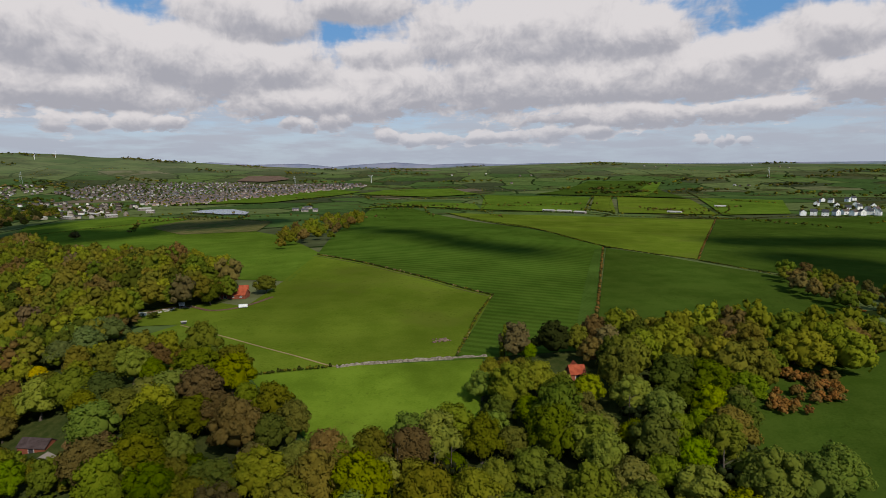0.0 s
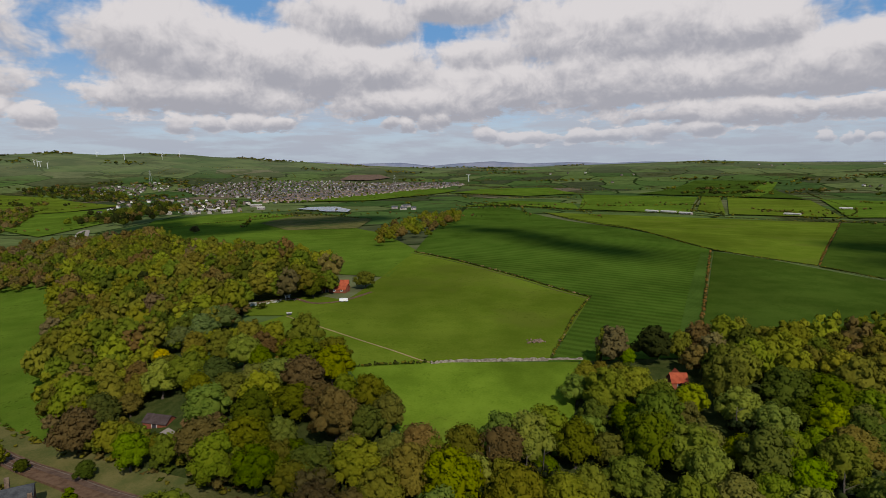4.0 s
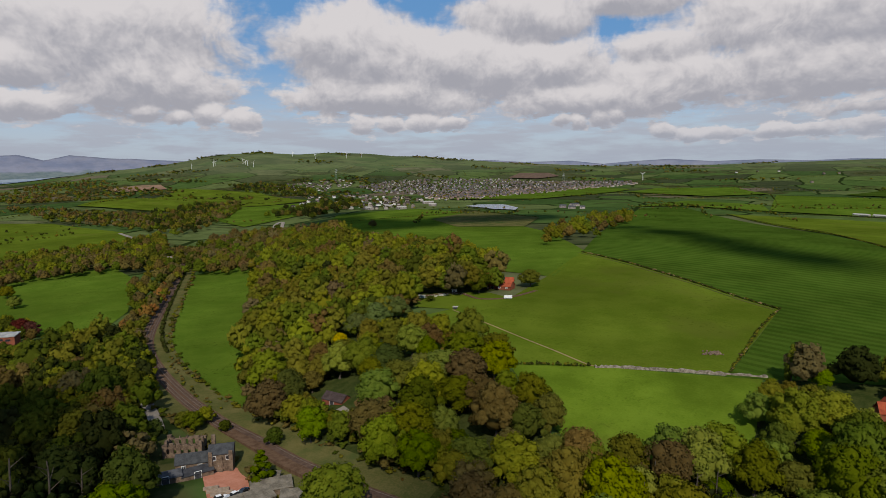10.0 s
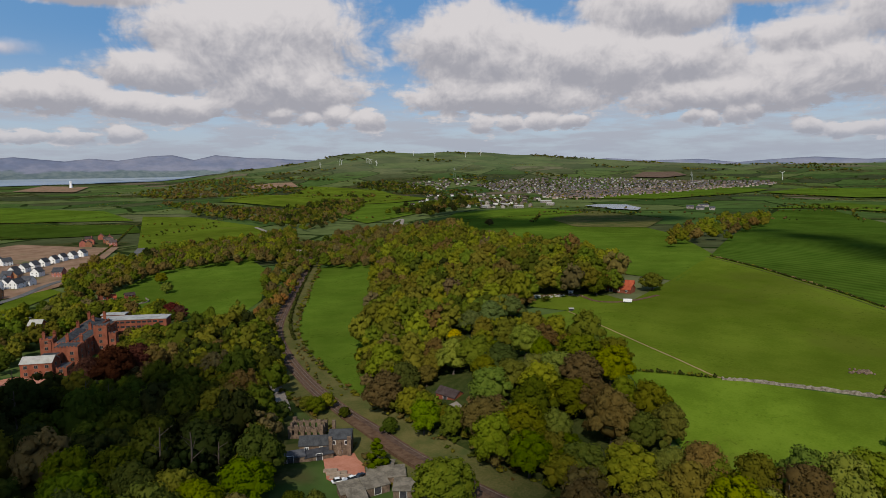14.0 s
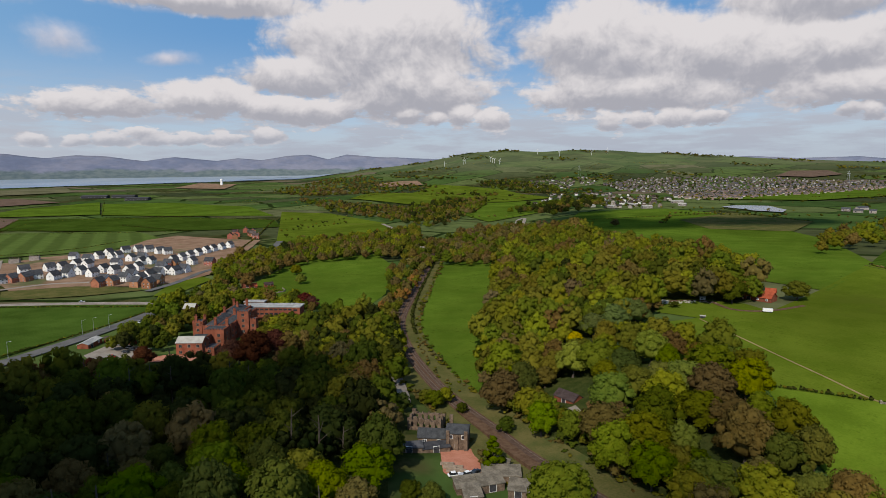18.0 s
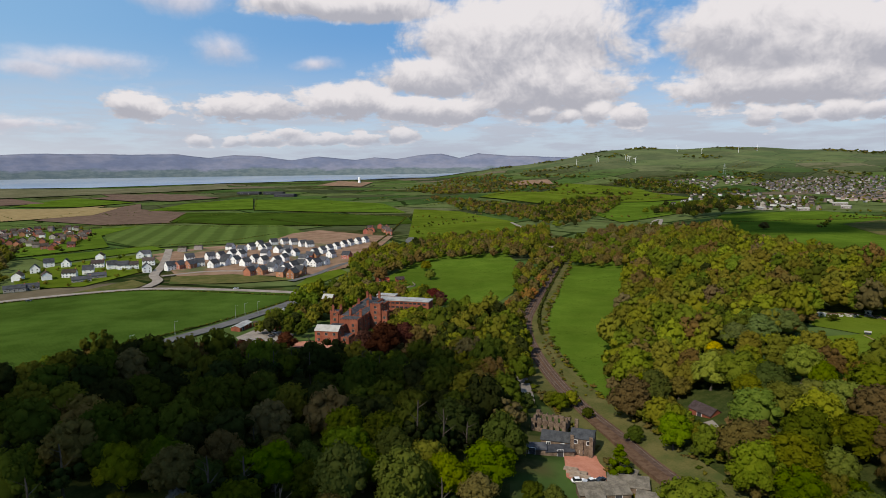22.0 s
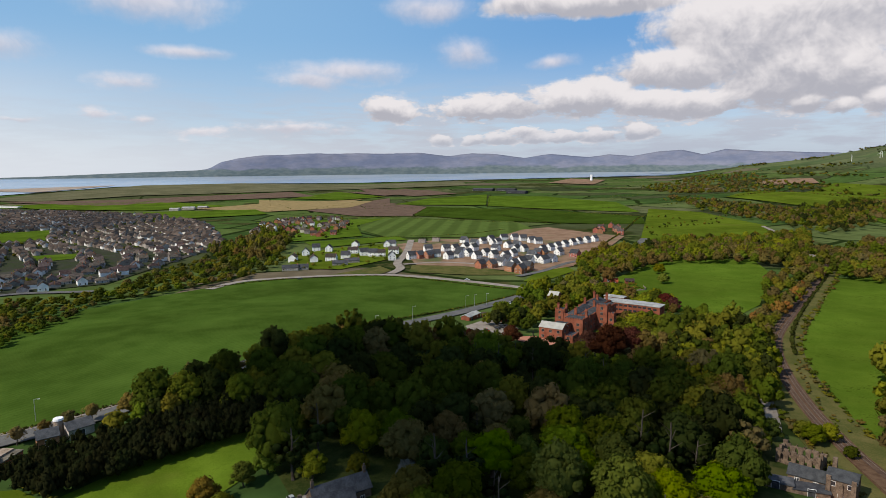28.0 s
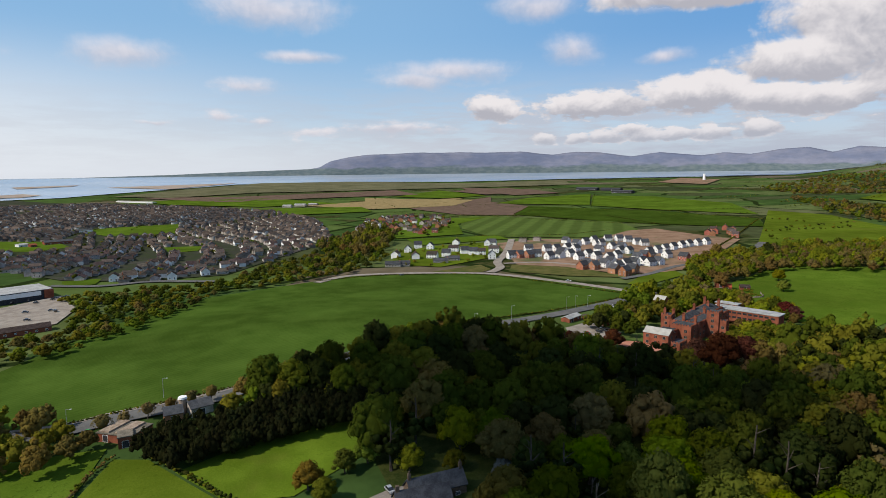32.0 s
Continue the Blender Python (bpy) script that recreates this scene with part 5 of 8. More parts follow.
# Hedges and walls
GORSE = (("gorse", 3), ("bronze", 2), ("hedge", 2))
hedge([(144, 552), (105.0, 408.0), (81.2, 321.0), (67.7, 270.4)], 1.7, GORSE, "rusty gorse hedge between dark fields")
hedge([(5, 1126), (87, 823), (125, 629), (147, 563)], 1.6)
hedge([(147, 563), (181, 521), (208, 496), (227, 457), (238.4, 430.5)], 1.6)
hedge([(238.4, 430.5), (237.5, 382.6), (226.1, 323.7)], 2.0, GORSE, "rusty brown field hedge")
hedge([(407, 919), (277, 645), (210, 502)], 1.5, GORSE, "rusty brown field hedge")
hedge([(-111, 534), (-66.0, 486.9), (-36.2, 451.8), (-10.3, 420.5), (12.3, 390.1), (29.7, 370.7)], 1.7, (("olive", 1), ("straw", 1), ("hedge", 4)), "rough straw-coloured field bank")
strip("path", [(-113, 530), (-68.5, 484), (-38.5, 449.5), (-12.5, 418.5), (10.0, 388.2), (27.0, 369.5)], 1.0, M_WASTE, 0.4, "worn pale strip along the field bank", "path")
hedge([(29.7, 370.7), (17.7, 323.3), (10.0, 281.5), (4.9, 255.8)], 1.3, (("olive", 3), ("straw", 1), ("hedge", 2)), "low overgrown field bank")
hedge([(-77.9, 234.8), (-65.7, 239.5), (-52.6, 242.6), (-45.6, 244.9)], 1.8)
hedge([(-172, 1289), (-78, 1311), (71, 1178), (216, 1093), (291, 1002), (413, 929), (541, 956), (668, 927)], 2.2)
hedge([(125, 2082), (100, 1451), (72, 1194)], 2.2)
hedge([(250, 1088), (321, 1360), (427, 1753)], 2.2)
hedge([(294, 1054), (353, 1311), (467, 1695)], 2.2)
hedge([(112, 2024), (272, 1795), (439, 1802), (535, 1595), (642, 1536)], 2.4)
hedge([(430, 983), (541, 1164), (656, 1570), (847, 2148)], 2.4)
hedge([(-453, 1518), (-463, 1907), (-371, 2192), (-155, 2002), (87, 2095)], 2.6)
hedge([(-575, 864), (-473, 951), (-428, 1076), (-272, 972)], 2.0)
hedge([(-525, 485), (-459, 415), (-362.3, 312.8), (-314.9, 266.1), (-277.6, 237.2)], 2.2, (("hedge", 4), ("dark", 2)), "dark hedge along the railway")
hedge([(-269.5, 231.0), (-224.3, 201.6), (-189.5, 185.4)], 1.6, SCRUB, "patchy scrub along the railway", gap=4.0, jitter=1.5)
hedge([(-433, 478), (-324.8, 355.5), (-246.5, 267.0), (-201.5, 220.0), (-166.1, 188.4)], 2.0, (("hedge", 3), ("olive", 2)), "overgrown ditch hedge beside the meadow")
hedge([(-541, -108), (-570, -60), (-576, -7), (-570, 46), (-531, 92), (-497, 124), (-477.7, 146.2)], 1.5)
hedge([(-222.8, -142.0), (-231.1, -127.1), (-243.6, -101.2), (-252.8, -85.6), (-263.0, -76.4)], 1.3)
hedge([(-353.5, 15.1), (-380.4, 45.0), (-414.2, 88.0), (-459.5, 140.8)], 1.5)
hedge([(-171.7, -109.9), (-185.5, -110.8), (-196.8, -109.5)], 1.8, SCRUB, "overgrown hedge between paddocks")
hedge([(-195.9, -97.3), (-183.1, -79.5), (-169.4, -62.5), (-161.6, -53.5)], 2.0)
hedge([(-1244, -151), (-1282, -14), (-1294, 105), (-1160, 244), (-1068, 383)], 2.0)
hedge([(-887, -43), (-910, 23), (-915, 108), (-921, 194), (-980, 279)], 1.8)
hedge([(-1285, 163), (-1486, 257), (-1461, 388), (-1326, 500), (-1200, 586)], 2.2)
hedge([(-1131, 595), (-864, 424), (-721, 327), (-584, 239)], 2.4)
hedge([(-2213, 570), (-1803, 460), (-1566, 395)], 2.4)
hedge([(-1519, 390), (-1418, 505), (-1292, 566), (-1131, 611)], 2.2)
hedge([(-1332, 168), (-1595, 240)], 2.4)
hedge([(-1573, -68), (-1834, 32), (-2122, 190)], 2.6)
hedge([(-1434, -99), (-1347, 49), (-1303, 164)], 2.2)


def stone_wall(pts, high, wide, label):
    """A dry-stone wall with an uneven top."""
    line = curve(pts, 14)
    v, f = [], []
    for i, (x, y) in enumerate(line):
        a, b = line[max(i - 1, 0)], line[min(i + 1, len(line) - 1)]
        l = math.hypot(b[0] - a[0], b[1] - a[1]) + 1e-9
        nx, ny = -(b[1] - a[1]) / l, (b[0] - a[0]) / l
        h = high * rng.uniform(0.45, 1.1)
        for o, z in ((-0.6, -0.3), (-0.42, h * 0.8), (-0.2, h), (0.2, h * 0.97), (0.42, h * 0.75), (0.6, -0.3)):
            o = o * wide + rng.uniform(-0.06, 0.06)
            v.append((x + nx * o, y + ny * o, ground(x, y) + 0.2 + z))
    for i in range(len(line) - 1):
        for j in range(5):
            f.append((6 * i + j, 6 * i + j + 1, 6 * i + j + 7, 6 * i + j + 6))
    return tagged(mesh_object("stone_wall", v, f, M_STONE), label, "wall")


stone_wall([(-44.8, 244.4), (-32.5, 248.4), (-16.2, 251.3), (0.5, 253.4), (18.0, 255.3)], 1.15, 1.1, "tumbled pale dry-stone wall across pasture")
stone_wall([(-463, 224), (-458, 232), (-458, 248), (-472, 254)], 1.8, 0.6, "brick-edged garden wall around a house plot")

# Trees that stand alone
tree(*(-479, 276), "lime", 5.2, 0.95, where="alone in paddock")
tree(*(-525, 298), "olive", 5.6, 0.95, where="in paddock")
tree(*(-604, 338), "lime", 7.0, 0.9, where="at paddock edge")
tree(*(-125.8, 139.0), "green", 6.2, 0.75, "cone", where="beside the yard")
tree(*(-170.8, 249.4), "yellow", 4.0, 0.95, where="in the wood")
for x, y, w in [(-163, 272, 8.0), (-169, 262, 7.0), (-158, 284, 7.5), (-173, 280, 8.0), (-166, 290, 7.0)]:
    tree(x, y, "willow", w, 0.9, where="at the pasture edge", group="willows")
tree(*(25.0, 250.0), "lime", 3.9, 1.6, "cone", where="")
tree(*(34.9, 249.5), "green", 4.2, 1.0, where="beside the wall")
tree(*(-464, 769), "bronze", 6.5, 0.9, where="alone in far pasture")
tree(*(-846, 1037), "bronze", 7.5, 0.9, where="in far pasture")
tree(*(-1092, 1178), "mid", 5.5, 0.9, where="in far pasture")
tree(*(-114.1, 387.3), "olive", 7.5, 0.8, where="beside the farmhouse")
tree(*(-139.5, 359.2), "mid", 8.0, 0.95, where="beside the farmhouse")
tree(*(-139.1, 373.7), "bronze", 6.0, 0.95, where="beside the farmhouse")
for x, y, kind, w in [(*(-302.1, 67.3), "copper", 6.5), (*(-288.1, 125.6), "copper", 8.0), (*(-282.2, 135.1), "copper", 10.5), (*(-287.2, 149.0), "copper", 9.0), (*(-315.3, 92.4), "copper", 6.0), (*(-389.5, 227.1), "copper", 6.5), (*(-383.4, 229.1), "copper", 5.5), (*(-218.8, -2.3), "copper", 6.0)]:
    tree(x, y, kind, w, 0.95, where="beside the hall grounds", group="copper beeches")
for x, y in [(-276.2, 45.3), (-278.8, 53.8), (-268.3, 62.1), (-263.6, 71.6), (-268.6, 81.2), (-254.6, 84.9), (-256.9, 94.0), (-248.8, 99.1), (-253.3, 109.4), (-249.9, 116.5), (-284.6, 95.1), (-277.5, 104.6), (-279.4, 117.6), (-288.0, 78.4), (-291.1, 61.9)]:
    tree(x, y, "dark", rng.uniform(4.2, 5.5), rng.uniform(0.9, 1.15), where="near the hall", group="pines by the hall")
for x, y in [(-14.2, 170.1), (-9.2, 171.6), (-3.4, 169.6), (1.6, 170.0), (-7.3, 162.6), (-15.9, 161.4), (6.4, 164.7)]:
    tree(x, y, "dark", rng.uniform(3.6, 4.6), rng.uniform(1.0, 1.2), where="below pasture", group="pines below the pasture")
for x, y, kind, w in [(*(-177.9, -9.1), "lime", 4.4), (*(-175.7, 4.6), "olive", 3.6), (*(-185.4, -22.9), "green", 4.2), (*(-180.0, -29.3), "mid", 3.8), (*(-171.7, -39.0), "bronze", 4.6), (*(-163.0, -32.5), "olive", 4.2), (*(-167.9, 18.3), "blossom", 3.4), (*(-126.6, 105.2), "mid", 3.6), (*(-121.5, 108.8), "mid", 3.8), (*(-155.9, 119.0), "mid", 5.0), (*(-169.5, 126.2), "olive", 5.0), (*(-178.8, 139.7), "mid", 4.6), (*(-149.6, 107.7), "olive", 5.5), (*(-185.8, 150.9), "mid", 4.2), (*(-169.0, 168.2), "mid", 2.6), (*(-96.0, 135.0), "mid", 3.6), (*(-140.7, 162.8), "mid", 3.4), (*(-181.4, 164.6), "green", 4.0), (*(-186.5, 164.8), "olive", 3.6), (*(-182.4, 171.9), "olive", 3.6)]:
    tree(x, y, kind, w, 1.0, where="near old buildings")
for x, y in [(-215.4, -122.8), (-220.6, -117.1), (-225.9, -111.1), (-231.0, -104.5), (-235.4, -98.0), (-238.9, -91.4)]:
    tree(x, y, "grey", rng.uniform(2.6, 3.6), 1.1, where="along the main road", group="roadside trees")
for x, y in [(106.1, 157.3), (98.4, 154.5)]:
    tree(x, y, "green", 7.5, 1.0, where="on the open slope")
for x, y, w in [(*(141.0, 240.5), 5.5), (*(151.0, 243.8), 5.0), (*(163.4, 239.8), 8.5)]:
    tree(x, y, "lime" if w < 6 else "bronze", w, 0.95, where="at the top of the gorse slope")
gorse = [(x + rng.normal() * 2.5, y + rng.normal() * 2.5) for x, y in [(128.5, 226.0), (131.4, 223.5), (133.1, 219.0), (135.5, 216.2), (138.9, 213.3), (142.6, 220.9), (125.7, 208.0), (127.8, 204.7), (135.9, 205.3), (116.7, 202.3), (116.5, 198.5), (115.3, 203.3), (133.4, 209.2)] for k in range(7)]
wood("gorse_bushes", gorse, [("gorse", 3), ("bronze", 2)], "rusty orange gorse bushes on the slope", wide=(1.2, 2.2), models=SMALL)

# ---- clouds that shade the land: they drift high behind the camera, towards the sun ----
M_CLOUD = surface("cloud_vapour", (0.78, 0.78, 0.80), (0.85, 0.85, 0.86), 0.004, fine=0.02, bump=0.0)


def shading_cloud(spots, radius, label):
    vs, fs, at = [], [], 0
    for x, y in spots:
        c = np.array(rises(x, y) + SUN * 3900)
        v = ICO2[0] * radius * rng.uniform(0.85, 1.2, (len(ICO2[0]), 1)) * (1, 1, 0.55) + c
        vs.append(v)
        fs.append(ICO2[1] + at)
        at += len(v)
    return tagged(new("cloud", fast_mesh("cloud", np.concatenate(vs), np.concatenate(fs), M_CLOUD)), label, "cloud", kind="stuff")


shading_cloud([(-253.1, -9.9), (-271.7, 9.7), (-278.4, 31.1), (-277.8, 52.6), (-277.3, 74.7), (-272.3, 95.7), (-267.0, 116.4), (-222.2, -0.9), (-224.1, 16.1), (-220.2, 37.2), (-217.4, 58.5), (-188.3, 16.8), (-174.8, 36.3), (-163.9, 54.4), (-157.9, 23.2), (-140.6, 40.8)], 24, "flat-based cumulus cloud over the knoll")
shading_cloud([(-299.4, 29.4), (-295.0, 49.3), (-290.3, 70.9), (-268.5, 88.3), (-231.3, 27.3), (-215.6, 44.2), (-200.0, 60.9), (-187.7, 20.9), (-165.5, 43.7), (-229.7, 102.2), (-271.5, -23.8), (-228.5, -13.6), (-234.5, -2.1), (-264.6, -31.7), (-250.8, 154.1), (-216.0, 143.6)], 22, "flat-based cumulus cloud over the wood")
shading_cloud([(-81.5, 142.1), (-71.2, 149.8), (-60.4, 156.4), (-63.3, 143.8)], 12, "small cumulus cloud over the valley")
shading_cloud([(-106, 791), (-69, 713), (-41, 681), (-9, 623), (18, 570), (43, 543), (71, 529)], 27, "small cumulus cloud over the mown field")
shading_cloud([(-621, 902), (-533, 841), (-459, 794), (-422, 808), (-693, 1035), (-332, 935), (-288, 991), (-380, 904)], 60, "small cumulus cloud over far pasture")
shading_cloud([(315, 626), (358, 629), (399, 629), (439, 628), (300, 510), (320, 481), (299, 410)], 45, "small cumulus cloud over the ridge field")


shading_cloud([(-257.0, 5.6), (-258.6, 21.1), (-254.2, 37.2), (-241.8, 54.3), (-226.7, 10.0), (-223.5, 26.9), (-209.6, 42.9), (-213.8, 3.4), (-198.3, 20.3), (-180.8, 39.3)], 24, "dark-based cumulus cloud over the hillside")
# Unseen puffs added to bring down the light on the knoll slope.
shading_cloud([(-210.8, 61.1), (-198.0, 78.2), (-209.5, 105.5), (-178.1, 106.1), (-162.4, 71.4), (-197.5, 140.2)], 11, "unseen cloud added to dim the knoll slope")
shading_cloud([(-83.0, 185.5), (-71.5, 185.4), (-61.9, 187.5)], 7, "broken cumulus cloud over the valley wood")


# ---- houses ----
def box(bm, x0, x1, y0, y1, z0, z1):
    v = [bm.verts.new(p) for p in ((x0, y0, z0), (x1, y0, z0), (x1, y1, z0), (x0, y1, z0), (x0, y0, z1), (x1, y0, z1), (x1, y1, z1), (x0, y1, z1))]
    for f in ((3, 2, 1, 0), (4, 5, 6, 7), (0, 1, 5, 4), (1, 2, 6, 5), (2, 3, 7, 6), (3, 0, 4, 7)):
        bm.faces.new([v[k] for k in f])


def prism(bm, x0, x1, y0, y1, z, rise, ridge="x", over=0.0, thick=0.0):
    """A gable roof: solid wedge, or a bent slab if thick."""
    x0, x1, y0, y1 = x0 - over, x1 + over, y0 - over, y1 + over
    if ridge == "x":
        ym = (y0 + y1) / 2
        prof = [(y0, z), (ym, z + rise), (y1, z)]
        if thick:
            prof += [(y1, z - thick), (ym, z + rise - thick), (y0, z - thick)]
        ends = [[bm.verts.new((x, p, q)) for p, q in prof] for x in (x0, x1)]
    else:
        xm = (x0 + x1) / 2
        prof = [(x0, z), (xm, z + rise), (x1, z)]
        if thick:
            prof += [(x1, z - thick), (xm, z + rise - thick), (x0, z - thick)]
        ends = [[bm.verts.new((p, y, q)) for p, q in prof] for y in (y1, y0)]
    a, b = ends
    n = len(prof)
    for i in range(n):
        bm.faces.new((a[i], b[i], b[(i + 1) % n], a[(i + 1) % n]))
    bm.faces.new(a)
    bm.faces.new(b[::-1])
    bmesh.ops.recalc_face_normals(bm, faces=bm.faces[:])


def hipped(bm, x0, x1, y0, y1, z, rise, over=0.4):
    x0, x1, y0, y1 = x0 - over, x1 + over, y0 - over, y1 + over
    d = min(x1 - x0, y1 - y0) / 2
    if x1 - x0 >= y1 - y0:
        tops = [(x0 + d, (y0 + y1) / 2), (x1 - d, (y0 + y1) / 2)]
    else:
        tops = [((x0 + x1) / 2, y0 + d), ((x0 + x1) / 2, y1 - d)]
    pts = [(x0, y0, z), (x1, y0, z), (x1, y1, z), (x0, y1, z)] + [(*t, z + rise) for t in tops]
    for p in pts:
        bm.verts.new(p)
    bmesh.ops.convex_hull(bm, input=bm.verts[:])


def opening(root, x, z, w, h, y, turn=0.0, mat=None, name="window", frame_mat=None, split=False):
    """A window: frame and pane as one small mesh, standing just proud of the wall. turn 0: on the wall facing -y, 1: on +x, 2: +y, 3: -x."""
    if split:
        bm = bmesh.new()
        t = 0.12
        box(bm, -w / 2, w / 2, -0.06, 0.1, -h / 2, -h / 2 + t)
        box(bm, -w / 2, w / 2, -0.06, 0.1, h / 2 - t, h / 2)
        box(bm, -w / 2, -w / 2 + t, -0.06, 0.1, -h / 2 + t, h / 2 - t)
        box(bm, w / 2 - t, w / 2, -0.06, 0.1, -h / 2 + t, h / 2 - t)
        box(bm, -0.05, 0.05, -0.05, 0.1, -h / 2 + t, h / 2 - t)
        me = bpy.data.meshes.new(name)
        bm.to_mesh(me)
        bm.free()
        me.materials.append(frame_mat or M_FRAME)
        ob = new(name, me)
        ob.parent = root
        ob.matrix_local = pose(0, 0, 0, 0, 0, 90 * turn) @ pose(x, y, z)
        bm = bmesh.new()
        box(bm, -w / 2 + t, w / 2 - t, -0.02, 0.09, -h / 2 + t, h / 2 - t)
        part("pane", bm, M_GLASS, ob)
        return ob
    key = ("window", round(w, 2), round(h, 2), name)
    if key not in WINDOWS:
        me = bpy.data.meshes.new(name)
        bm = bmesh.new()
        t = 0.09
        ring = [[bm.verts.new((x, y, z)) for x, z in ((-a, -b), (a, -b), (a, b), (-a, b))] for a, b, y in ((w / 2, h / 2, 0.1), (w / 2, h / 2, -0.05), (w / 2 - t, h / 2 - t, -0.05), (w / 2 - t, h / 2 - t, -0.01))]
        for p, q in zip(ring, ring[1:]):
            for k in range(4):
                bm.faces.new((p[k], p[(k + 1) % 4], q[(k + 1) % 4], q[k]))
        bm.faces.new(ring[0][::-1])
        bm.faces.new(ring[3]).material_index = 1
        bm.to_mesh(me)
        bm.free()
        me.materials.append(frame_mat or M_FRAME)
        me.materials.append(M_GLASS if name == "window" else (mat or M_DARKP))
        WINDOWS[key] = me
    ob = new(name, WINDOWS[key])
    ob.parent = root
    ob.matrix_local = pose(0, 0, 0, 0, 0, 90 * turn) @ pose(x, y, z)
    return ob


WINDOWS = {}


def house(name, label, category, w, d, h, rise, wall, roof, ridge="x", cols=2, rows=2, side=0, chimney=0, door=True, style="gable", porch=None, kind_group=""):
    """A house round its own middle, front to -y: walls with gables, roof, windows, door, chimneys."""
    root = tagged(new(name), label, category, kind_group)
    bm = bmesh.new()
    box(bm, -w / 2, w / 2, -d / 2, d / 2, -1.0, h)
    if style == "gable":
        prism(bm, -w / 2, w / 2, -d / 2, d / 2, h - 0.02, rise * 0.98, ridge)
    part("wall", bm, wall, root)
    bm = bmesh.new()
    if style == "gable":
        prism(bm, -w / 2, w / 2, -d / 2, d / 2, h + 0.12, rise, ridge, 0.3, 0.22)
    elif style == "hip":
        hipped(bm, -w / 2, w / 2, -d / 2, d / 2, h + 0.02, rise)
    else:
        box(bm, -w / 2 - 0.2, w / 2 + 0.2, -d / 2 - 0.2, d / 2 + 0.2, h + 0.01, h + 0.3)
    part("roof", bm, roof, root)
    for r in range(rows):
        z = 1.4 + r * 2.6
        for c in range(cols):
            x = (c + 0.5) / cols * w - w / 2
            if door and r == 0 and c == cols // 2:
                opening(root, x, 1.05, 1.0, 2.1, -d / 2 - 0.01, 0, name="door")
            else:
                opening(root, x, z, 1.3, 1.25, -d / 2 - 0.01)
            opening(root, x, z, 1.3, 1.25, -d / 2 - 0.01, 2)
        for c in range(side):
            for turn in (1, 3):
                opening(root, (c + 0.5) / side * d - d / 2, z, 1.0, 1.2, -w / 2 - 0.01, turn)
    for k in range(chimney):
        bm = bmesh.new()
        x = (w / 2 - 0.6) * (1 if k == 0 else -1) if ridge == "x" else 0
        y = 0 if ridge == "x" else (d / 2 - 0.6) * (1 if k == 0 else -1)
        top = h + rise + 0.9 if style == "gable" else h + rise * 0.7 + 0.9
        box(bm, x - 0.45, x + 0.45, y - 0.35, y + 0.35, h, top)
        box(bm, x - 0.2, x + 0.2, y - 0.18, y + 0.18, top, top + 0.35)
        part("chimney", bm, M_BRICK2 if wall is not M_OLDST else M_OLDST, root)
    return root


def put(model, x, y, turn, lift=0.1):
    """A copy of a model house at a place, turned by degrees."""
    return copy_thing(model, pose(x, y, ground(x, y) + lift + max(0, math.hypot(x, y) - 300) * 0.0009, 0, 0, turn))


def retire(models):
    for m in models:
        for o in list(m.children_recursive) + [m]:
            bpy.data.objects.remove(o)


# New estate
slated = "with dark slate roof on the new estate"
WHITE = [house("detached_house", "white-rendered detached house " + slated, "house", 8.4, 9.4, 4.9, 4.4, M_WHITE, M_SLATE, "y", 2, 2, 1, kind_group="new estate houses"),
         house("detached_house", "white-rendered detached house " + slated, "house", 9.8, 8.2, 4.9, 4.3, M_WHITE, M_SLATE, "x", 3, 2, 1, kind_group="new estate houses"),
         house("detached_house", "white-rendered house " + slated, "house", 8.0, 10.0, 4.9, 4.3, M_WHITE, M_SLATE, "y", 2, 2, 2, kind_group="new estate houses")]
BRICKH = [house("detached_house", "orange-brick detached house " + slated, "house", 8.4, 9.4, 4.9, 4.3, M_BRICK2, M_SLATE, "y", 2, 2, 1, kind_group="new estate houses"),
          house("detached_house", "orange-brick house " + slated, "house", 9.8, 8.0, 4.9, 4.2, M_BRICK2, M_SLATE, "x", 3, 2, 0, kind_group="new estate houses")]
PALEH = [house("semi_detached_house", "cream semi-detached house with grey tiled roof", "house", 12.0, 8.4, 4.8, 3.4, M_WHITE, M_TILE, "x", 4, 2, 0, 1, kind_group="older estate houses"),
         house("bungalow", "long low bungalow with dark slate roof", "house", 16.0, 8.0, 2.8, 2.6, M_PEBBLE, M_SLATE, "x", 5, 1, 0, 1, kind_group="older estate houses")]
for x, y in [(-695, 243), (-708, 257), (-721, 271), (-735, 286), (-750, 302), (-760, 315), (-769, 330), (-780, 346)]:
    put(WHITE[0], x, y, 36 + rng.uniform(-4, 4))
for x, y in [(-733, 144), (-742, 159), (-779, 179), (-795, 194), (-818, 211), (-782, 211), (-747, 215), (-746, 227), (-685, 150), (-662, 155), (-683, 170), (-665, 175), (-719, 192), (-655, 186), (-671, 199), (-669, 124), (-677, 137), (-595, 178), (-609, 190), (-615, 200), (-622, 211), (-614, 216), (-620, 227), (-612, 152), (-810, 172), (-731, 167), (-610, 169), (-782, 206), (-703, 145), (-624, 179), (-706, 223), (-707, 214), (-653, 216), (-667, 253)]:
    put(WHITE[int(rng.integers(3))], x, y, 36 + rng.choice((0, 0, 90)) + rng.uniform(-8, 8))
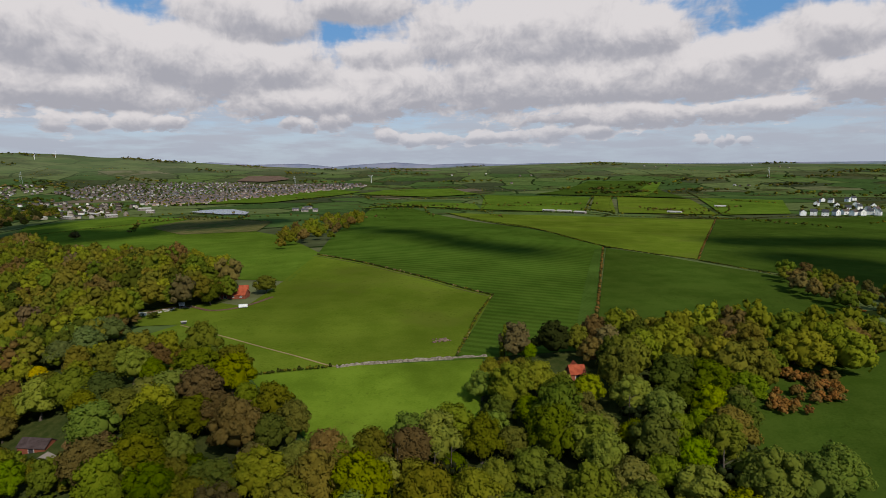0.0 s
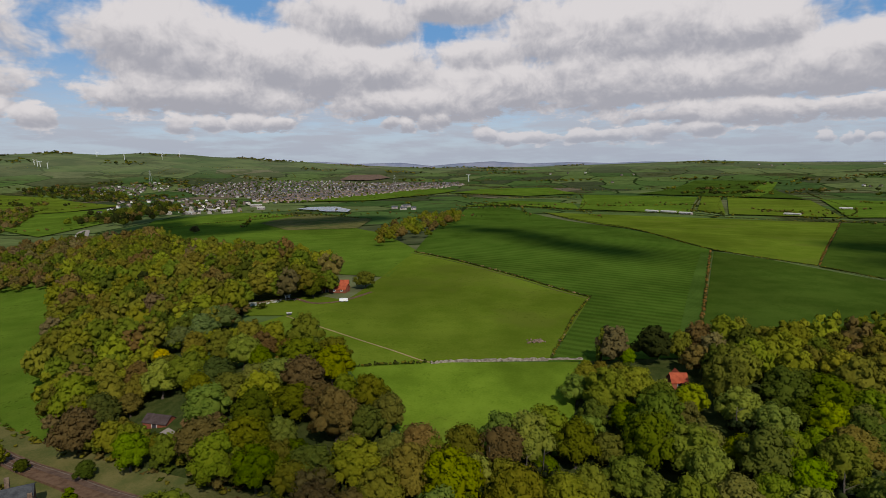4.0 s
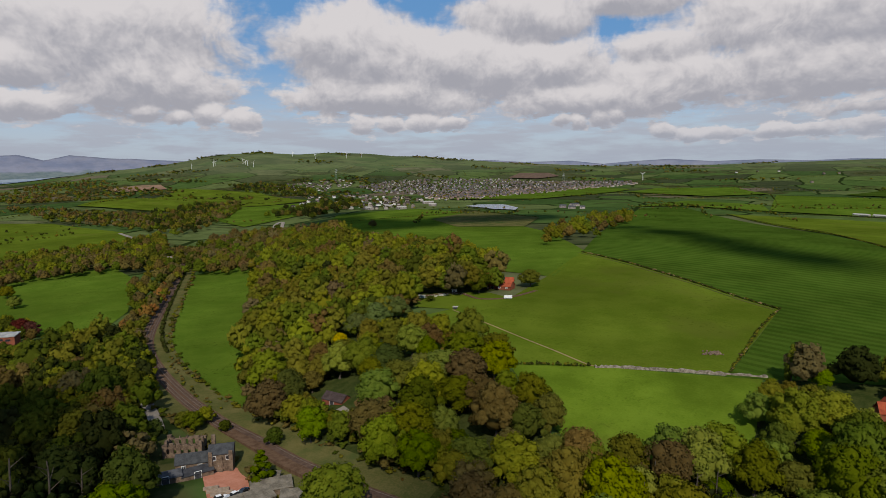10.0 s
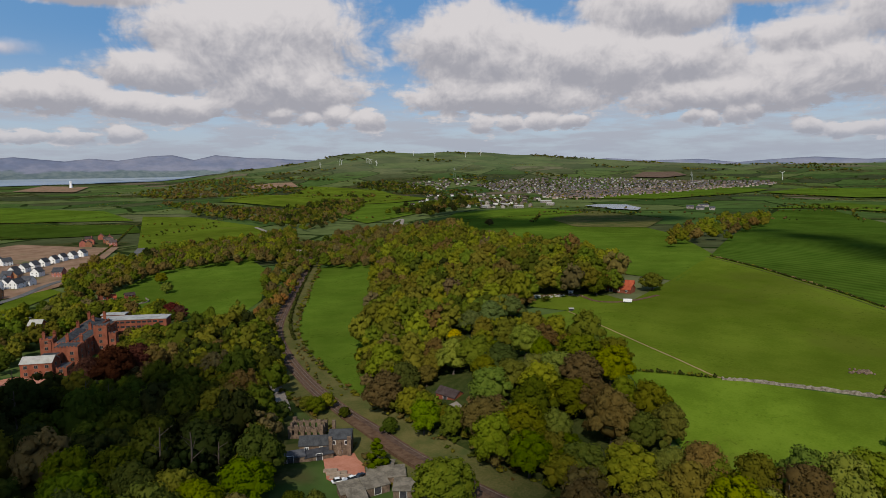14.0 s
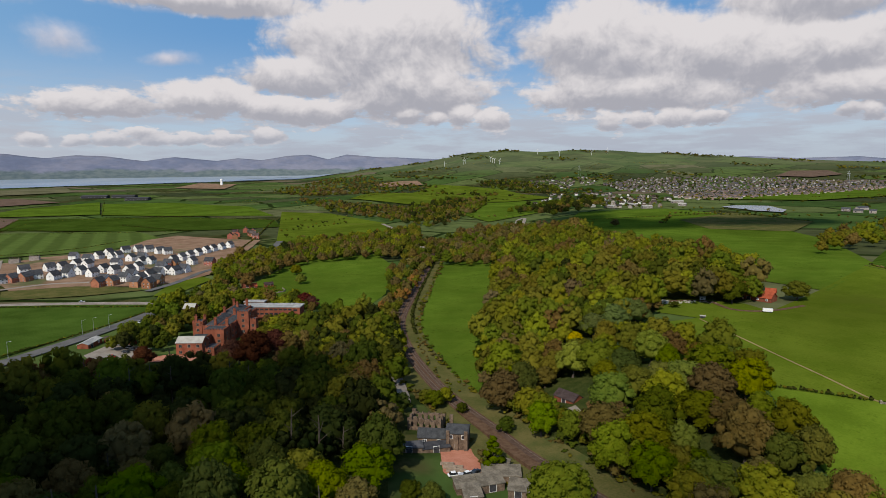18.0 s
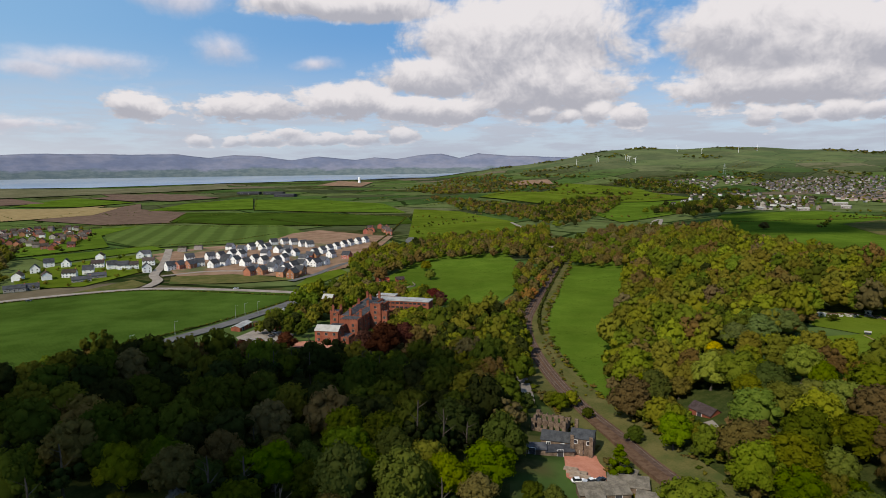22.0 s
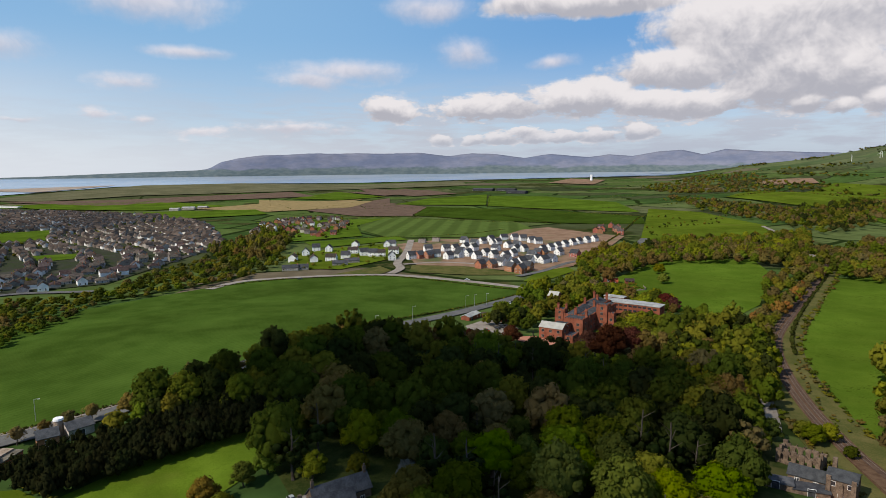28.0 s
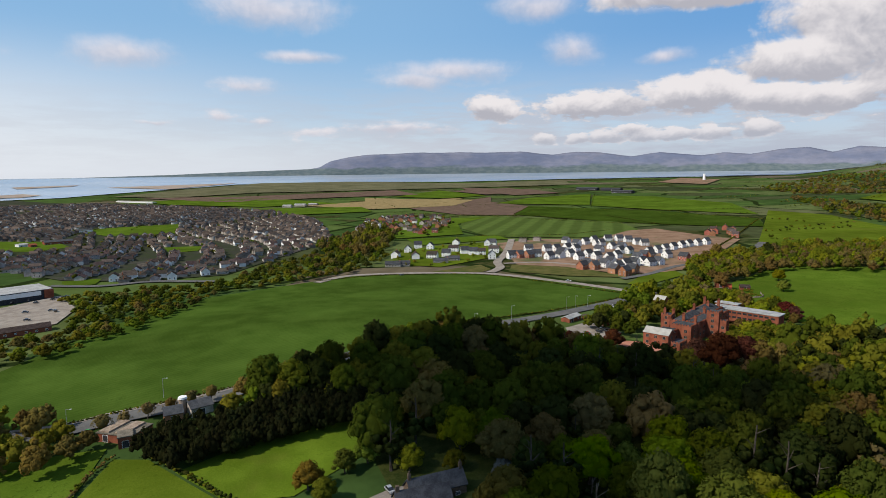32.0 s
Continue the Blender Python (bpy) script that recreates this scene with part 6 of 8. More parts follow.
for x, y in [(-681, 93), (-680, 103), (-598, 144), (-597, 155), (-563, 175), (-669, 229), (-668, 235), (-649, 265), (-575, 186), (-576, 169)]:
    put(BRICKH[int(rng.integers(2))], x, y, 38 + rng.choice((0, 90)) + rng.uniform(-8, 8))
for x, y in [(-736, 111), (-734, 133), (-688, 113), (-681, 84), (-829, 233), (-828, 248), (-814, 256), (-788, 260), (-776, 265)]:
    put(WHITE[1], x, y, 100 + rng.uniform(-8, 8))
for x, y in [(-698, -47), (-740, -35), (-782, -24), (-769, -8), (-686, -24), (-689, -5), (-701, 11), (-745, 21), (-723, 33), (-713, 43), (-712, 51), (-796, 66), (-796, 73), (-735, 69), (-683, 62), (-812, 26)]:
    put(PALEH[0] if rng.uniform() < 0.62 else WHITE[int(rng.integers(3))], x, y, 85 + rng.choice((0, 90)) + rng.uniform(-10, 10))
for x, y in [(-634, -46), (-637, -36), (-654, 4), (-670, 17)]:
    put(PALEH[1], x, y, 92)
# Roofless shells and stacks on the site
for x, y in [(-848, 250), (-839, 263), (-812, 270), (-839, 138), (-828, 117)]:
    shell = tagged(new("unfinished_house"), "unfinished house walls with bare timber roof trusses", "building", "unfinished houses")
    shell.matrix_world = pose(x, y, ground(x, y) + 0.8, 0, 0, 70)
    bm = bmesh.new()
    box(bm, -5, 5, -4, -3.7, 0, 4.6)
    box(bm, -5, 5, 3.7, 4, 0, 4.6)
    box(bm, -5, -4.7, -3.7, 3.7, 0, 4.6)
    box(bm, 4.7, 5, -3.7, 3.7, 0, 4.6)
    part("wall", bm, M_PEBBLE, shell)
    for k in range(7):
        bm = bmesh.new()
        prism(bm, -4.6 + 1.5 * k, -4.5 + 1.5 * k, -4, 4, 4.62, 2.8, "x", 0.0, 0.25)
        part("roof_truss", bm, M_WOODEN, shell)

# Brick village beyond
BROWN = [house("village_house", "brick village house with brown tiled roof", "house", 9.5, 8, 5.0, 3.2, M_BRICK2, M_TILE, "x", 2, 2, 0, 1, kind_group="village houses"),
         house("village_house", "cream village house with brown tiled roof", "house", 9.0, 8, 5.0, 3.2, M_PEBBLE, M_TILE, "y", 2, 2, 0, 1, kind_group="village houses"),
         house("village_house", "white village house with brown roof", "house", 8.5, 8, 5.0, 3.2, M_WHITE, M_TILE, "y", 2, 2, 0, 0, kind_group="village houses")]
for x, y in inside([(-1013, -131), (-1215, -137), (-1293, -86), (-1278, 9), (-1140, 29), (-995, 16), (-915, -28), (-988, -75), (-957, -108)], 66, 13.5, rng):
    put(BROWN[int(rng.choice(3, p=(0.55, 0.3, 0.15)))], x, y, 80 + rng.choice((0, 90)) + rng.uniform(-15, 15))
for x, y in inside([(-926, 415), (-978, 451), (-984, 484), (-930, 470), (-867, 449), (-842, 406), (-897, 387)], 9, 15, rng):
    put(BROWN[0], x, y, 60 + rng.choice((0, 90)))
for x, y in [(-1009, -105), (-990, -92)]:
    silo = tagged(new("silo"), "tall cream-rendered tower beside brick houses", "tower", "towers")
    silo.matrix_world = pose(x, y, ground(x, y) + 0.8)
    bm = bmesh.new()
    bmesh.ops.create_cone(bm, cap_ends=True, segments=14, radius1=2.6, radius2=2.5, depth=13, matrix=pose(0, 0, 6.5))
    part("wall", bm, M_WHITE, silo)
    bm = bmesh.new()
    bmesh.ops.create_cone(bm, cap_ends=True, segments=14, radius1=2.8, radius2=1.0, depth=1.0, matrix=pose(0, 0, 13.5))
    part("cap", bm, M_LEAD, silo)

wood("village_trees", inside([(-995, -135), (-1243, -140), (-1325, -88), (-1307, 21), (-1116, 35), (-959, 20), (-885, -27), (-936, -71), (-924, -105)], 60, 13, rng), [("mid", 4), ("olive", 2), ("bronze", 2), ("dark", 2)], "dark trees among the brick village houses", wide=(2.5, 5), models=TINY)
wood("garden_trees", inside([(-732, -56), (-802, 5), (-833, 77), (-692, 69), (-622, 10), (-634, -43)], 45, 12, rng), [("mid", 3), ("olive", 3), ("green", 2)], "garden trees between older estate houses", wide=(1.4, 3.2), models=TINY)
# Suburb of bungalows: nearer houses singly, the rest joined
BUNGA = [house("bungalow", "grey pebble-dashed bungalow with brown tiled roof", "house", 11.5, 8.5, 2.7, 2.6, M_PEBBLE, M_TILE, "x", 3, 1, 0, 1, kind_group="suburb bungalows"),
         house("bungalow", "pebble-dashed bungalow with hipped brown roof", "house", 11.0, 9.0, 2.7, 2.8, M_PEBBLE, M_TILE, "x", 3, 1, 0, 1, style="hip", kind_group="suburb bungalows"),
         house("suburban_house", "two-storey grey house with brown tiled roof", "house", 9.0, 8.0, 5.0, 2.8, M_PEBBLE, M_TILE, "x", 2, 2, 0, 1, kind_group="suburb bungalows"),
         house("suburban_house", "white gabled house with brown tiled roof", "house", 8.0, 9.0, 4.2, 3.2, M_WHITE, M_TILE, "y", 2, 1, 0, 0, kind_group="suburb bungalows")]
suburb = [(-2001, -1876), (-2161, -1518), (-1951, -1160), (-1748, -754), (-1521, -407), (-1230, -240), (-891, -150), (-819, -161), (-688, -187), (-591, -205), (-561, -278), (-572, -352), (-639, -456), (-583, -577)]
greens = [([(-1076, -644), (-1188, -493), (-985, -419), (-954, -511)]), ([(-915, -699), (-899, -556), (-828, -491), (-774, -508), (-782, -599)]), ([(-816, -367), (-834, -306), (-765, -297), (-747, -328)])]


def within(p, pts):
    odd, j = False, len(pts) - 1
    for i in range(len(pts)):
        if (pts[i][1] > p[1]) != (pts[j][1] > p[1]) and p[0] < (pts[j][0] - pts[i][0]) * (p[1] - pts[i][1]) / (pts[j][1] - pts[i][1]) + pts[i][0]:
            odd = not odd
        j = i
    return odd


drape("garden_plots", suburb, M_PLOTS, 0.5, "streets and garden plots between suburb houses", "gardens", cell=30)
plots = []
for i in range(-80, 80):
    for j in range(-60, 60):
        u, v = i * 13.2, j * 34
        bend = 0.42 + 0.25 * math.sin(v * 0.004) + 0.2 * math.sin(u * 0.005 + 1)
        for s in (0, 1):
            vv = v + 15 * s + 10 * math.sin(u * 0.011 + j)
            x = -1000 + u * math.cos(bend) - vv * math.sin(bend) + rng.uniform(-1.5, 1.5)
            y = -350 + u * math.sin(bend) + vv * math.cos(bend) + rng.uniform(-1.5, 1.5)
            if within((x, y), suburb) and not any(within((x, y), g) for g in greens) and rng.uniform() < 0.93:
                plots.append((x, y, math.degrees(bend) + rng.choice((0, 0, 0, 90)) + rng.uniform(-5, 5)))
plots.sort(key=lambda p: math.hypot(p[0], p[1]))
for x, y, t in plots[:290]:
    put(BUNGA[int(rng.choice(4, p=(0.38, 0.28, 0.18, 0.16)))], x, y, t, 0.3)


def roof_mass(name, places, label, walls, roofs, size=(8, 12), high=(2.6, 5.0)):
    """Far houses joined: boxes with gable roofs, coloured house by house."""
    v, f, tint = [], [], []
    for x, y, t in places:
        w, h = rng.uniform(*size), rng.uniform(*high)
        d = min(w, rng.uniform(6, 9))
        c, s = math.cos(radians(t)), math.sin(radians(t))
        z0 = ground(x, y) + 0.3 + max(0, math.hypot(x, y) - 300) * 0.0008
        wc, rc = np.array(walls[rng.integers(len(walls))]) * rng.uniform(0.8, 1.15), np.array(roofs[rng.integers(len(roofs))]) * rng.uniform(0.75, 1.25)
        k = len(v)
        pts = [(-w / 2, -d / 2, -1), (w / 2, -d / 2, -1), (w / 2, d / 2, -1), (-w / 2, d / 2, -1), (-w / 2, -d / 2, h), (w / 2, -d / 2, h), (w / 2, d / 2, h), (-w / 2, d / 2, h), (-w / 2, 0, h + 2.6), (w / 2, 0, h + 2.6)]
        roof = [(-w / 2 - 0.3, -d / 2 - 0.4, h - 0.2), (w / 2 + 0.3, -d / 2 - 0.4, h - 0.2), (w / 2 + 0.3, 0, h + 2.75), (-w / 2 - 0.3, 0, h + 2.75), (w / 2 + 0.3, d / 2 + 0.4, h - 0.2), (-w / 2 - 0.3, d / 2 + 0.4, h - 0.2)]
        for p in pts + roof:
            v.append((x + p[0] * c - p[1] * s, y + p[0] * s + p[1] * c, z0 + p[2]))
        tint += [wc] * 10 + [rc] * 6
        f += [(k, k + 1, k + 5), (k, k + 5, k + 4), (k + 2, k + 3, k + 7), (k + 2, k + 7, k + 6), (k + 1, k + 2, k + 6), (k + 1, k + 6, k + 5), (k + 5, k + 6, k + 9), (k + 3, k, k + 4), (k + 3, k + 4, k + 7), (k + 7, k + 4, k + 8)]
        q = k + 10
        f += [(q, q + 1, q + 2), (q, q + 2, q + 3), (q + 3, q + 2, q + 4), (q + 3, q + 4, q + 5)]
    me = fast_mesh(name, np.array(v), np.array(f), M_HOUSES, np.array(tint))
    return tagged(new(name, me), label, "houses", kind="stuff")


M_HOUSES = surface("house_mix", (0.9, 0.9, 0.9), (1.0, 1.0, 1.0), 0.5, fine=3.0, bump=0.0, attr=True)
GREYS = [(0.055, 0.043, 0.038), (0.085, 0.066, 0.056), (0.048, 0.043, 0.042), (0.110, 0.084, 0.070)]
LIGHTS = [(0.40, 0.36, 0.32), (0.24, 0.20, 0.17), (0.17, 0.14, 0.12), (0.32, 0.28, 0.25), (0.66, 0.64, 0.61)]
roof_mass("suburb_houses", plots[290:], "far rows of grey-brown suburban houses", LIGHTS, GREYS)
wood("garden_trees", [(x + rng.uniform(-9, 9), y + rng.uniform(-9, 9)) for x, y, t in plots if rng.uniform() < 0.6], [("green", 2), ("mid", 3), ("olive", 2), ("hedge", 2)], "small garden trees and shrubs among houses", wide=(1.4, 3.8), models=BUSH)
retire(BUNGA + BROWN + BRICKH)

# Town below the hills
town = []
for x, y in inside([(-1423, 2252), (-1403, 2485), (-1170, 2727), (-950, 2838), (-793, 2782), (-401, 2928), (-341, 2756), (-563, 2477), (-661, 2036), (-639, 1608), (-723, 1602), (-968, 1909), (-1220, 2070)], 1150, 14, rng):
    town.append((x, y, 20 + rng.choice((0, 90)) + rng.uniform(-8, 8)))
roof_mass("town_houses", town, "distant slate-roofed town terraces", [(0.18, 0.14, 0.125), (0.36, 0.34, 0.32), (0.14, 0.11, 0.10)], [(0.075, 0.075, 0.085), (0.11, 0.105, 0.11), (0.14, 0.11, 0.10)], size=(5, 11), high=(2.5, 4))
front = [(x, y, 25 + rng.uniform(-6, 6)) for x, y in inside([(-812, 1600), (-911, 2122), (-770, 2372), (-509, 2671), (-349, 2815), (-345, 2695), (-533, 2345), (-586, 1922), (-593, 1535), (-658, 1458)], 480, 11, rng)]
roof_mass("town_houses", front, "sunlit cream terraces along the edge of town", [(0.44, 0.36, 0.29), (0.60, 0.56, 0.51), (0.34, 0.25, 0.20)], [(0.22, 0.15, 0.12), (0.15, 0.12, 0.11), (0.10, 0.09, 0.09)], size=(5, 10), high=(2.5, 4))
more = [(x, y, rng.uniform(0, 90)) for x, y in inside([(-972, 1219), (-1280, 1726), (-1409, 2124), (-1235, 1973), (-1025, 1738), (-820, 1334), (-814, 1178)], 40, 24, rng)] + [(x, y, rng.uniform(0, 90)) for x, y in inside([(-1787, 2136), (-1604, 2421), (-1456, 2282), (-1443, 1946), (-1644, 1997)], 70, 24, rng)]
more += [(x, y, 30) for x, y in [(49, 3397), (143, 3424), (236, 3410), (397, 3200), (456, 3208), (310, 2805), (1176, 3625), (1225, 3576), (1307, 3622), (1753, 3524), (1800, 3313), (1805, 3241), (1139, 2414), (1143, 2377), (1184, 2393)]]
edge_of_town = inside([(-733.6, 1128.3), (-878.9, 1417.7), (-952.6, 1652.8), (-843.1, 1615.0), (-664.4, 1373.7), (-563.2, 1258.7), (-595.2, 1142.3), (-629.6, 1067.9)], 46, 17, rng)
more += [(x, y, 20 + rng.choice((0, 90))) for x, y in edge_of_town]
wood("garden_trees", [(x + rng.uniform(-14, 14), y + rng.uniform(-14, 14)) for x, y in edge_of_town], [("mid", 3), ("olive", 3), ("dark", 2), ("bronze", 2)], "garden trees among houses at the edge of town", wide=(2.5, 5.5), models=TINY)
roof_mass("far_houses", more, "scattered far farmhouses and cottages", LIGHTS, GREYS)
wood("town_trees", [(x + rng.uniform(-12, 12), y + rng.uniform(-12, 12)) for x, y, t in town + front + more if rng.uniform() < 0.7], [("dark", 2), ("mid", 3), ("olive", 2)], "trees among the town houses", wide=(3, 6), models=BUSH)


# Sheds, barns and single houses
def barn(p, q, depth, h, rise, wall, roof, name="barn", label="", category="barn", group="", ridge="x", style="gable", doors=1):
    """A shed whose front wall runs from p to q, as seen from the drone."""
    ux, uy = q[0] - p[0], q[1] - p[1]
    w = math.hypot(ux, uy)
    ux, uy = ux / w, uy / w
    vx, vy = -uy, ux
    root = tagged(new(name), label, category, group)
    z = min(ground(*p), ground(*q))
    cx, cy = p[0] + ux * w / 2 + vx * depth / 2, p[1] + uy * w / 2 + vy * depth / 2
    root.matrix_world = pose(cx, cy, z + 0.2 + max(0, math.hypot(cx, cy) - 300) * 0.0009, 0, 0, math.degrees(math.atan2(uy, ux)))
    bm = bmesh.new()
    box(bm, -w / 2, w / 2, -depth / 2, depth / 2, -1.0, h)
    if style == "gable":
        prism(bm, -w / 2, w / 2, -depth / 2, depth / 2, h - 0.02, rise * 0.97, ridge)
    part("wall", bm, wall, root)
    bm = bmesh.new()
    if style == "gable":
        prism(bm, -w / 2, w / 2, -depth / 2, depth / 2, h + 0.1, rise, ridge, 0.35, 0.2)
    elif style == "mono":
        v = [bm.verts.new(c) for c in ((-w / 2 - 0.3, -depth / 2 - 0.3, h), (w / 2 + 0.3, -depth / 2 - 0.3, h), (w / 2 + 0.3, depth / 2 + 0.3, h + rise), (-w / 2 - 0.3, depth / 2 + 0.3, h + rise))]
        bm.faces.new(v)
        ext = bmesh.ops.extrude_face_region(bm, geom=bm.faces[:])
        for g in ext["geom"]:
            if isinstance(g, bmesh.types.BMVert):
                g.co.z += 0.2
        bmesh.ops.recalc_face_normals(bm, faces=bm.faces[:])
    else:
        box(bm, -w / 2 - 0.25, w / 2 + 0.25, -depth / 2 - 0.25, depth / 2 + 0.25, h + 0.01, h + 0.35)
    part("roof", bm, roof, root)
    n = max(1, int(w / 5)) if doors else 0
    for k in range(n):
        x = (k + 0.5) / n * w - w / 2
        if k == 0 and doors == 1:
            opening(root, x, 1.3, 2.2, 2.6, -depth / 2 - 0.01, 0, name="door")
        else:
            opening(root, x, min(h - 0.9, 1.7), 1.4, 1.2, -depth / 2 - 0.01, split=True)
    return root, w


# farm with the orange roof
barn(*[(-138.5, 374.5), (-123.5, 373.4)], 8, 2.2, 3.4, M_BRICK, M_REDTILE, "farmhouse", "farmhouse with bright orange tiled roof among trees", "house")
barn(*[(-130.2, 383.4), (-125.0, 384.6)], 6, 2.8, 3.0, M_BRICK2, M_REDTILE, "outbuilding", "small outbuilding with orange tiled roof", "barn")
for a, b in [[(-169.5, 334.0), (-166.2, 334.6)], [(-157.0, 356.1), (-154.2, 356.9)]]:
    barn(a, b, 2.2, 1.7, 0.3, M_WHITE, M_PALE, "caravan", "small white caravan beside the farm track", "caravan", "caravans", doors=2)
barn(*[(-137.6, 313.9), (-135.6, 315.0)], 1.6, 1.3, 0.3, M_DARKP, M_PALE, "field_trailer", "small dark trailer with pale top on pasture", "trailer", doors=0)


def rubble(spots, size, mat, label):
    """A low heap of broken pieces."""
    vs, fs, at = [], [], 0
    for x, y in spots:
        v = ICO1[0] * rng.uniform(*size) * rng.uniform(0.6, 1.3, (len(ICO1[0]), 1)) * (1, 1, 0.6) + np.array(rises(x, y, 0.45))
        vs.append(v)
        fs.append(ICO1[1] + at)
        at += len(v)
    return tagged(new("rubble_heap", fast_mesh("rubble_heap", np.concatenate(vs), np.concatenate(fs), mat)), label, "rubble", kind="stuff")


rubble([(x + rng.normal() * 1.6, y + rng.normal() * 2.0) for x, y in [(-164.5, 339.5), (-162.0, 342.0), (-160.0, 345.0), (-158.5, 349.0)] for k in range(9)], (0.3, 0.9), M_PALE, "pale builders' rubble and timber beside the farm track")
rubble([(x + rng.normal() * 1.4, y + rng.normal() * 1.6) for x, y in [(-153.0, 352.0), (-150.0, 354.0)] for k in range(9)], (0.3, 0.7), M_WOODEN, "heap of brown timber beside the farm")
# house in the pasture wood
barn(*[(48.6, 229.6), (54.4, 230.1)], 6, 2.6, 3.0, M_BRICK, M_REDTILE, "red_house", "brick house with orange-red roof in the wood", "house")
barn(*[(50.2, 233.3), (52.9, 233.6)], 4, 3.0, 2.4, M_BRICK, M_REDTILE, "red_annex", "gabled annex with orange-red roof", "house", ridge="y")
# cabin in the valley wood
barn(*[(-139.5, 189.9), (-129.8, 188.7)], 6, 2.6, 2.2, M_BRICK, M_TILE, "cabin", "low brick cabin with brown roof in the wood", "cabin")
wood("garden_shrubs", inside([(-147, 190), (-139, 181), (-127, 175), (-117, 178), (-118, 188), (-126, 179), (-137, 186)], 30, 3.6, rng), MIXED, "shrubs and small trees about the cabin", wide=(1.4, 2.4), models=MIDDLE)
drape("patio", [(-130.2, 185.1), (-128.2, 187.9), (-121.7, 183.5), (-123.8, 181.1)], M_GRAVEL, 0.4, "pale paved patio by the cabin", "patio", cell=4)
# sheds by the town
for a, d in [([(-710, 1143), (-646, 1097)], 14), ([(-694, 1195), (-623, 1149)], 16), ([(-613, 1117), (-582, 1146)], 20), ([(-741, 1309), (-718, 1324)], 14), ([(-645, 1299), (-598, 1332)], 18), ([(-592, 1221), (-557, 1228)], 12), ([(-879, 1286), (-835, 1255)], 12), ([(-765, 1162), (-737, 1152)], 10), ([(-1021, 1322), (-986, 1316)], 10)]:
    b = tuple(p + 0.45 * (q - p) for p, q in zip(a[0], a[1]))
    barn(a[0], b, d * 0.6, 3.4, 2.0, M_PEBBLE, M_PALE, "farm_shed", "pale-roofed farm shed near the town", "barn", "white sheds")
for a, d in [([(-305, 1240), (-292, 1242)], 12), ([(-280, 1208), (-266, 1211)], 14), ([(-289, 1282), (-278, 1304)], 10), ([(-258, 1213), (-248, 1215)], 10)]:
    barn(a[0], a[1], d * 0.7, 3.2, 2.4, M_PEBBLE, M_SLATE, "farm_building", "grey farm building with slate roof", "barn", "reservoir farm")
for a in [[(207, 1124), (229, 1106)], [(184, 1143), (202, 1125)], [(231, 1091), (247, 1074)], [(388, 1067), (406, 1050)], [(530, 1201), (550, 1197)]]:
    barn(a[0], a[1], 6, 2.2, 1.6, M_PEBBLE, M_PALE, "farm_shed", "low grey farm shed behind a hedge", "barn", "ridge sheds")
# white hamlet on the ridge
for x, y in [(577, 986), (593, 984), (603, 970), (626, 979), (646, 988), (651, 975), (663, 973), (683, 982), (687, 970), (706, 1073), (741, 1097), (719, 1042), (784, 1121), (743, 1162), (821, 1304), (881, 1342), (926, 1391), (738, 1217), (831, 1351), (797, 1188), (732, 1040)]:
    put(PALEH[0] if rng.uniform() < 0.35 else WHITE[int(rng.integers(3))], x, y, rng.uniform(0, 90), 0.8)
wood("garden_trees", [(x + rng.normal() * 25, y + rng.normal() * 16) for x, y in [(696, 1105), (742, 1129), (690, 1020), (745, 1066), (645, 1054)] for k in range(8)], [("mid", 3), ("dark", 2), ("olive", 2)], "garden trees around the white hamlet", wide=(2.5, 5), models=TINY)
retire(WHITE + PALEH)
# barns on the plain
for a in [[(-2554, 580), (-2497, 651)], [(-2486, 664), (-2433, 728)], [(-2287, 652), (-2237, 711)]]:
    barn(a[0], a[1], 30, 7, 3, M_DARKP, M_SLATE, "cattle_barn", "long dark cattle barn on the plain", "barn", "plain barns")
for a in [[(-2056, -1063), (-1948, -893)]]:
    barn(a[0], a[1], 14, 3, 1.5, M_WHITE, M_PALE, "greenhouse", "long white polytunnel in a far field", "polytunnel", doors=0)
for a in [[(-1742, -402), (-1737, -369)], [(-1761, -366), (-1757, -341)], [(-1697, -423), (-1693, -399)]]:
    barn(a[0], a[1], 14, 4, 2.5, M_PEBBLE, M_LEAD, "farm_shed", "grey farm shed on the plain", "barn", "plain sheds")

# brick house with garden plot behind the hall
barn(*[(-500, 231), (-497, 239)], 8, 4.6, 3.4, M_BRICK, M_REDTILE, "brick_house", "red-brick house with clay-tile roof and garden", "house", ridge="y")
barn(*[(-486, 231), (-484, 237)], 6, 2.8, 2.6, M_BRICK, M_REDTILE, "brick_annex", "brick annex with clay-tile roof", "house")
barn(*[(-486, 245), (-484, 252)], 5, 2.4, 2.0, M_BRICK, M_TILE, "garden_shed", "brown garden shed behind a wall", "shed")
wood("garden_shrubs", [(x + rng.normal() * 3, y + rng.normal() * 3) for x, y in [(-468, 232), (-466, 238), (-467, 245), (-481, 248)] for k in range(9)], [("green", 2), ("olive", 2), ("gorse", 1)], "shrubs in a walled garden", wide=(0.7, 1.5), models=TINY)

# ---- the hall: red-brick range with towers and chimneys ----
hall = tagged(new("country_hall"), "large red-brick Tudor-style hall with towers and chimneys", "country house")
HP, hu = HALL_FROM, HALL_WAY
hall.matrix_world = pose(HP[0], HP[1], ground(*HP) + 0.2, 0, 0, math.degrees(math.atan2(hu.y, hu.x)))


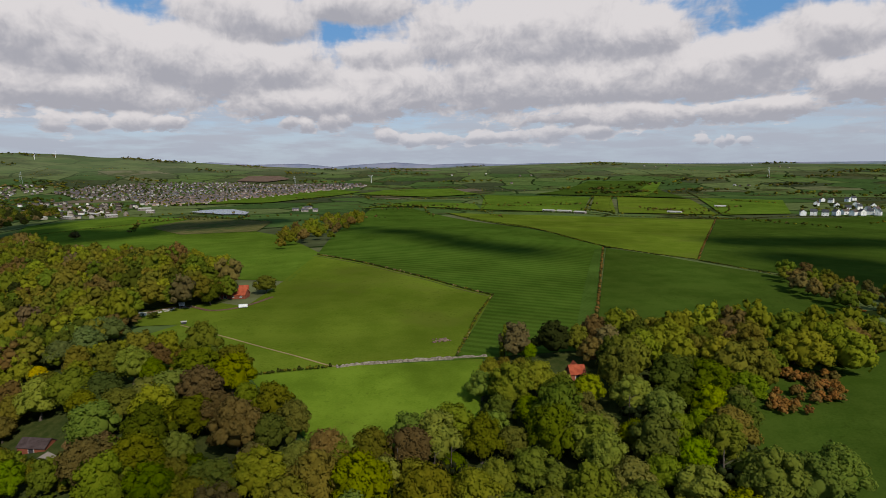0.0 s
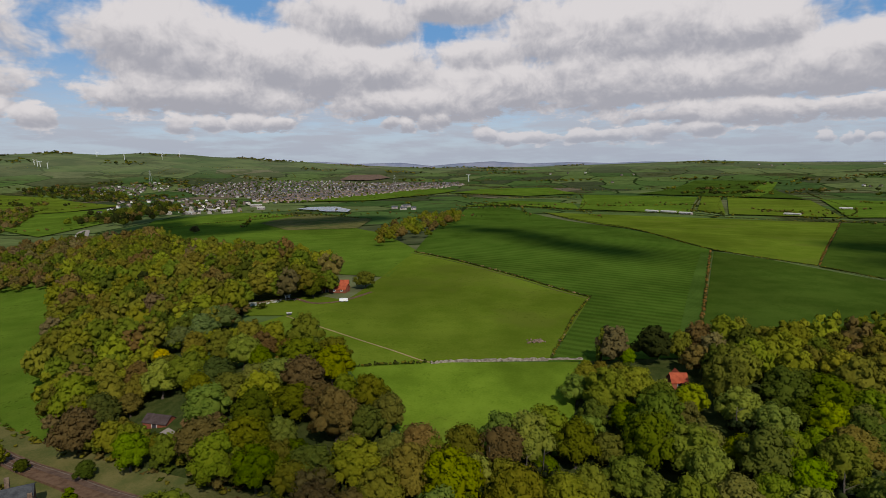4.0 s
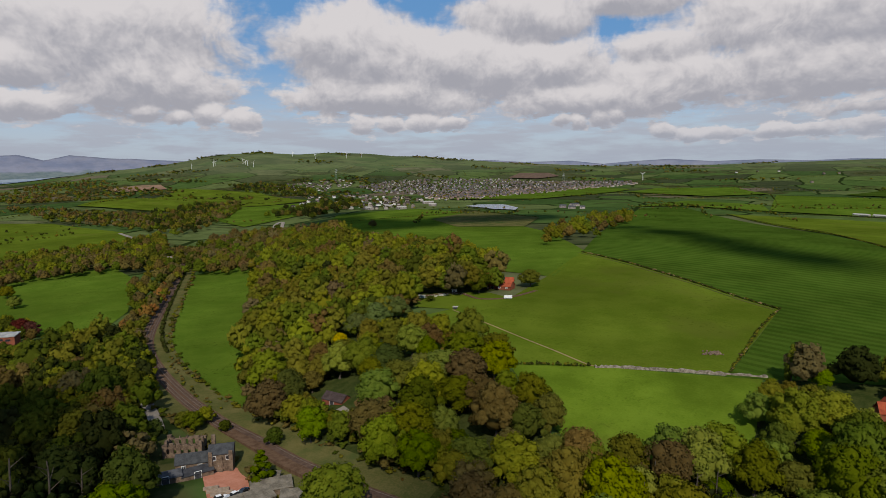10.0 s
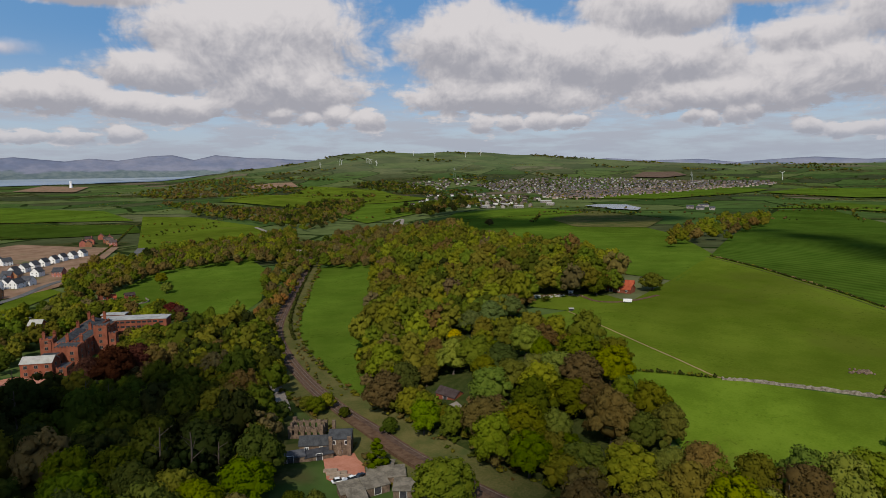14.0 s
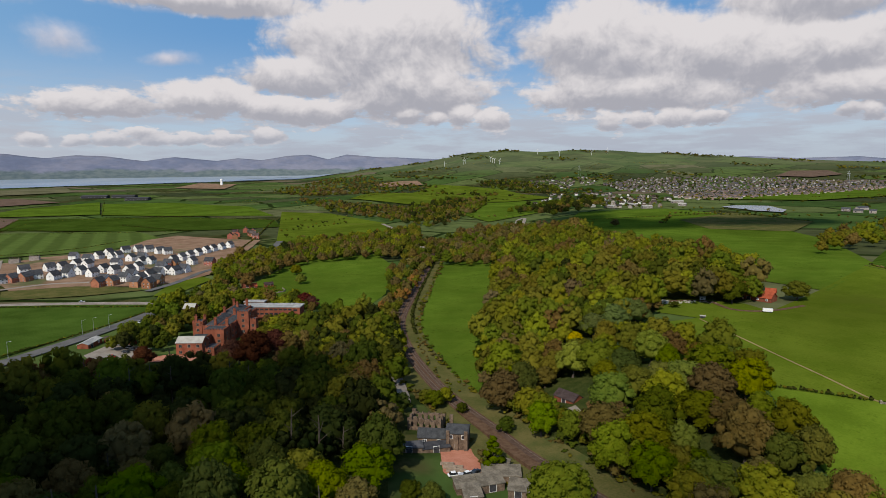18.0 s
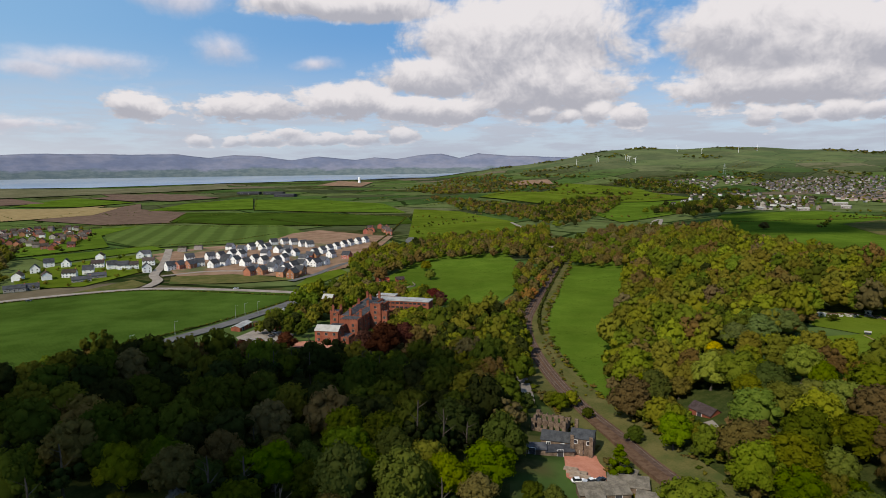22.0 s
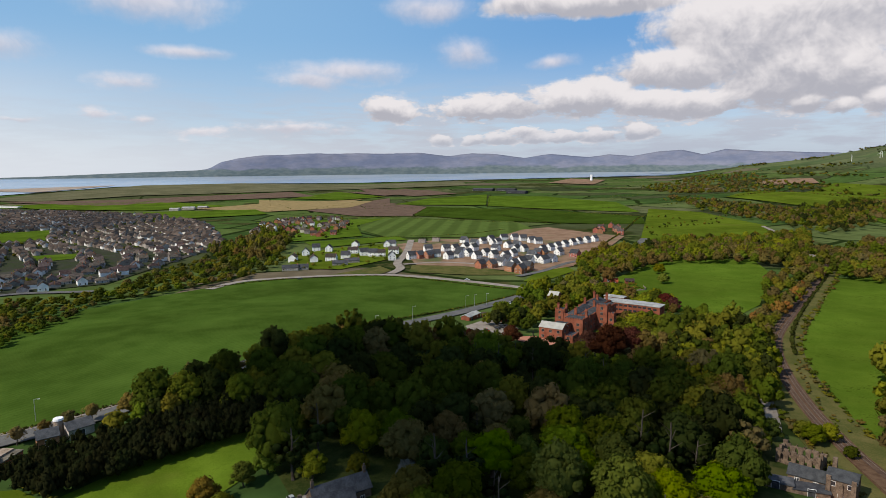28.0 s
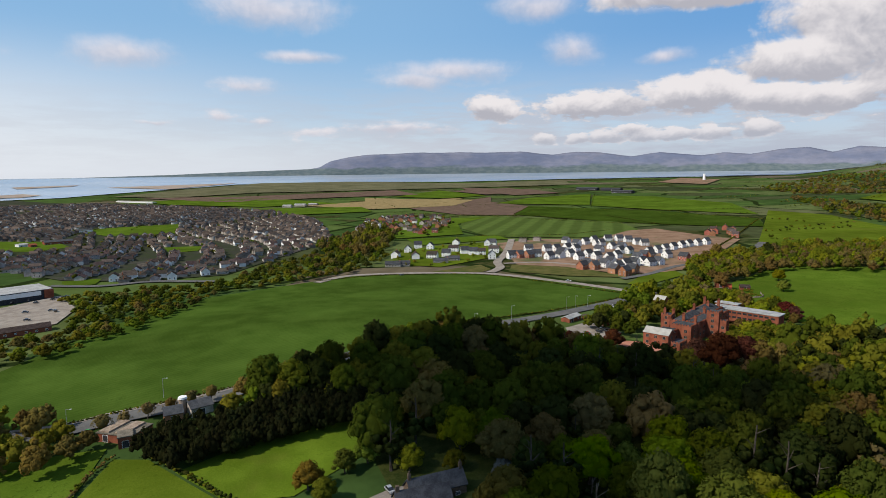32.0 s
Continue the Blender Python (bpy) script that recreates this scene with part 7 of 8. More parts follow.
def hall_block(x0, x1, y0, y1, h, roof="flat", rise=3.0, mat=None, ridge="x"):
    bm = bmesh.new()
    box(bm, x0, x1, y0, y1, -2, h)
    if roof == "gable":
        prism(bm, x0, x1, y0, y1, h - 0.02, rise * 0.97, ridge)
    else:
        for k in range(int((x1 - x0) / 1.6)):
            box(bm, x0 + 0.2 + k * 1.6, x0 + 1.0 + k * 1.6, y0, y0 + 0.35, h, h + 0.7)
        for k in range(int((y1 - y0) / 1.6)):
            box(bm, x1 - 0.35, x1, y0 + 0.2 + k * 1.6, y0 + 1.0 + k * 1.6, h, h + 0.7)
    part("wall", bm, M_BRICK, hall)
    bm = bmesh.new()
    if roof == "gable":
        prism(bm, x0, x1, y0, y1, h + 0.1, rise, ridge, 0.3, 0.2)
    elif roof == "hip":
        hipped(bm, x0 + 0.8, x1 - 0.8, y0 + 0.8, y1 - 0.8, h + 0.05, rise, 0)
    else:
        box(bm, x0 + 0.4, x1 - 0.4, y0 + 0.4, y1 - 0.4, h + 0.01, h + 0.15)
    part("roof", bm, mat or M_SLATE, hall)
    for r in range(max(1, int(h / 3.4))):
        for k in range(max(1, int((x1 - x0) / 4.2))):
            n = max(1, int((x1 - x0) / 4.2))
            opening(hall, x0 + (k + 0.5) / n * (x1 - x0), 1.8 + 3.3 * r, 1.7, 1.7, y0 - 0.01, frame_mat=M_STONE, split=True)
        n = max(1, int((y1 - y0) / 5))
        for k in range(n):
            opening(hall, y0 + (k + 0.5) / n * (y1 - y0), 1.8 + 3.3 * r, 1.7, 1.7, -x1 - 0.01, 1, frame_mat=M_STONE, split=True)
            opening(hall, -(y0 + (k + 0.5) / n * (y1 - y0)), 1.8 + 3.3 * r, 1.7, 1.7, x0 - 0.01, 3, frame_mat=M_STONE, split=True)


def hall_stack(x, y, h, s=1.3, n=2):
    bm = bmesh.new()
    box(bm, x - s, x + s, y - s * 0.6, y + s * 0.6, 2, h)
    box(bm, x - s - 0.2, x + s + 0.2, y - s * 0.6 - 0.2, y + s * 0.6 + 0.2, h, h + 0.4)
    for k in range(n):
        box(bm, x - s * 0.7 + k * s * 0.9, x - s * 0.2 + k * s * 0.9, y - 0.3, y + 0.3, h + 0.4, h + 1.4)
    part("chimney", bm, M_BRICK, hall)


hall_block(0, 14, 0, 8.5, 6.8, "gable", 2.6, M_PALE)
hall_block(14.2, 19.5, 2, 12, 3.0, "flat", mat=M_SLATE)
hall_block(2, 11, 8.7, 21, 6.0, "flat")
hall_block(6, 18, 21.2, 31, 8.2, "flat")
hall_block(11, 18.5, 31.2, 58, 8.4, "flat")
hall_block(18.7, 25.5, 42, 48.5, 13.6, "flat")
hall_block(25.7, 29.5, 43, 47.5, 9.0, "flat")
hall_block(-4.5, 1.8, 33, 39, 10.2, "flat")
hall_block(2, 10.8, 31.2, 60, 7.8, "hip", 2.6)
hall_block(0, 13, 60.2, 87, 7.6, "hip", 2.8)
hall_block(13.2, 19, 60.2, 80, 7.4, "flat")
for x, y, h in ((-3, 35, 12.6), (1, 38, 12.2), (4, 24, 10.5), (9, 33, 11.6), (16.8, 30, 11.8), (12, 57, 11.4), (4, 62, 11.6), (8, 74, 12.0), (2, 85, 11.8), (11, 84, 11.8)):
    hall_stack(x, y, h, 0.75)
wing = tagged(new("modern_wing"), "long brick wing with flat grey metal roof", "building")
wing.matrix_world = hall.matrix_world @ pose(5, 89, 0, 0, 0, -3)
for x0, x1, y0, y1, h in ((0, 36, 0, 11, 6.0), (-2, 12, 11.2, 17, 7.0), (36.2, 41, -2, 8, 6.4)):
    bm = bmesh.new()
    box(bm, x0, x1, y0, y1, -2, h)
    part("wall", bm, M_BRICK, wing)
    bm = bmesh.new()
    box(bm, x0 - 0.4, x1 + 0.4, y0 - 0.4, y1 + 0.4, h + 0.01, h + 0.5)
    for k in range(int((x1 - x0) / 3)):
        rib = bmesh.new()
        box(rib, x0 + 1 + 3 * k, x0 + 1.25 + 3 * k, y0, y1, h + 0.504, h + 0.62)
        part("roof_rib", rib, M_LEAD, wing)
    part("roof", bm, M_LEAD, wing)
    for k in range(int((x1 - x0) / 3.2)):
        for r in range(2):
            opening(wing, x0 + 1.6 + 3.2 * k, 1.6 + 2.9 * r, 2.4, 1.2, y0 - 0.01, frame_mat=M_DARKP, split=True)
barn(*[(-425.3, 153.0), (-419.9, 158.3)], 8, 5.5, 3.0, M_BRICK, M_PALE, "lodge", "small brick lodge with pale roof among trees", "house")
barn(*[(-371.9, 81.9), (-382.9, 91.6)], 6, 2.8, 1.2, M_BRICK, M_LEAD, "garage_block", "low brick garage block beside a car park", "garage")
barn(*[(-383.0, 92.3), (-366.4, 102.3)], 4, 2.6, 0.8, M_BRICK, M_TILE, "garden_store", "long low brick store by the car park", "store")

wood("woodland", inside([(-316.1, 144.0), (-336.5, 166.2), (-349.9, 166.5), (-372.4, 189.3), (-346.9, 213.3), (-309.2, 177.5), (-304.4, 156.4)], 60, 5.5, rng), MIXED, "garden trees close under the hall", wide=(3.0, 4.8), tall=(0.75, 1.0), models=MIDDLE)

# ---- old sandstone gatehouse, ruin and sheds by the railway ----
g = [(-148.1, 139.5), (-142.2, 144.1)]
gate, w = barn(g[0], g[1], 8, 6.2, 1.8, M_OLDST, M_SLATE, "gatehouse", "weathered sandstone gatehouse with slate roof", "house", doors=2)
for k, x in enumerate((-w / 2 + 0.6, w / 2 - 0.6, 0.0)):
    bm = bmesh.new()
    box(bm, x - 0.6, x + 0.6, -4.5, -4.02, -1, 7.2 - (k == 2) * 2)
    part("buttress", bm, M_OLDST, gate)
bm = bmesh.new()
box(bm, -w / 2 + 0.3, -w / 2 + 1.5, 2.4, 3.6, 6, 10)
part("chimney", bm, M_OLDST, gate)
opening(gate, -2.0, 4.9, 1.2, 1.5, -4.01)
opening(gate, 2.2, 4.9, 1.2, 1.5, -4.01)
barn(*[(-157.9, 134.9), (-150.3, 141.4)], 6, 2.8, 2.4, M_OLDST, M_SLATE, "gatehouse_wing", "low sandstone wing with slate gable roof", "house", doors=2)
barn(*[(-156.4, 123.4), (-150.7, 131.0)], 4, 1.8, 0.6, M_OLDST, M_SLATE, "lean_to", "long low lean-to with grey slate roof", "shed", style="mono")
barn(*[(-150.7, 131.0), (-145.7, 139.1)], 4, 1.8, 0.6, M_OLDST, M_SLATE, "lean_to", "low lean-to with dark slate roof", "shed", style="mono")
ruin = tagged(new("ruined_chapel"), "roofless sandstone ruin with arched openings", "ruin")
rp, rq = [(-170.7, 141.9), (-161.1, 148.4)]
ruin.matrix_world = pose(rp[0], rp[1], ground(*rp) + 0.2, 0, 0, math.degrees(math.atan2(rq[1] - rp[1], rq[0] - rp[0])))
rw = math.hypot(rq[0] - rp[0], rq[1] - rp[1])
for y0 in (0.0, 7.0):
    bm = bmesh.new()
    n = 5
    for k in range(n + 1):
        x = k * rw / n
        box(bm, x - 0.7, x + 0.7, y0 - 0.5, y0 + 0.5, -1, 4.4 + rng.uniform(-1.0, 0.7))
    for k in range(n):
        x0, x1 = k * rw / n + 0.7, (k + 1) * rw / n - 0.7
        for j in range(6):
            a, b = j / 6, (j + 1) / 6
            za = 2.6 + 0.7 * math.sin(math.pi * (a + b) / 2)
            box(bm, x0 + (x1 - x0) * a, x0 + (x1 - x0) * b, y0 - 0.4, y0 + 0.4, za, 3.8 + rng.uniform(-0.4, 0.7))
        box(bm, x0, x1, y0 - 0.35, y0 + 0.35, -1, 1.0)
    part("wall", bm, M_OLDST, ruin)
for x in (0.0, rw):
    bm = bmesh.new()
    for j in range(6):
        box(bm, x - 0.45, x + 0.45, 0.6 + j, 1.5 + j, -1, 3.4 + rng.uniform(-1, 1.6))
    part("gable_wall", bm, M_OLDST, ruin)
for a, d, h in [([(-122.6, 130.7), (-114.1, 138.9)], 7, 3.2), ([(-118.3, 125.5), (-114.8, 132.1)], 7, 3.4), ([(-122.5, 119.6), (-118.7, 126.0)], 7, 3.0), ([(-111.0, 129.2), (-106.0, 132.5)], 7, 3.4), ([(-125.4, 137.5), (-120.7, 139.7)], 6, 3.0), ([(-116.9, 117.3), (-113.9, 121.6)], 8, 3.2)]:
    barn(a[0], a[1], d * 0.8, h * 0.72, 0.9, M_OLDST, M_CORR, "yard_shed", "old shed with weathered grey sheet roof", "shed", "yard sheds", style="mono")
for k, (x, y) in enumerate([(-138.8, 131.0), (-136.4, 129.9), (-133.9, 128.9), (-135.4, 131.9), (-132.9, 130.9)]):
    bm = bmesh.new()
    for j in range(5):
        box(bm, -2.2, 2.2, -0.8 + 0.34 * j, -0.52 + 0.34 * j, 0, 0.5 + 0.1 * (j % 2))
    pile = tagged(new("timber_stack"), "stack of grey sawn timber on the yard", "timber stack", "timber stacks")
    pile.matrix_world = pose(x, y, ground(x, y) + 0.4, 0, 0, 40)
    part("planks", bm, M_WOODEN, pile)

# ---- cottage below the paddock ----
cp, cq = [(-156.4, -7.5), (-163.2, 7.6)]
cott, w = barn(cp, cq, 6.5, 3.8, 3.6, M_OLDST, M_SLATE, "stone_cottage", "grey stone cottage with steep slate gables", "house", doors=2)
for x in (-w / 2 + 0.5, w / 2 - 0.5):
    bm = bmesh.new()
    box(bm, x - 0.4, x + 0.4, -0.4, 0.4, 5, 9.0)
    box(bm, x - 0.2, x + 0.2, -0.2, 0.2, 9.0, 9.6)
    part("chimney", bm, M_OLDST, cott)
cp, cq = [(-151.9, -11.1), (-156.6, 3.3)]
cott2, w2 = barn(cp, cq, 6.0, 3.6, 3.4, M_OLDST, M_SLATE, "stone_cottage", "grey stone cottage wing with slate roof", "house", doors=2)
bm = bmesh.new()
box(bm, -w2 / 2 + 0.2, -w2 / 2 + 1.2, -0.4, 0.4, 5, 8.4)
part("chimney", bm, M_OLDST, cott2)
drape("drive", [(-162.9, -22.1), (-168.1, -14.5), (-169.6, -8.8), (-165.6, -7.0), (-161.3, -12.4), (-156.4, -15.2)], M_GRAVEL, 0.42, "pale gravel drive before a cottage", "drive", cell=4)

# ---- roadside buildings ----
club, w = barn(*[(-209.5, -121.6), (-205.8, -107.8)], 11, 3.0, 0.8, M_BRICK, M_CORR, "clubhouse", "flat-roofed brick clubhouse with grey felt roofs", "building", style="flat")
for k in range(2):
    bm = bmesh.new()
    box(bm, -w / 2 + 1 + k * 6.5, -w / 2 + 5 + k * 6.5, -5.2, 5.2, 3.36, 3.9)
    part("roof_light", bm, M_WOODEN, club)
barn(*[(-202.9, -110.7), (-204.9, -106.6)], 6, 3.8, 0.8, M_BRICK, M_CORR, "clubhouse_annex", "taller flat-roofed brick annex", "building", style="flat")
barn(*[(-220.5, -102.3), (-223.6, -96.6)], 7, 3.2, 2.2, M_BRICK2, M_SLATE, "roadside_house", "brick house with slate roof behind conifers", "house")
barn(*[(-225.2, -94.1), (-230.4, -87.7)], 7, 3.2, 2.2, M_PEBBLE, M_SLATE, "roadside_house", "low house with grey slate roof", "house")
bm = bmesh.new()
bmesh.ops.create_cone(bm, cap_ends=True, segments=16, radius1=1.5, radius2=1.5, depth=6, matrix=pose(0, 0, 3))
tank = tagged(new("water_tank"), "round brown water tank with white lid", "tank")
tx, ty = [(-229.5, -99.0)][0]
tank.matrix_world = pose(tx, ty, ground(tx, ty) + 0.1)
part("drum", bm, M_WOODEN, tank)
bm = bmesh.new()
bmesh.ops.create_cone(bm, cap_ends=True, segments=16, radius1=1.75, radius2=1.6, depth=0.7, matrix=pose(0, 0, 6.35))
part("lid", bm, M_FRAME, tank)
# supermarket
sp = [(-447, -351), (-492, -311)]
shop, w = barn(sp[0], sp[1], 34, 7.5, 1.0, M_DARKP, M_LEAD, "supermarket", "large dark-clad supermarket with pale flat roof", "shop", style="flat", doors=0)
bm = bmesh.new()
box(bm, -w / 2 + 3, w / 2 - 8, -17.15, -17.02, 3.6, 7.0)
part("fascia", bm, M_FRAME, shop)
bm = bmesh.new()
box(bm, w / 2 - 6, w / 2 + 0.6, -18.0, -10, 0, 7.4)
part("entrance", bm, M_BRICK, shop)
barn(*[(-354.7, -270.9), (-379.5, -242.5)], 9, 3.2, 2.2, M_BRICK, M_TILE, "brick_block", "long low brick building with brown roof", "building")
barn(*[(-858, -547), (-882, -521)], 16, 4.0, 2.0, M_BRICK, M_SLATE, "school", "low brick school with slate roof", "school")
barn(*[(-836, -568), (-847, -562)], 10, 3.6, 1.4, M_WHITE, M_LEAD, "school_hut", "pale school hut beside playing field", "hut")
barn(*[(-834, -551), (-840, -546)], 10, 3.6, 1.4, M_BRICK, M_BRICK, "school_hut", "red school hut beside playing field", "hut")
barn(*[(-1033, -604), (-1049, -585)], 10, 4.0, 2.0, M_WHITE, M_SLATE, "clubhouse", "white clubhouse on a playing field", "building")


# ---- vehicles ----
def car(paint, label, van=False):
    root = tagged(new("van" if van else "car"), label, "van" if van else "car", "parked vehicles")
    l, w, h = (5.0, 1.95, 2.0) if van else (4.3, 1.75, 0.82)
    bm = bmesh.new()
    box(bm, -l / 2, l / 2, -w / 2, w / 2, 0.3, h + 0.0)
    bmesh.ops.bevel(bm, geom=bm.edges[:], offset=0.14, segments=2, affect="EDGES")
    part("body", bm, paint, root)
    bm = bmesh.new()
    if van:
        pts = [(1.2, -0.9, 1.2), (2.52, -0.9, 1.2), (2.52, 0.9, 1.2), (1.2, 0.9, 1.2), (1.5, -0.99, 1.8), (2.4, -0.9, 1.85), (2.4, 0.9, 1.85), (1.5, 0.99, 1.8)]
    else:
        pts = [(-1.7, -0.8, 0.78), (1.2, -0.8, 0.78), (1.2, 0.8, 0.78), (-1.7, 0.8, 0.78), (-1.2, -0.65, 1.42), (0.4, -0.65, 1.42), (0.4, 0.65, 1.42), (-1.2, 0.65, 1.42)]
    for p in pts:
        bm.verts.new(p)
    bmesh.ops.convex_hull(bm, input=bm.verts[:])
    part("cabin_glass", bm, M_GLASS, root)
    bm = bmesh.new()
    if not van:
        box(bm, -1.15, 0.35, -0.63, 0.63, 1.40, 1.46)
        part("roof", bm, paint, root)
    else:
        bm.free()
    for x in (-l * 0.31, l * 0.31):
        for y in (-w / 2 + 0.08, w / 2 - 0.08):
            bm = bmesh.new()
            bmesh.ops.create_cone(bm, cap_ends=True, segments=12, radius1=0.33, radius2=0.33, depth=0.2, matrix=pose(x, y, 0.33, 90))
            wheel = part("wheel", bm, M_TYRE, root)
            bm = bmesh.new()
            bmesh.ops.create_cone(bm, cap_ends=True, segments=10, radius1=0.19, radius2=0.19, depth=0.22, matrix=pose(x, y, 0.33, 90))
            part("rim", bm, M_STEEL, wheel)
    return root


names = ("white", "silver", "black", "red", "blue", "green")
CARS = [car(CAR_PAINT[k], n + " hatchback car parked on a surfaced yard") for k, n in enumerate(names)]
VAN = car(CAR_PAINT[0], "white van parked on pasture by the farm", True)
put(VAN, *(-116.6, 348.7), 20, 0.45)
for k, (x, y) in enumerate([(-476, -320), (-468, -309), (-481, -305), (-485, -304), (-487, -300), (-491, -299), (-466, -271), (-461, -264), (-461, -260), (-438, -279), (-435, -274), (-434, -295), (-413.8, -241.4), (-408.4, -277.1), (-401.2, -237.2), (-429.2, -220.1), (-468, -328), (-457, -253)]):
    if k == 15:
        continue
    put(CARS[(k * 5 + 2) % 5], x, y, 20 + 90 * (k % 2), 0.85)
for k, (x, y) in enumerate([(-131.3, 127.1), (-129.0, 130.9), (-128.1, 133.3), (-129.1, 128.0)]):
    put(CARS[(0, 0, 2, 1)[k]], x, y, 60 + 20 * k, 0.45)
for k, (x, y) in enumerate([(-357.4, 98.5), (-352.2, 99.1), (-348.8, 94.1), (-347.2, 100.3), (-342.4, 85.9), (-368.3, 95.8)]):
    put(CARS[(0, 1, 2, 0, 3, 1)[k]], x, y, 30, 0.7)
for (x, y), c, t in zip([(-214.2, -127.7), (-421.9, 123.5), (-166.2, -14.3), (-568, -33), (-530, 115)], (5, 0, 1, 2, 0), (15, 15, 30, 100, 90)):
    put(CARS[c], x, y, t, 0.75)
retire(CARS + [VAN])


# ---- wind turbines, pylons, lamps, bridge ----
def turbine(x, y, h, turn, label="white wind turbine on a green hill"):
    root = tagged(new("wind_turbine"), label, "wind turbine", "wind turbines")
    root.matrix_world = pose(x, y, ground(x, y) - 1, 0, 0, turn)
    bm = bmesh.new()
    bmesh.ops.create_cone(bm, cap_ends=True, segments=10, radius1=h * 0.036, radius2=h * 0.022, depth=h, matrix=pose(0, 0, h / 2))
    part("tower", bm, M_TURB, root)
    bm = bmesh.new()
    box(bm, -h * 0.03, h * 0.03, -h * 0.08, h * 0.06, h - h * 0.02, h + h * 0.035)
    part("nacelle", bm, M_TURB, root)
    spin = rng.uniform(0, 120)
    for k in range(3):
        bm = bmesh.new()
        a = radians(spin + 120 * k)
        d, e = Vector((math.cos(a), 0, math.sin(a))), Vector((-math.sin(a), 0, math.cos(a)))
        c = Vector((0, -h * 0.09, h))
        pts = [c - e * h * 0.012, c + d * h * 0.15 - e * h * 0.03, c + d * h * 0.52, c + d * h * 0.15 + e * h * 0.02, c + e * h * 0.012]
        f = [bm.verts.new(p) for p in pts]
        bk = [bm.verts.new(p + Vector((0, h * 0.014, 0))) for p in pts]
        bm.faces.new(f)
        bm.faces.new(bk[::-1])
        for i in range(5):
            bm.faces.new((f[i], bk[i], bk[(i + 1) % 5], f[(i + 1) % 5]))
        part("blade", bm, M_TURB, root)
    return root


for x, y in [(-2579.9, 2441.6), (-2470.7, 2487.7), (-2479.5, 2508.7), (-2378.9, 2608.9), (-2334.2, 2578.6), (-2312.6, 2570.1), (-2245.8, 2538.1)]:
    turbine(x, y, 24, math.degrees(math.atan2(-x, y)) + rng.uniform(-25, 25))
for x, y in [(-2435.8, 3107.2), (-2200.9, 3015.9), (-2060.4, 3135.9), (-2039.0, 3271.2)]:
    turbine(x, y, 27, math.degrees(math.atan2(-x, y)) + rng.uniform(-25, 25))
turbine(*(-349, 3004), 31, 0, "single white wind turbine beside a far field")
tx, ty = [(-3315, 1445)][0]
turb = tagged(new("white_tower"), "tall white tower on a red earth mound", "tower")
turb.matrix_world = pose(tx, ty, ground(tx, ty))
bm = bmesh.new()
bmesh.ops.create_cone(bm, cap_ends=True, segments=14, radius1=8, radius2=5, depth=34, matrix=pose(0, 0, 17))
part("shaft", bm, M_TURB, turb)
bm = bmesh.new()
bmesh.ops.create_cone(bm, cap_ends=True, segments=14, radius1=7, radius2=6, depth=5, matrix=pose(0, 0, 34))
part("head", bm, M_TURB, turb)


def pylon(x, y, h):
    root = tagged(new("pylon"), "grey steel lattice electricity pylon", "pylon", "pylons")
    root.matrix_world = pose(x, y, ground(x, y), 0, 0, math.degrees(math.atan2(-x, y)))
    for sx in (-1, 1):
        for sy in (-1, 1):
            bm = bmesh.new()
            a, b = Vector((sx * h * 0.10, sy * h * 0.10, 0)), Vector((sx * h * 0.015, sy * h * 0.015, h))
            for t in (0.25,):
                pts = [a + Vector((t, 0, 0)), a + Vector((-t, t, 0)), a + Vector((-t, -t, 0)), b + Vector((t, 0, 0)), b + Vector((-t, t, 0)), b + Vector((-t, -t, 0))]
                for p in pts:
                    bm.verts.new(p)
                bmesh.ops.convex_hull(bm, input=bm.verts[:])
            part("leg", bm, M_STEEL, root)
    for z, w in ((0.62, 0.2), (0.76, 0.26), (0.9, 0.18)):
        bm = bmesh.new()
        box(bm, -w * h / 2, w * h / 2, -0.3, 0.3, z * h, z * h + 0.7)
        part("arm", bm, M_STEEL, root)


for t in ((-656, 2734), (-1664, 2438), (1444, 2746)):
    pylon(*t, 48)


def lamp_post(x, y, turn):
    root = tagged(new("street_lamp"), "grey steel street lamp beside the road", "street lamp", "street lamps")
    root.matrix_world = pose(x, y, ground(x, y) + 0.2, 0, 0, turn)
    bm = bmesh.new()
    bmesh.ops.create_cone(bm, cap_ends=True, segments=8, radius1=0.12, radius2=0.06, depth=8.6, matrix=pose(0, 0, 4.3))
    part("pole", bm, M_STEEL, root)
    bm = bmesh.new()
    box(bm, 0.0, 1.6, -0.05, 0.05, 8.5, 8.6)
    part("arm", bm, M_STEEL, root)
    bm = bmesh.new()
    box(bm, 1.2, 2.0, -0.16, 0.16, 8.42, 8.56)
    part("lamp_head", bm, M_FRAME, root)


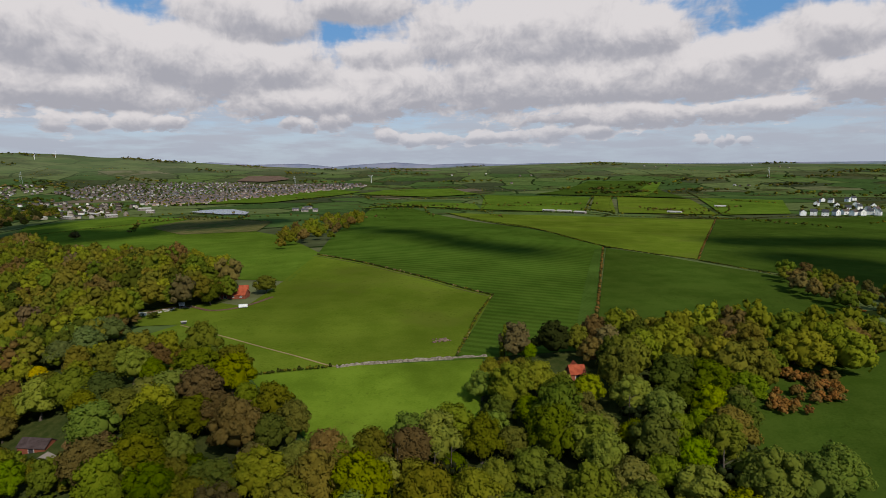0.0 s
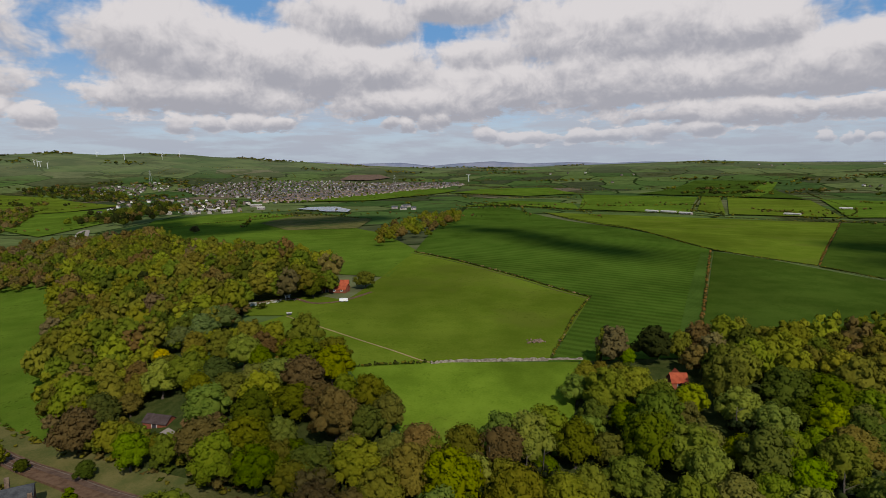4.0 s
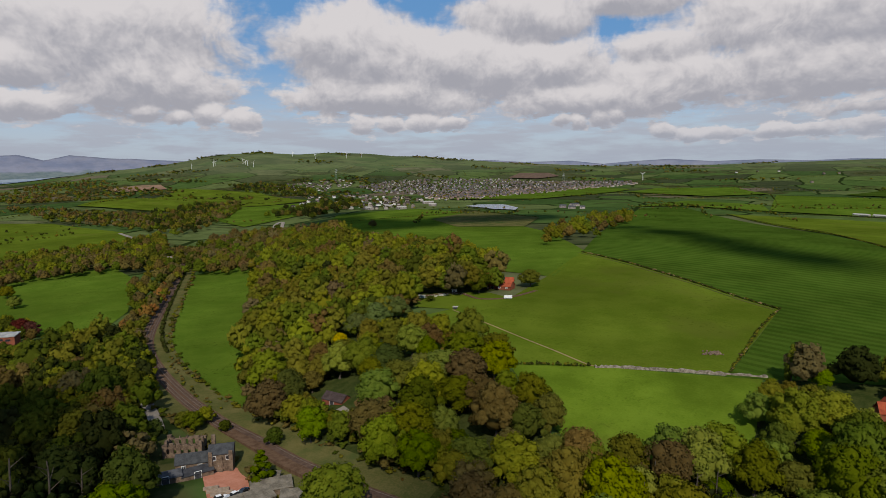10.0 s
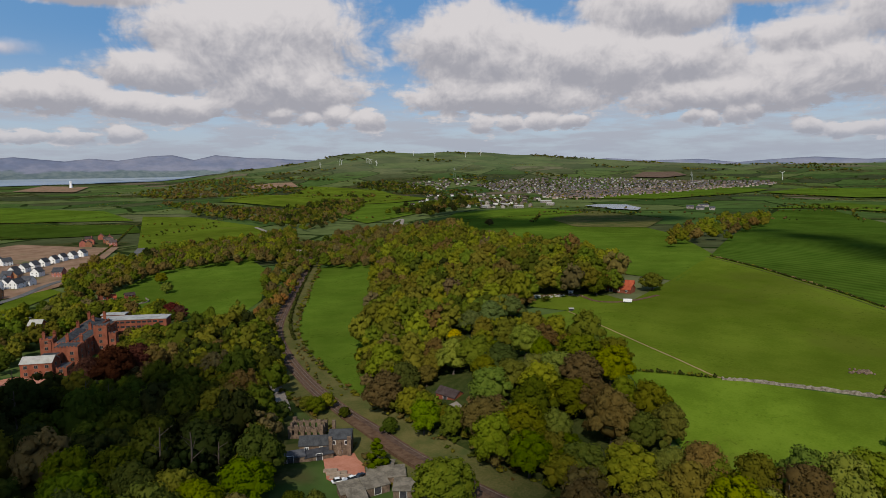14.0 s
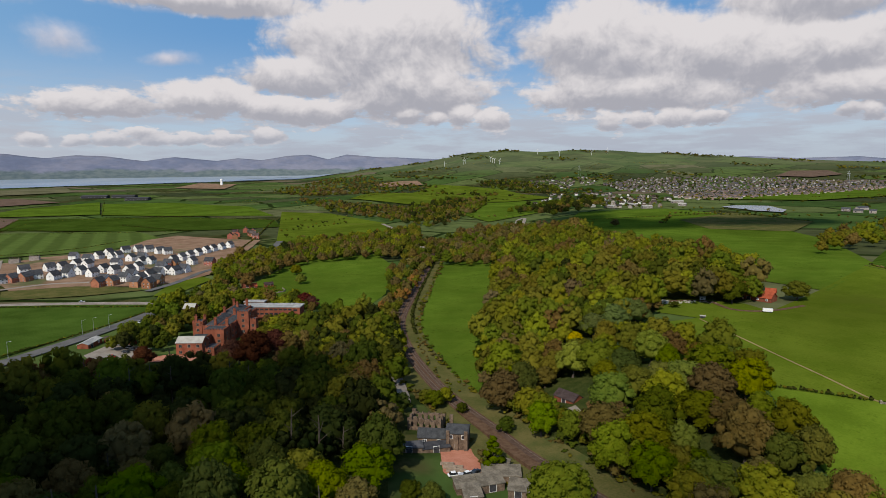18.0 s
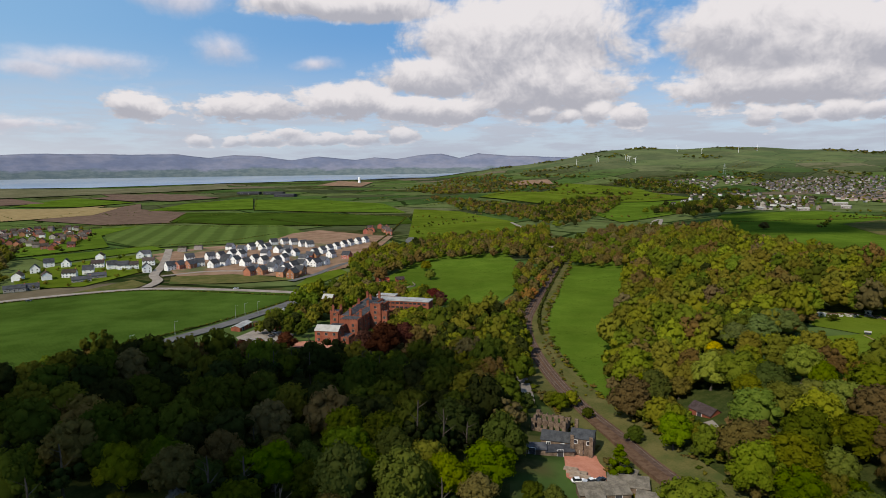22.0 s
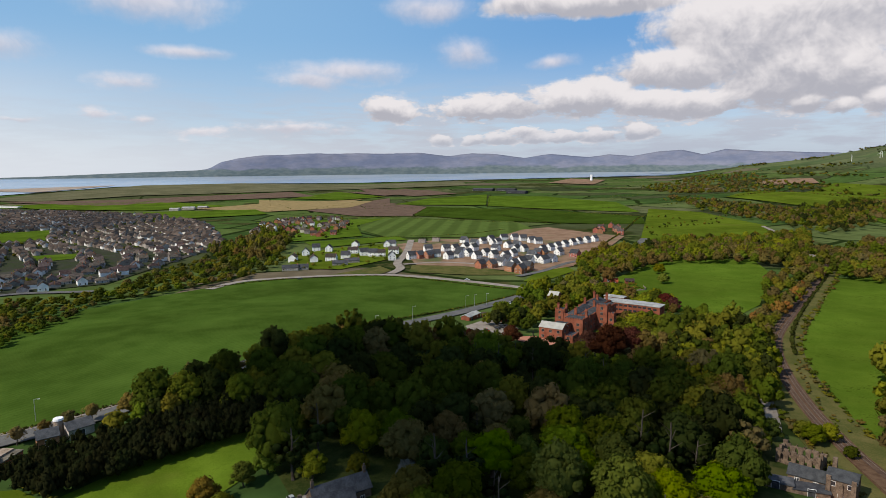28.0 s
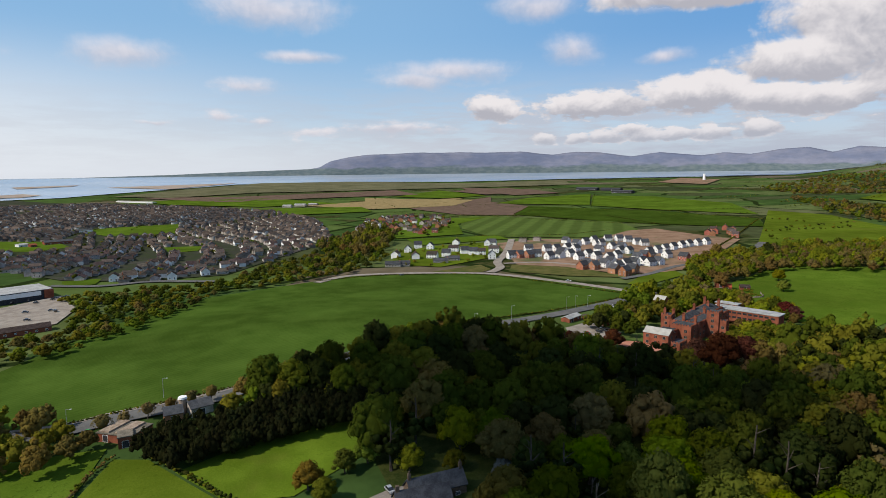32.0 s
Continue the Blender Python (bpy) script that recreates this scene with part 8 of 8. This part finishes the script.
for x, y in [(-218.2, -137.2), (-244.4, -113.1), (-258.3, -80.0), (-281.0, -41.4), (-345.0, 21.2), (-373.9, 46.0), (-414.3, 88.8), (-422.2, 105.6), (-419.1, 96.1)]:
    lamp_post(x, y, 100)
# road markings and bollard
ma, mb = [(-216.6, -134.2), (-234.5, -99.9)]
for k in range(16):
    u = k / 16
    x, y = ma[0] + (mb[0] - ma[0]) * u, ma[1] + (mb[1] - ma[1]) * u
    t = math.atan2(mb[1] - ma[1], mb[0] - ma[0])
    c, s = math.cos(t), math.sin(t)
    q = [(x + c * a - s * b, y + s * a + c * b) for a, b in ((-1.4, -0.25), (1.0, -0.25), (1.6, 0.25), (-0.8, 0.25))]
    drape("road_marking", q, M_FRAME, 0.62, "white painted road dash", "road marking", cell=6)
bp, bq = [(-562, 490), (-542, 510)]
bridge = tagged(new("road_bridge"), "small stone road bridge over the railway", "bridge")
bridge.matrix_world = pose((bp[0] + bq[0]) / 2, (bp[1] + bq[1]) / 2, ground(*bp) + 0.5, 0, 0, math.degrees(math.atan2(bq[1] - bp[1], bq[0] - bp[0])))
for name, b in (("deck", (-15, 15, -3, 3, 4.6, 5.3)), ("parapet", (-15, 15, -3.4, -3.0, 4.6, 6.4)), ("parapet", (-15, 15, 3.0, 3.4, 4.6, 6.4)), ("abutment", (-15, -6.5, -3, 3, -1, 4.59)), ("abutment", (6.5, 15, -3, 3, -1, 4.59))):
    bm = bmesh.new()
    box(bm, *b)
    part(name, bm, M_GRAVEL if name != "abutment" else M_OLDST, bridge)
stone_heap = [(x + rng.normal() * 1.2, y + rng.normal() * 1.2) for x, y in [(-1.4, 279.1), (-3.0, 277.4), (0.2, 278.2)] for k in range(14)]
vs, fs, at = [], [], 0
for x, y in stone_heap:
    v = ICO1[0] * rng.uniform(0.35, 0.8) * rng.uniform(0.8, 1.2, (len(ICO1[0]), 1)) + np.array(rises(x, y, 0.4))
    vs.append(v)
    fs.append(ICO1[1] + at)
    at += len(v)
tagged(new("stone_heap", fast_mesh("stone_heap", np.concatenate(vs), np.concatenate(fs), M_OLDST)), "heap of brown stones on the pasture", "stones", kind="stuff")
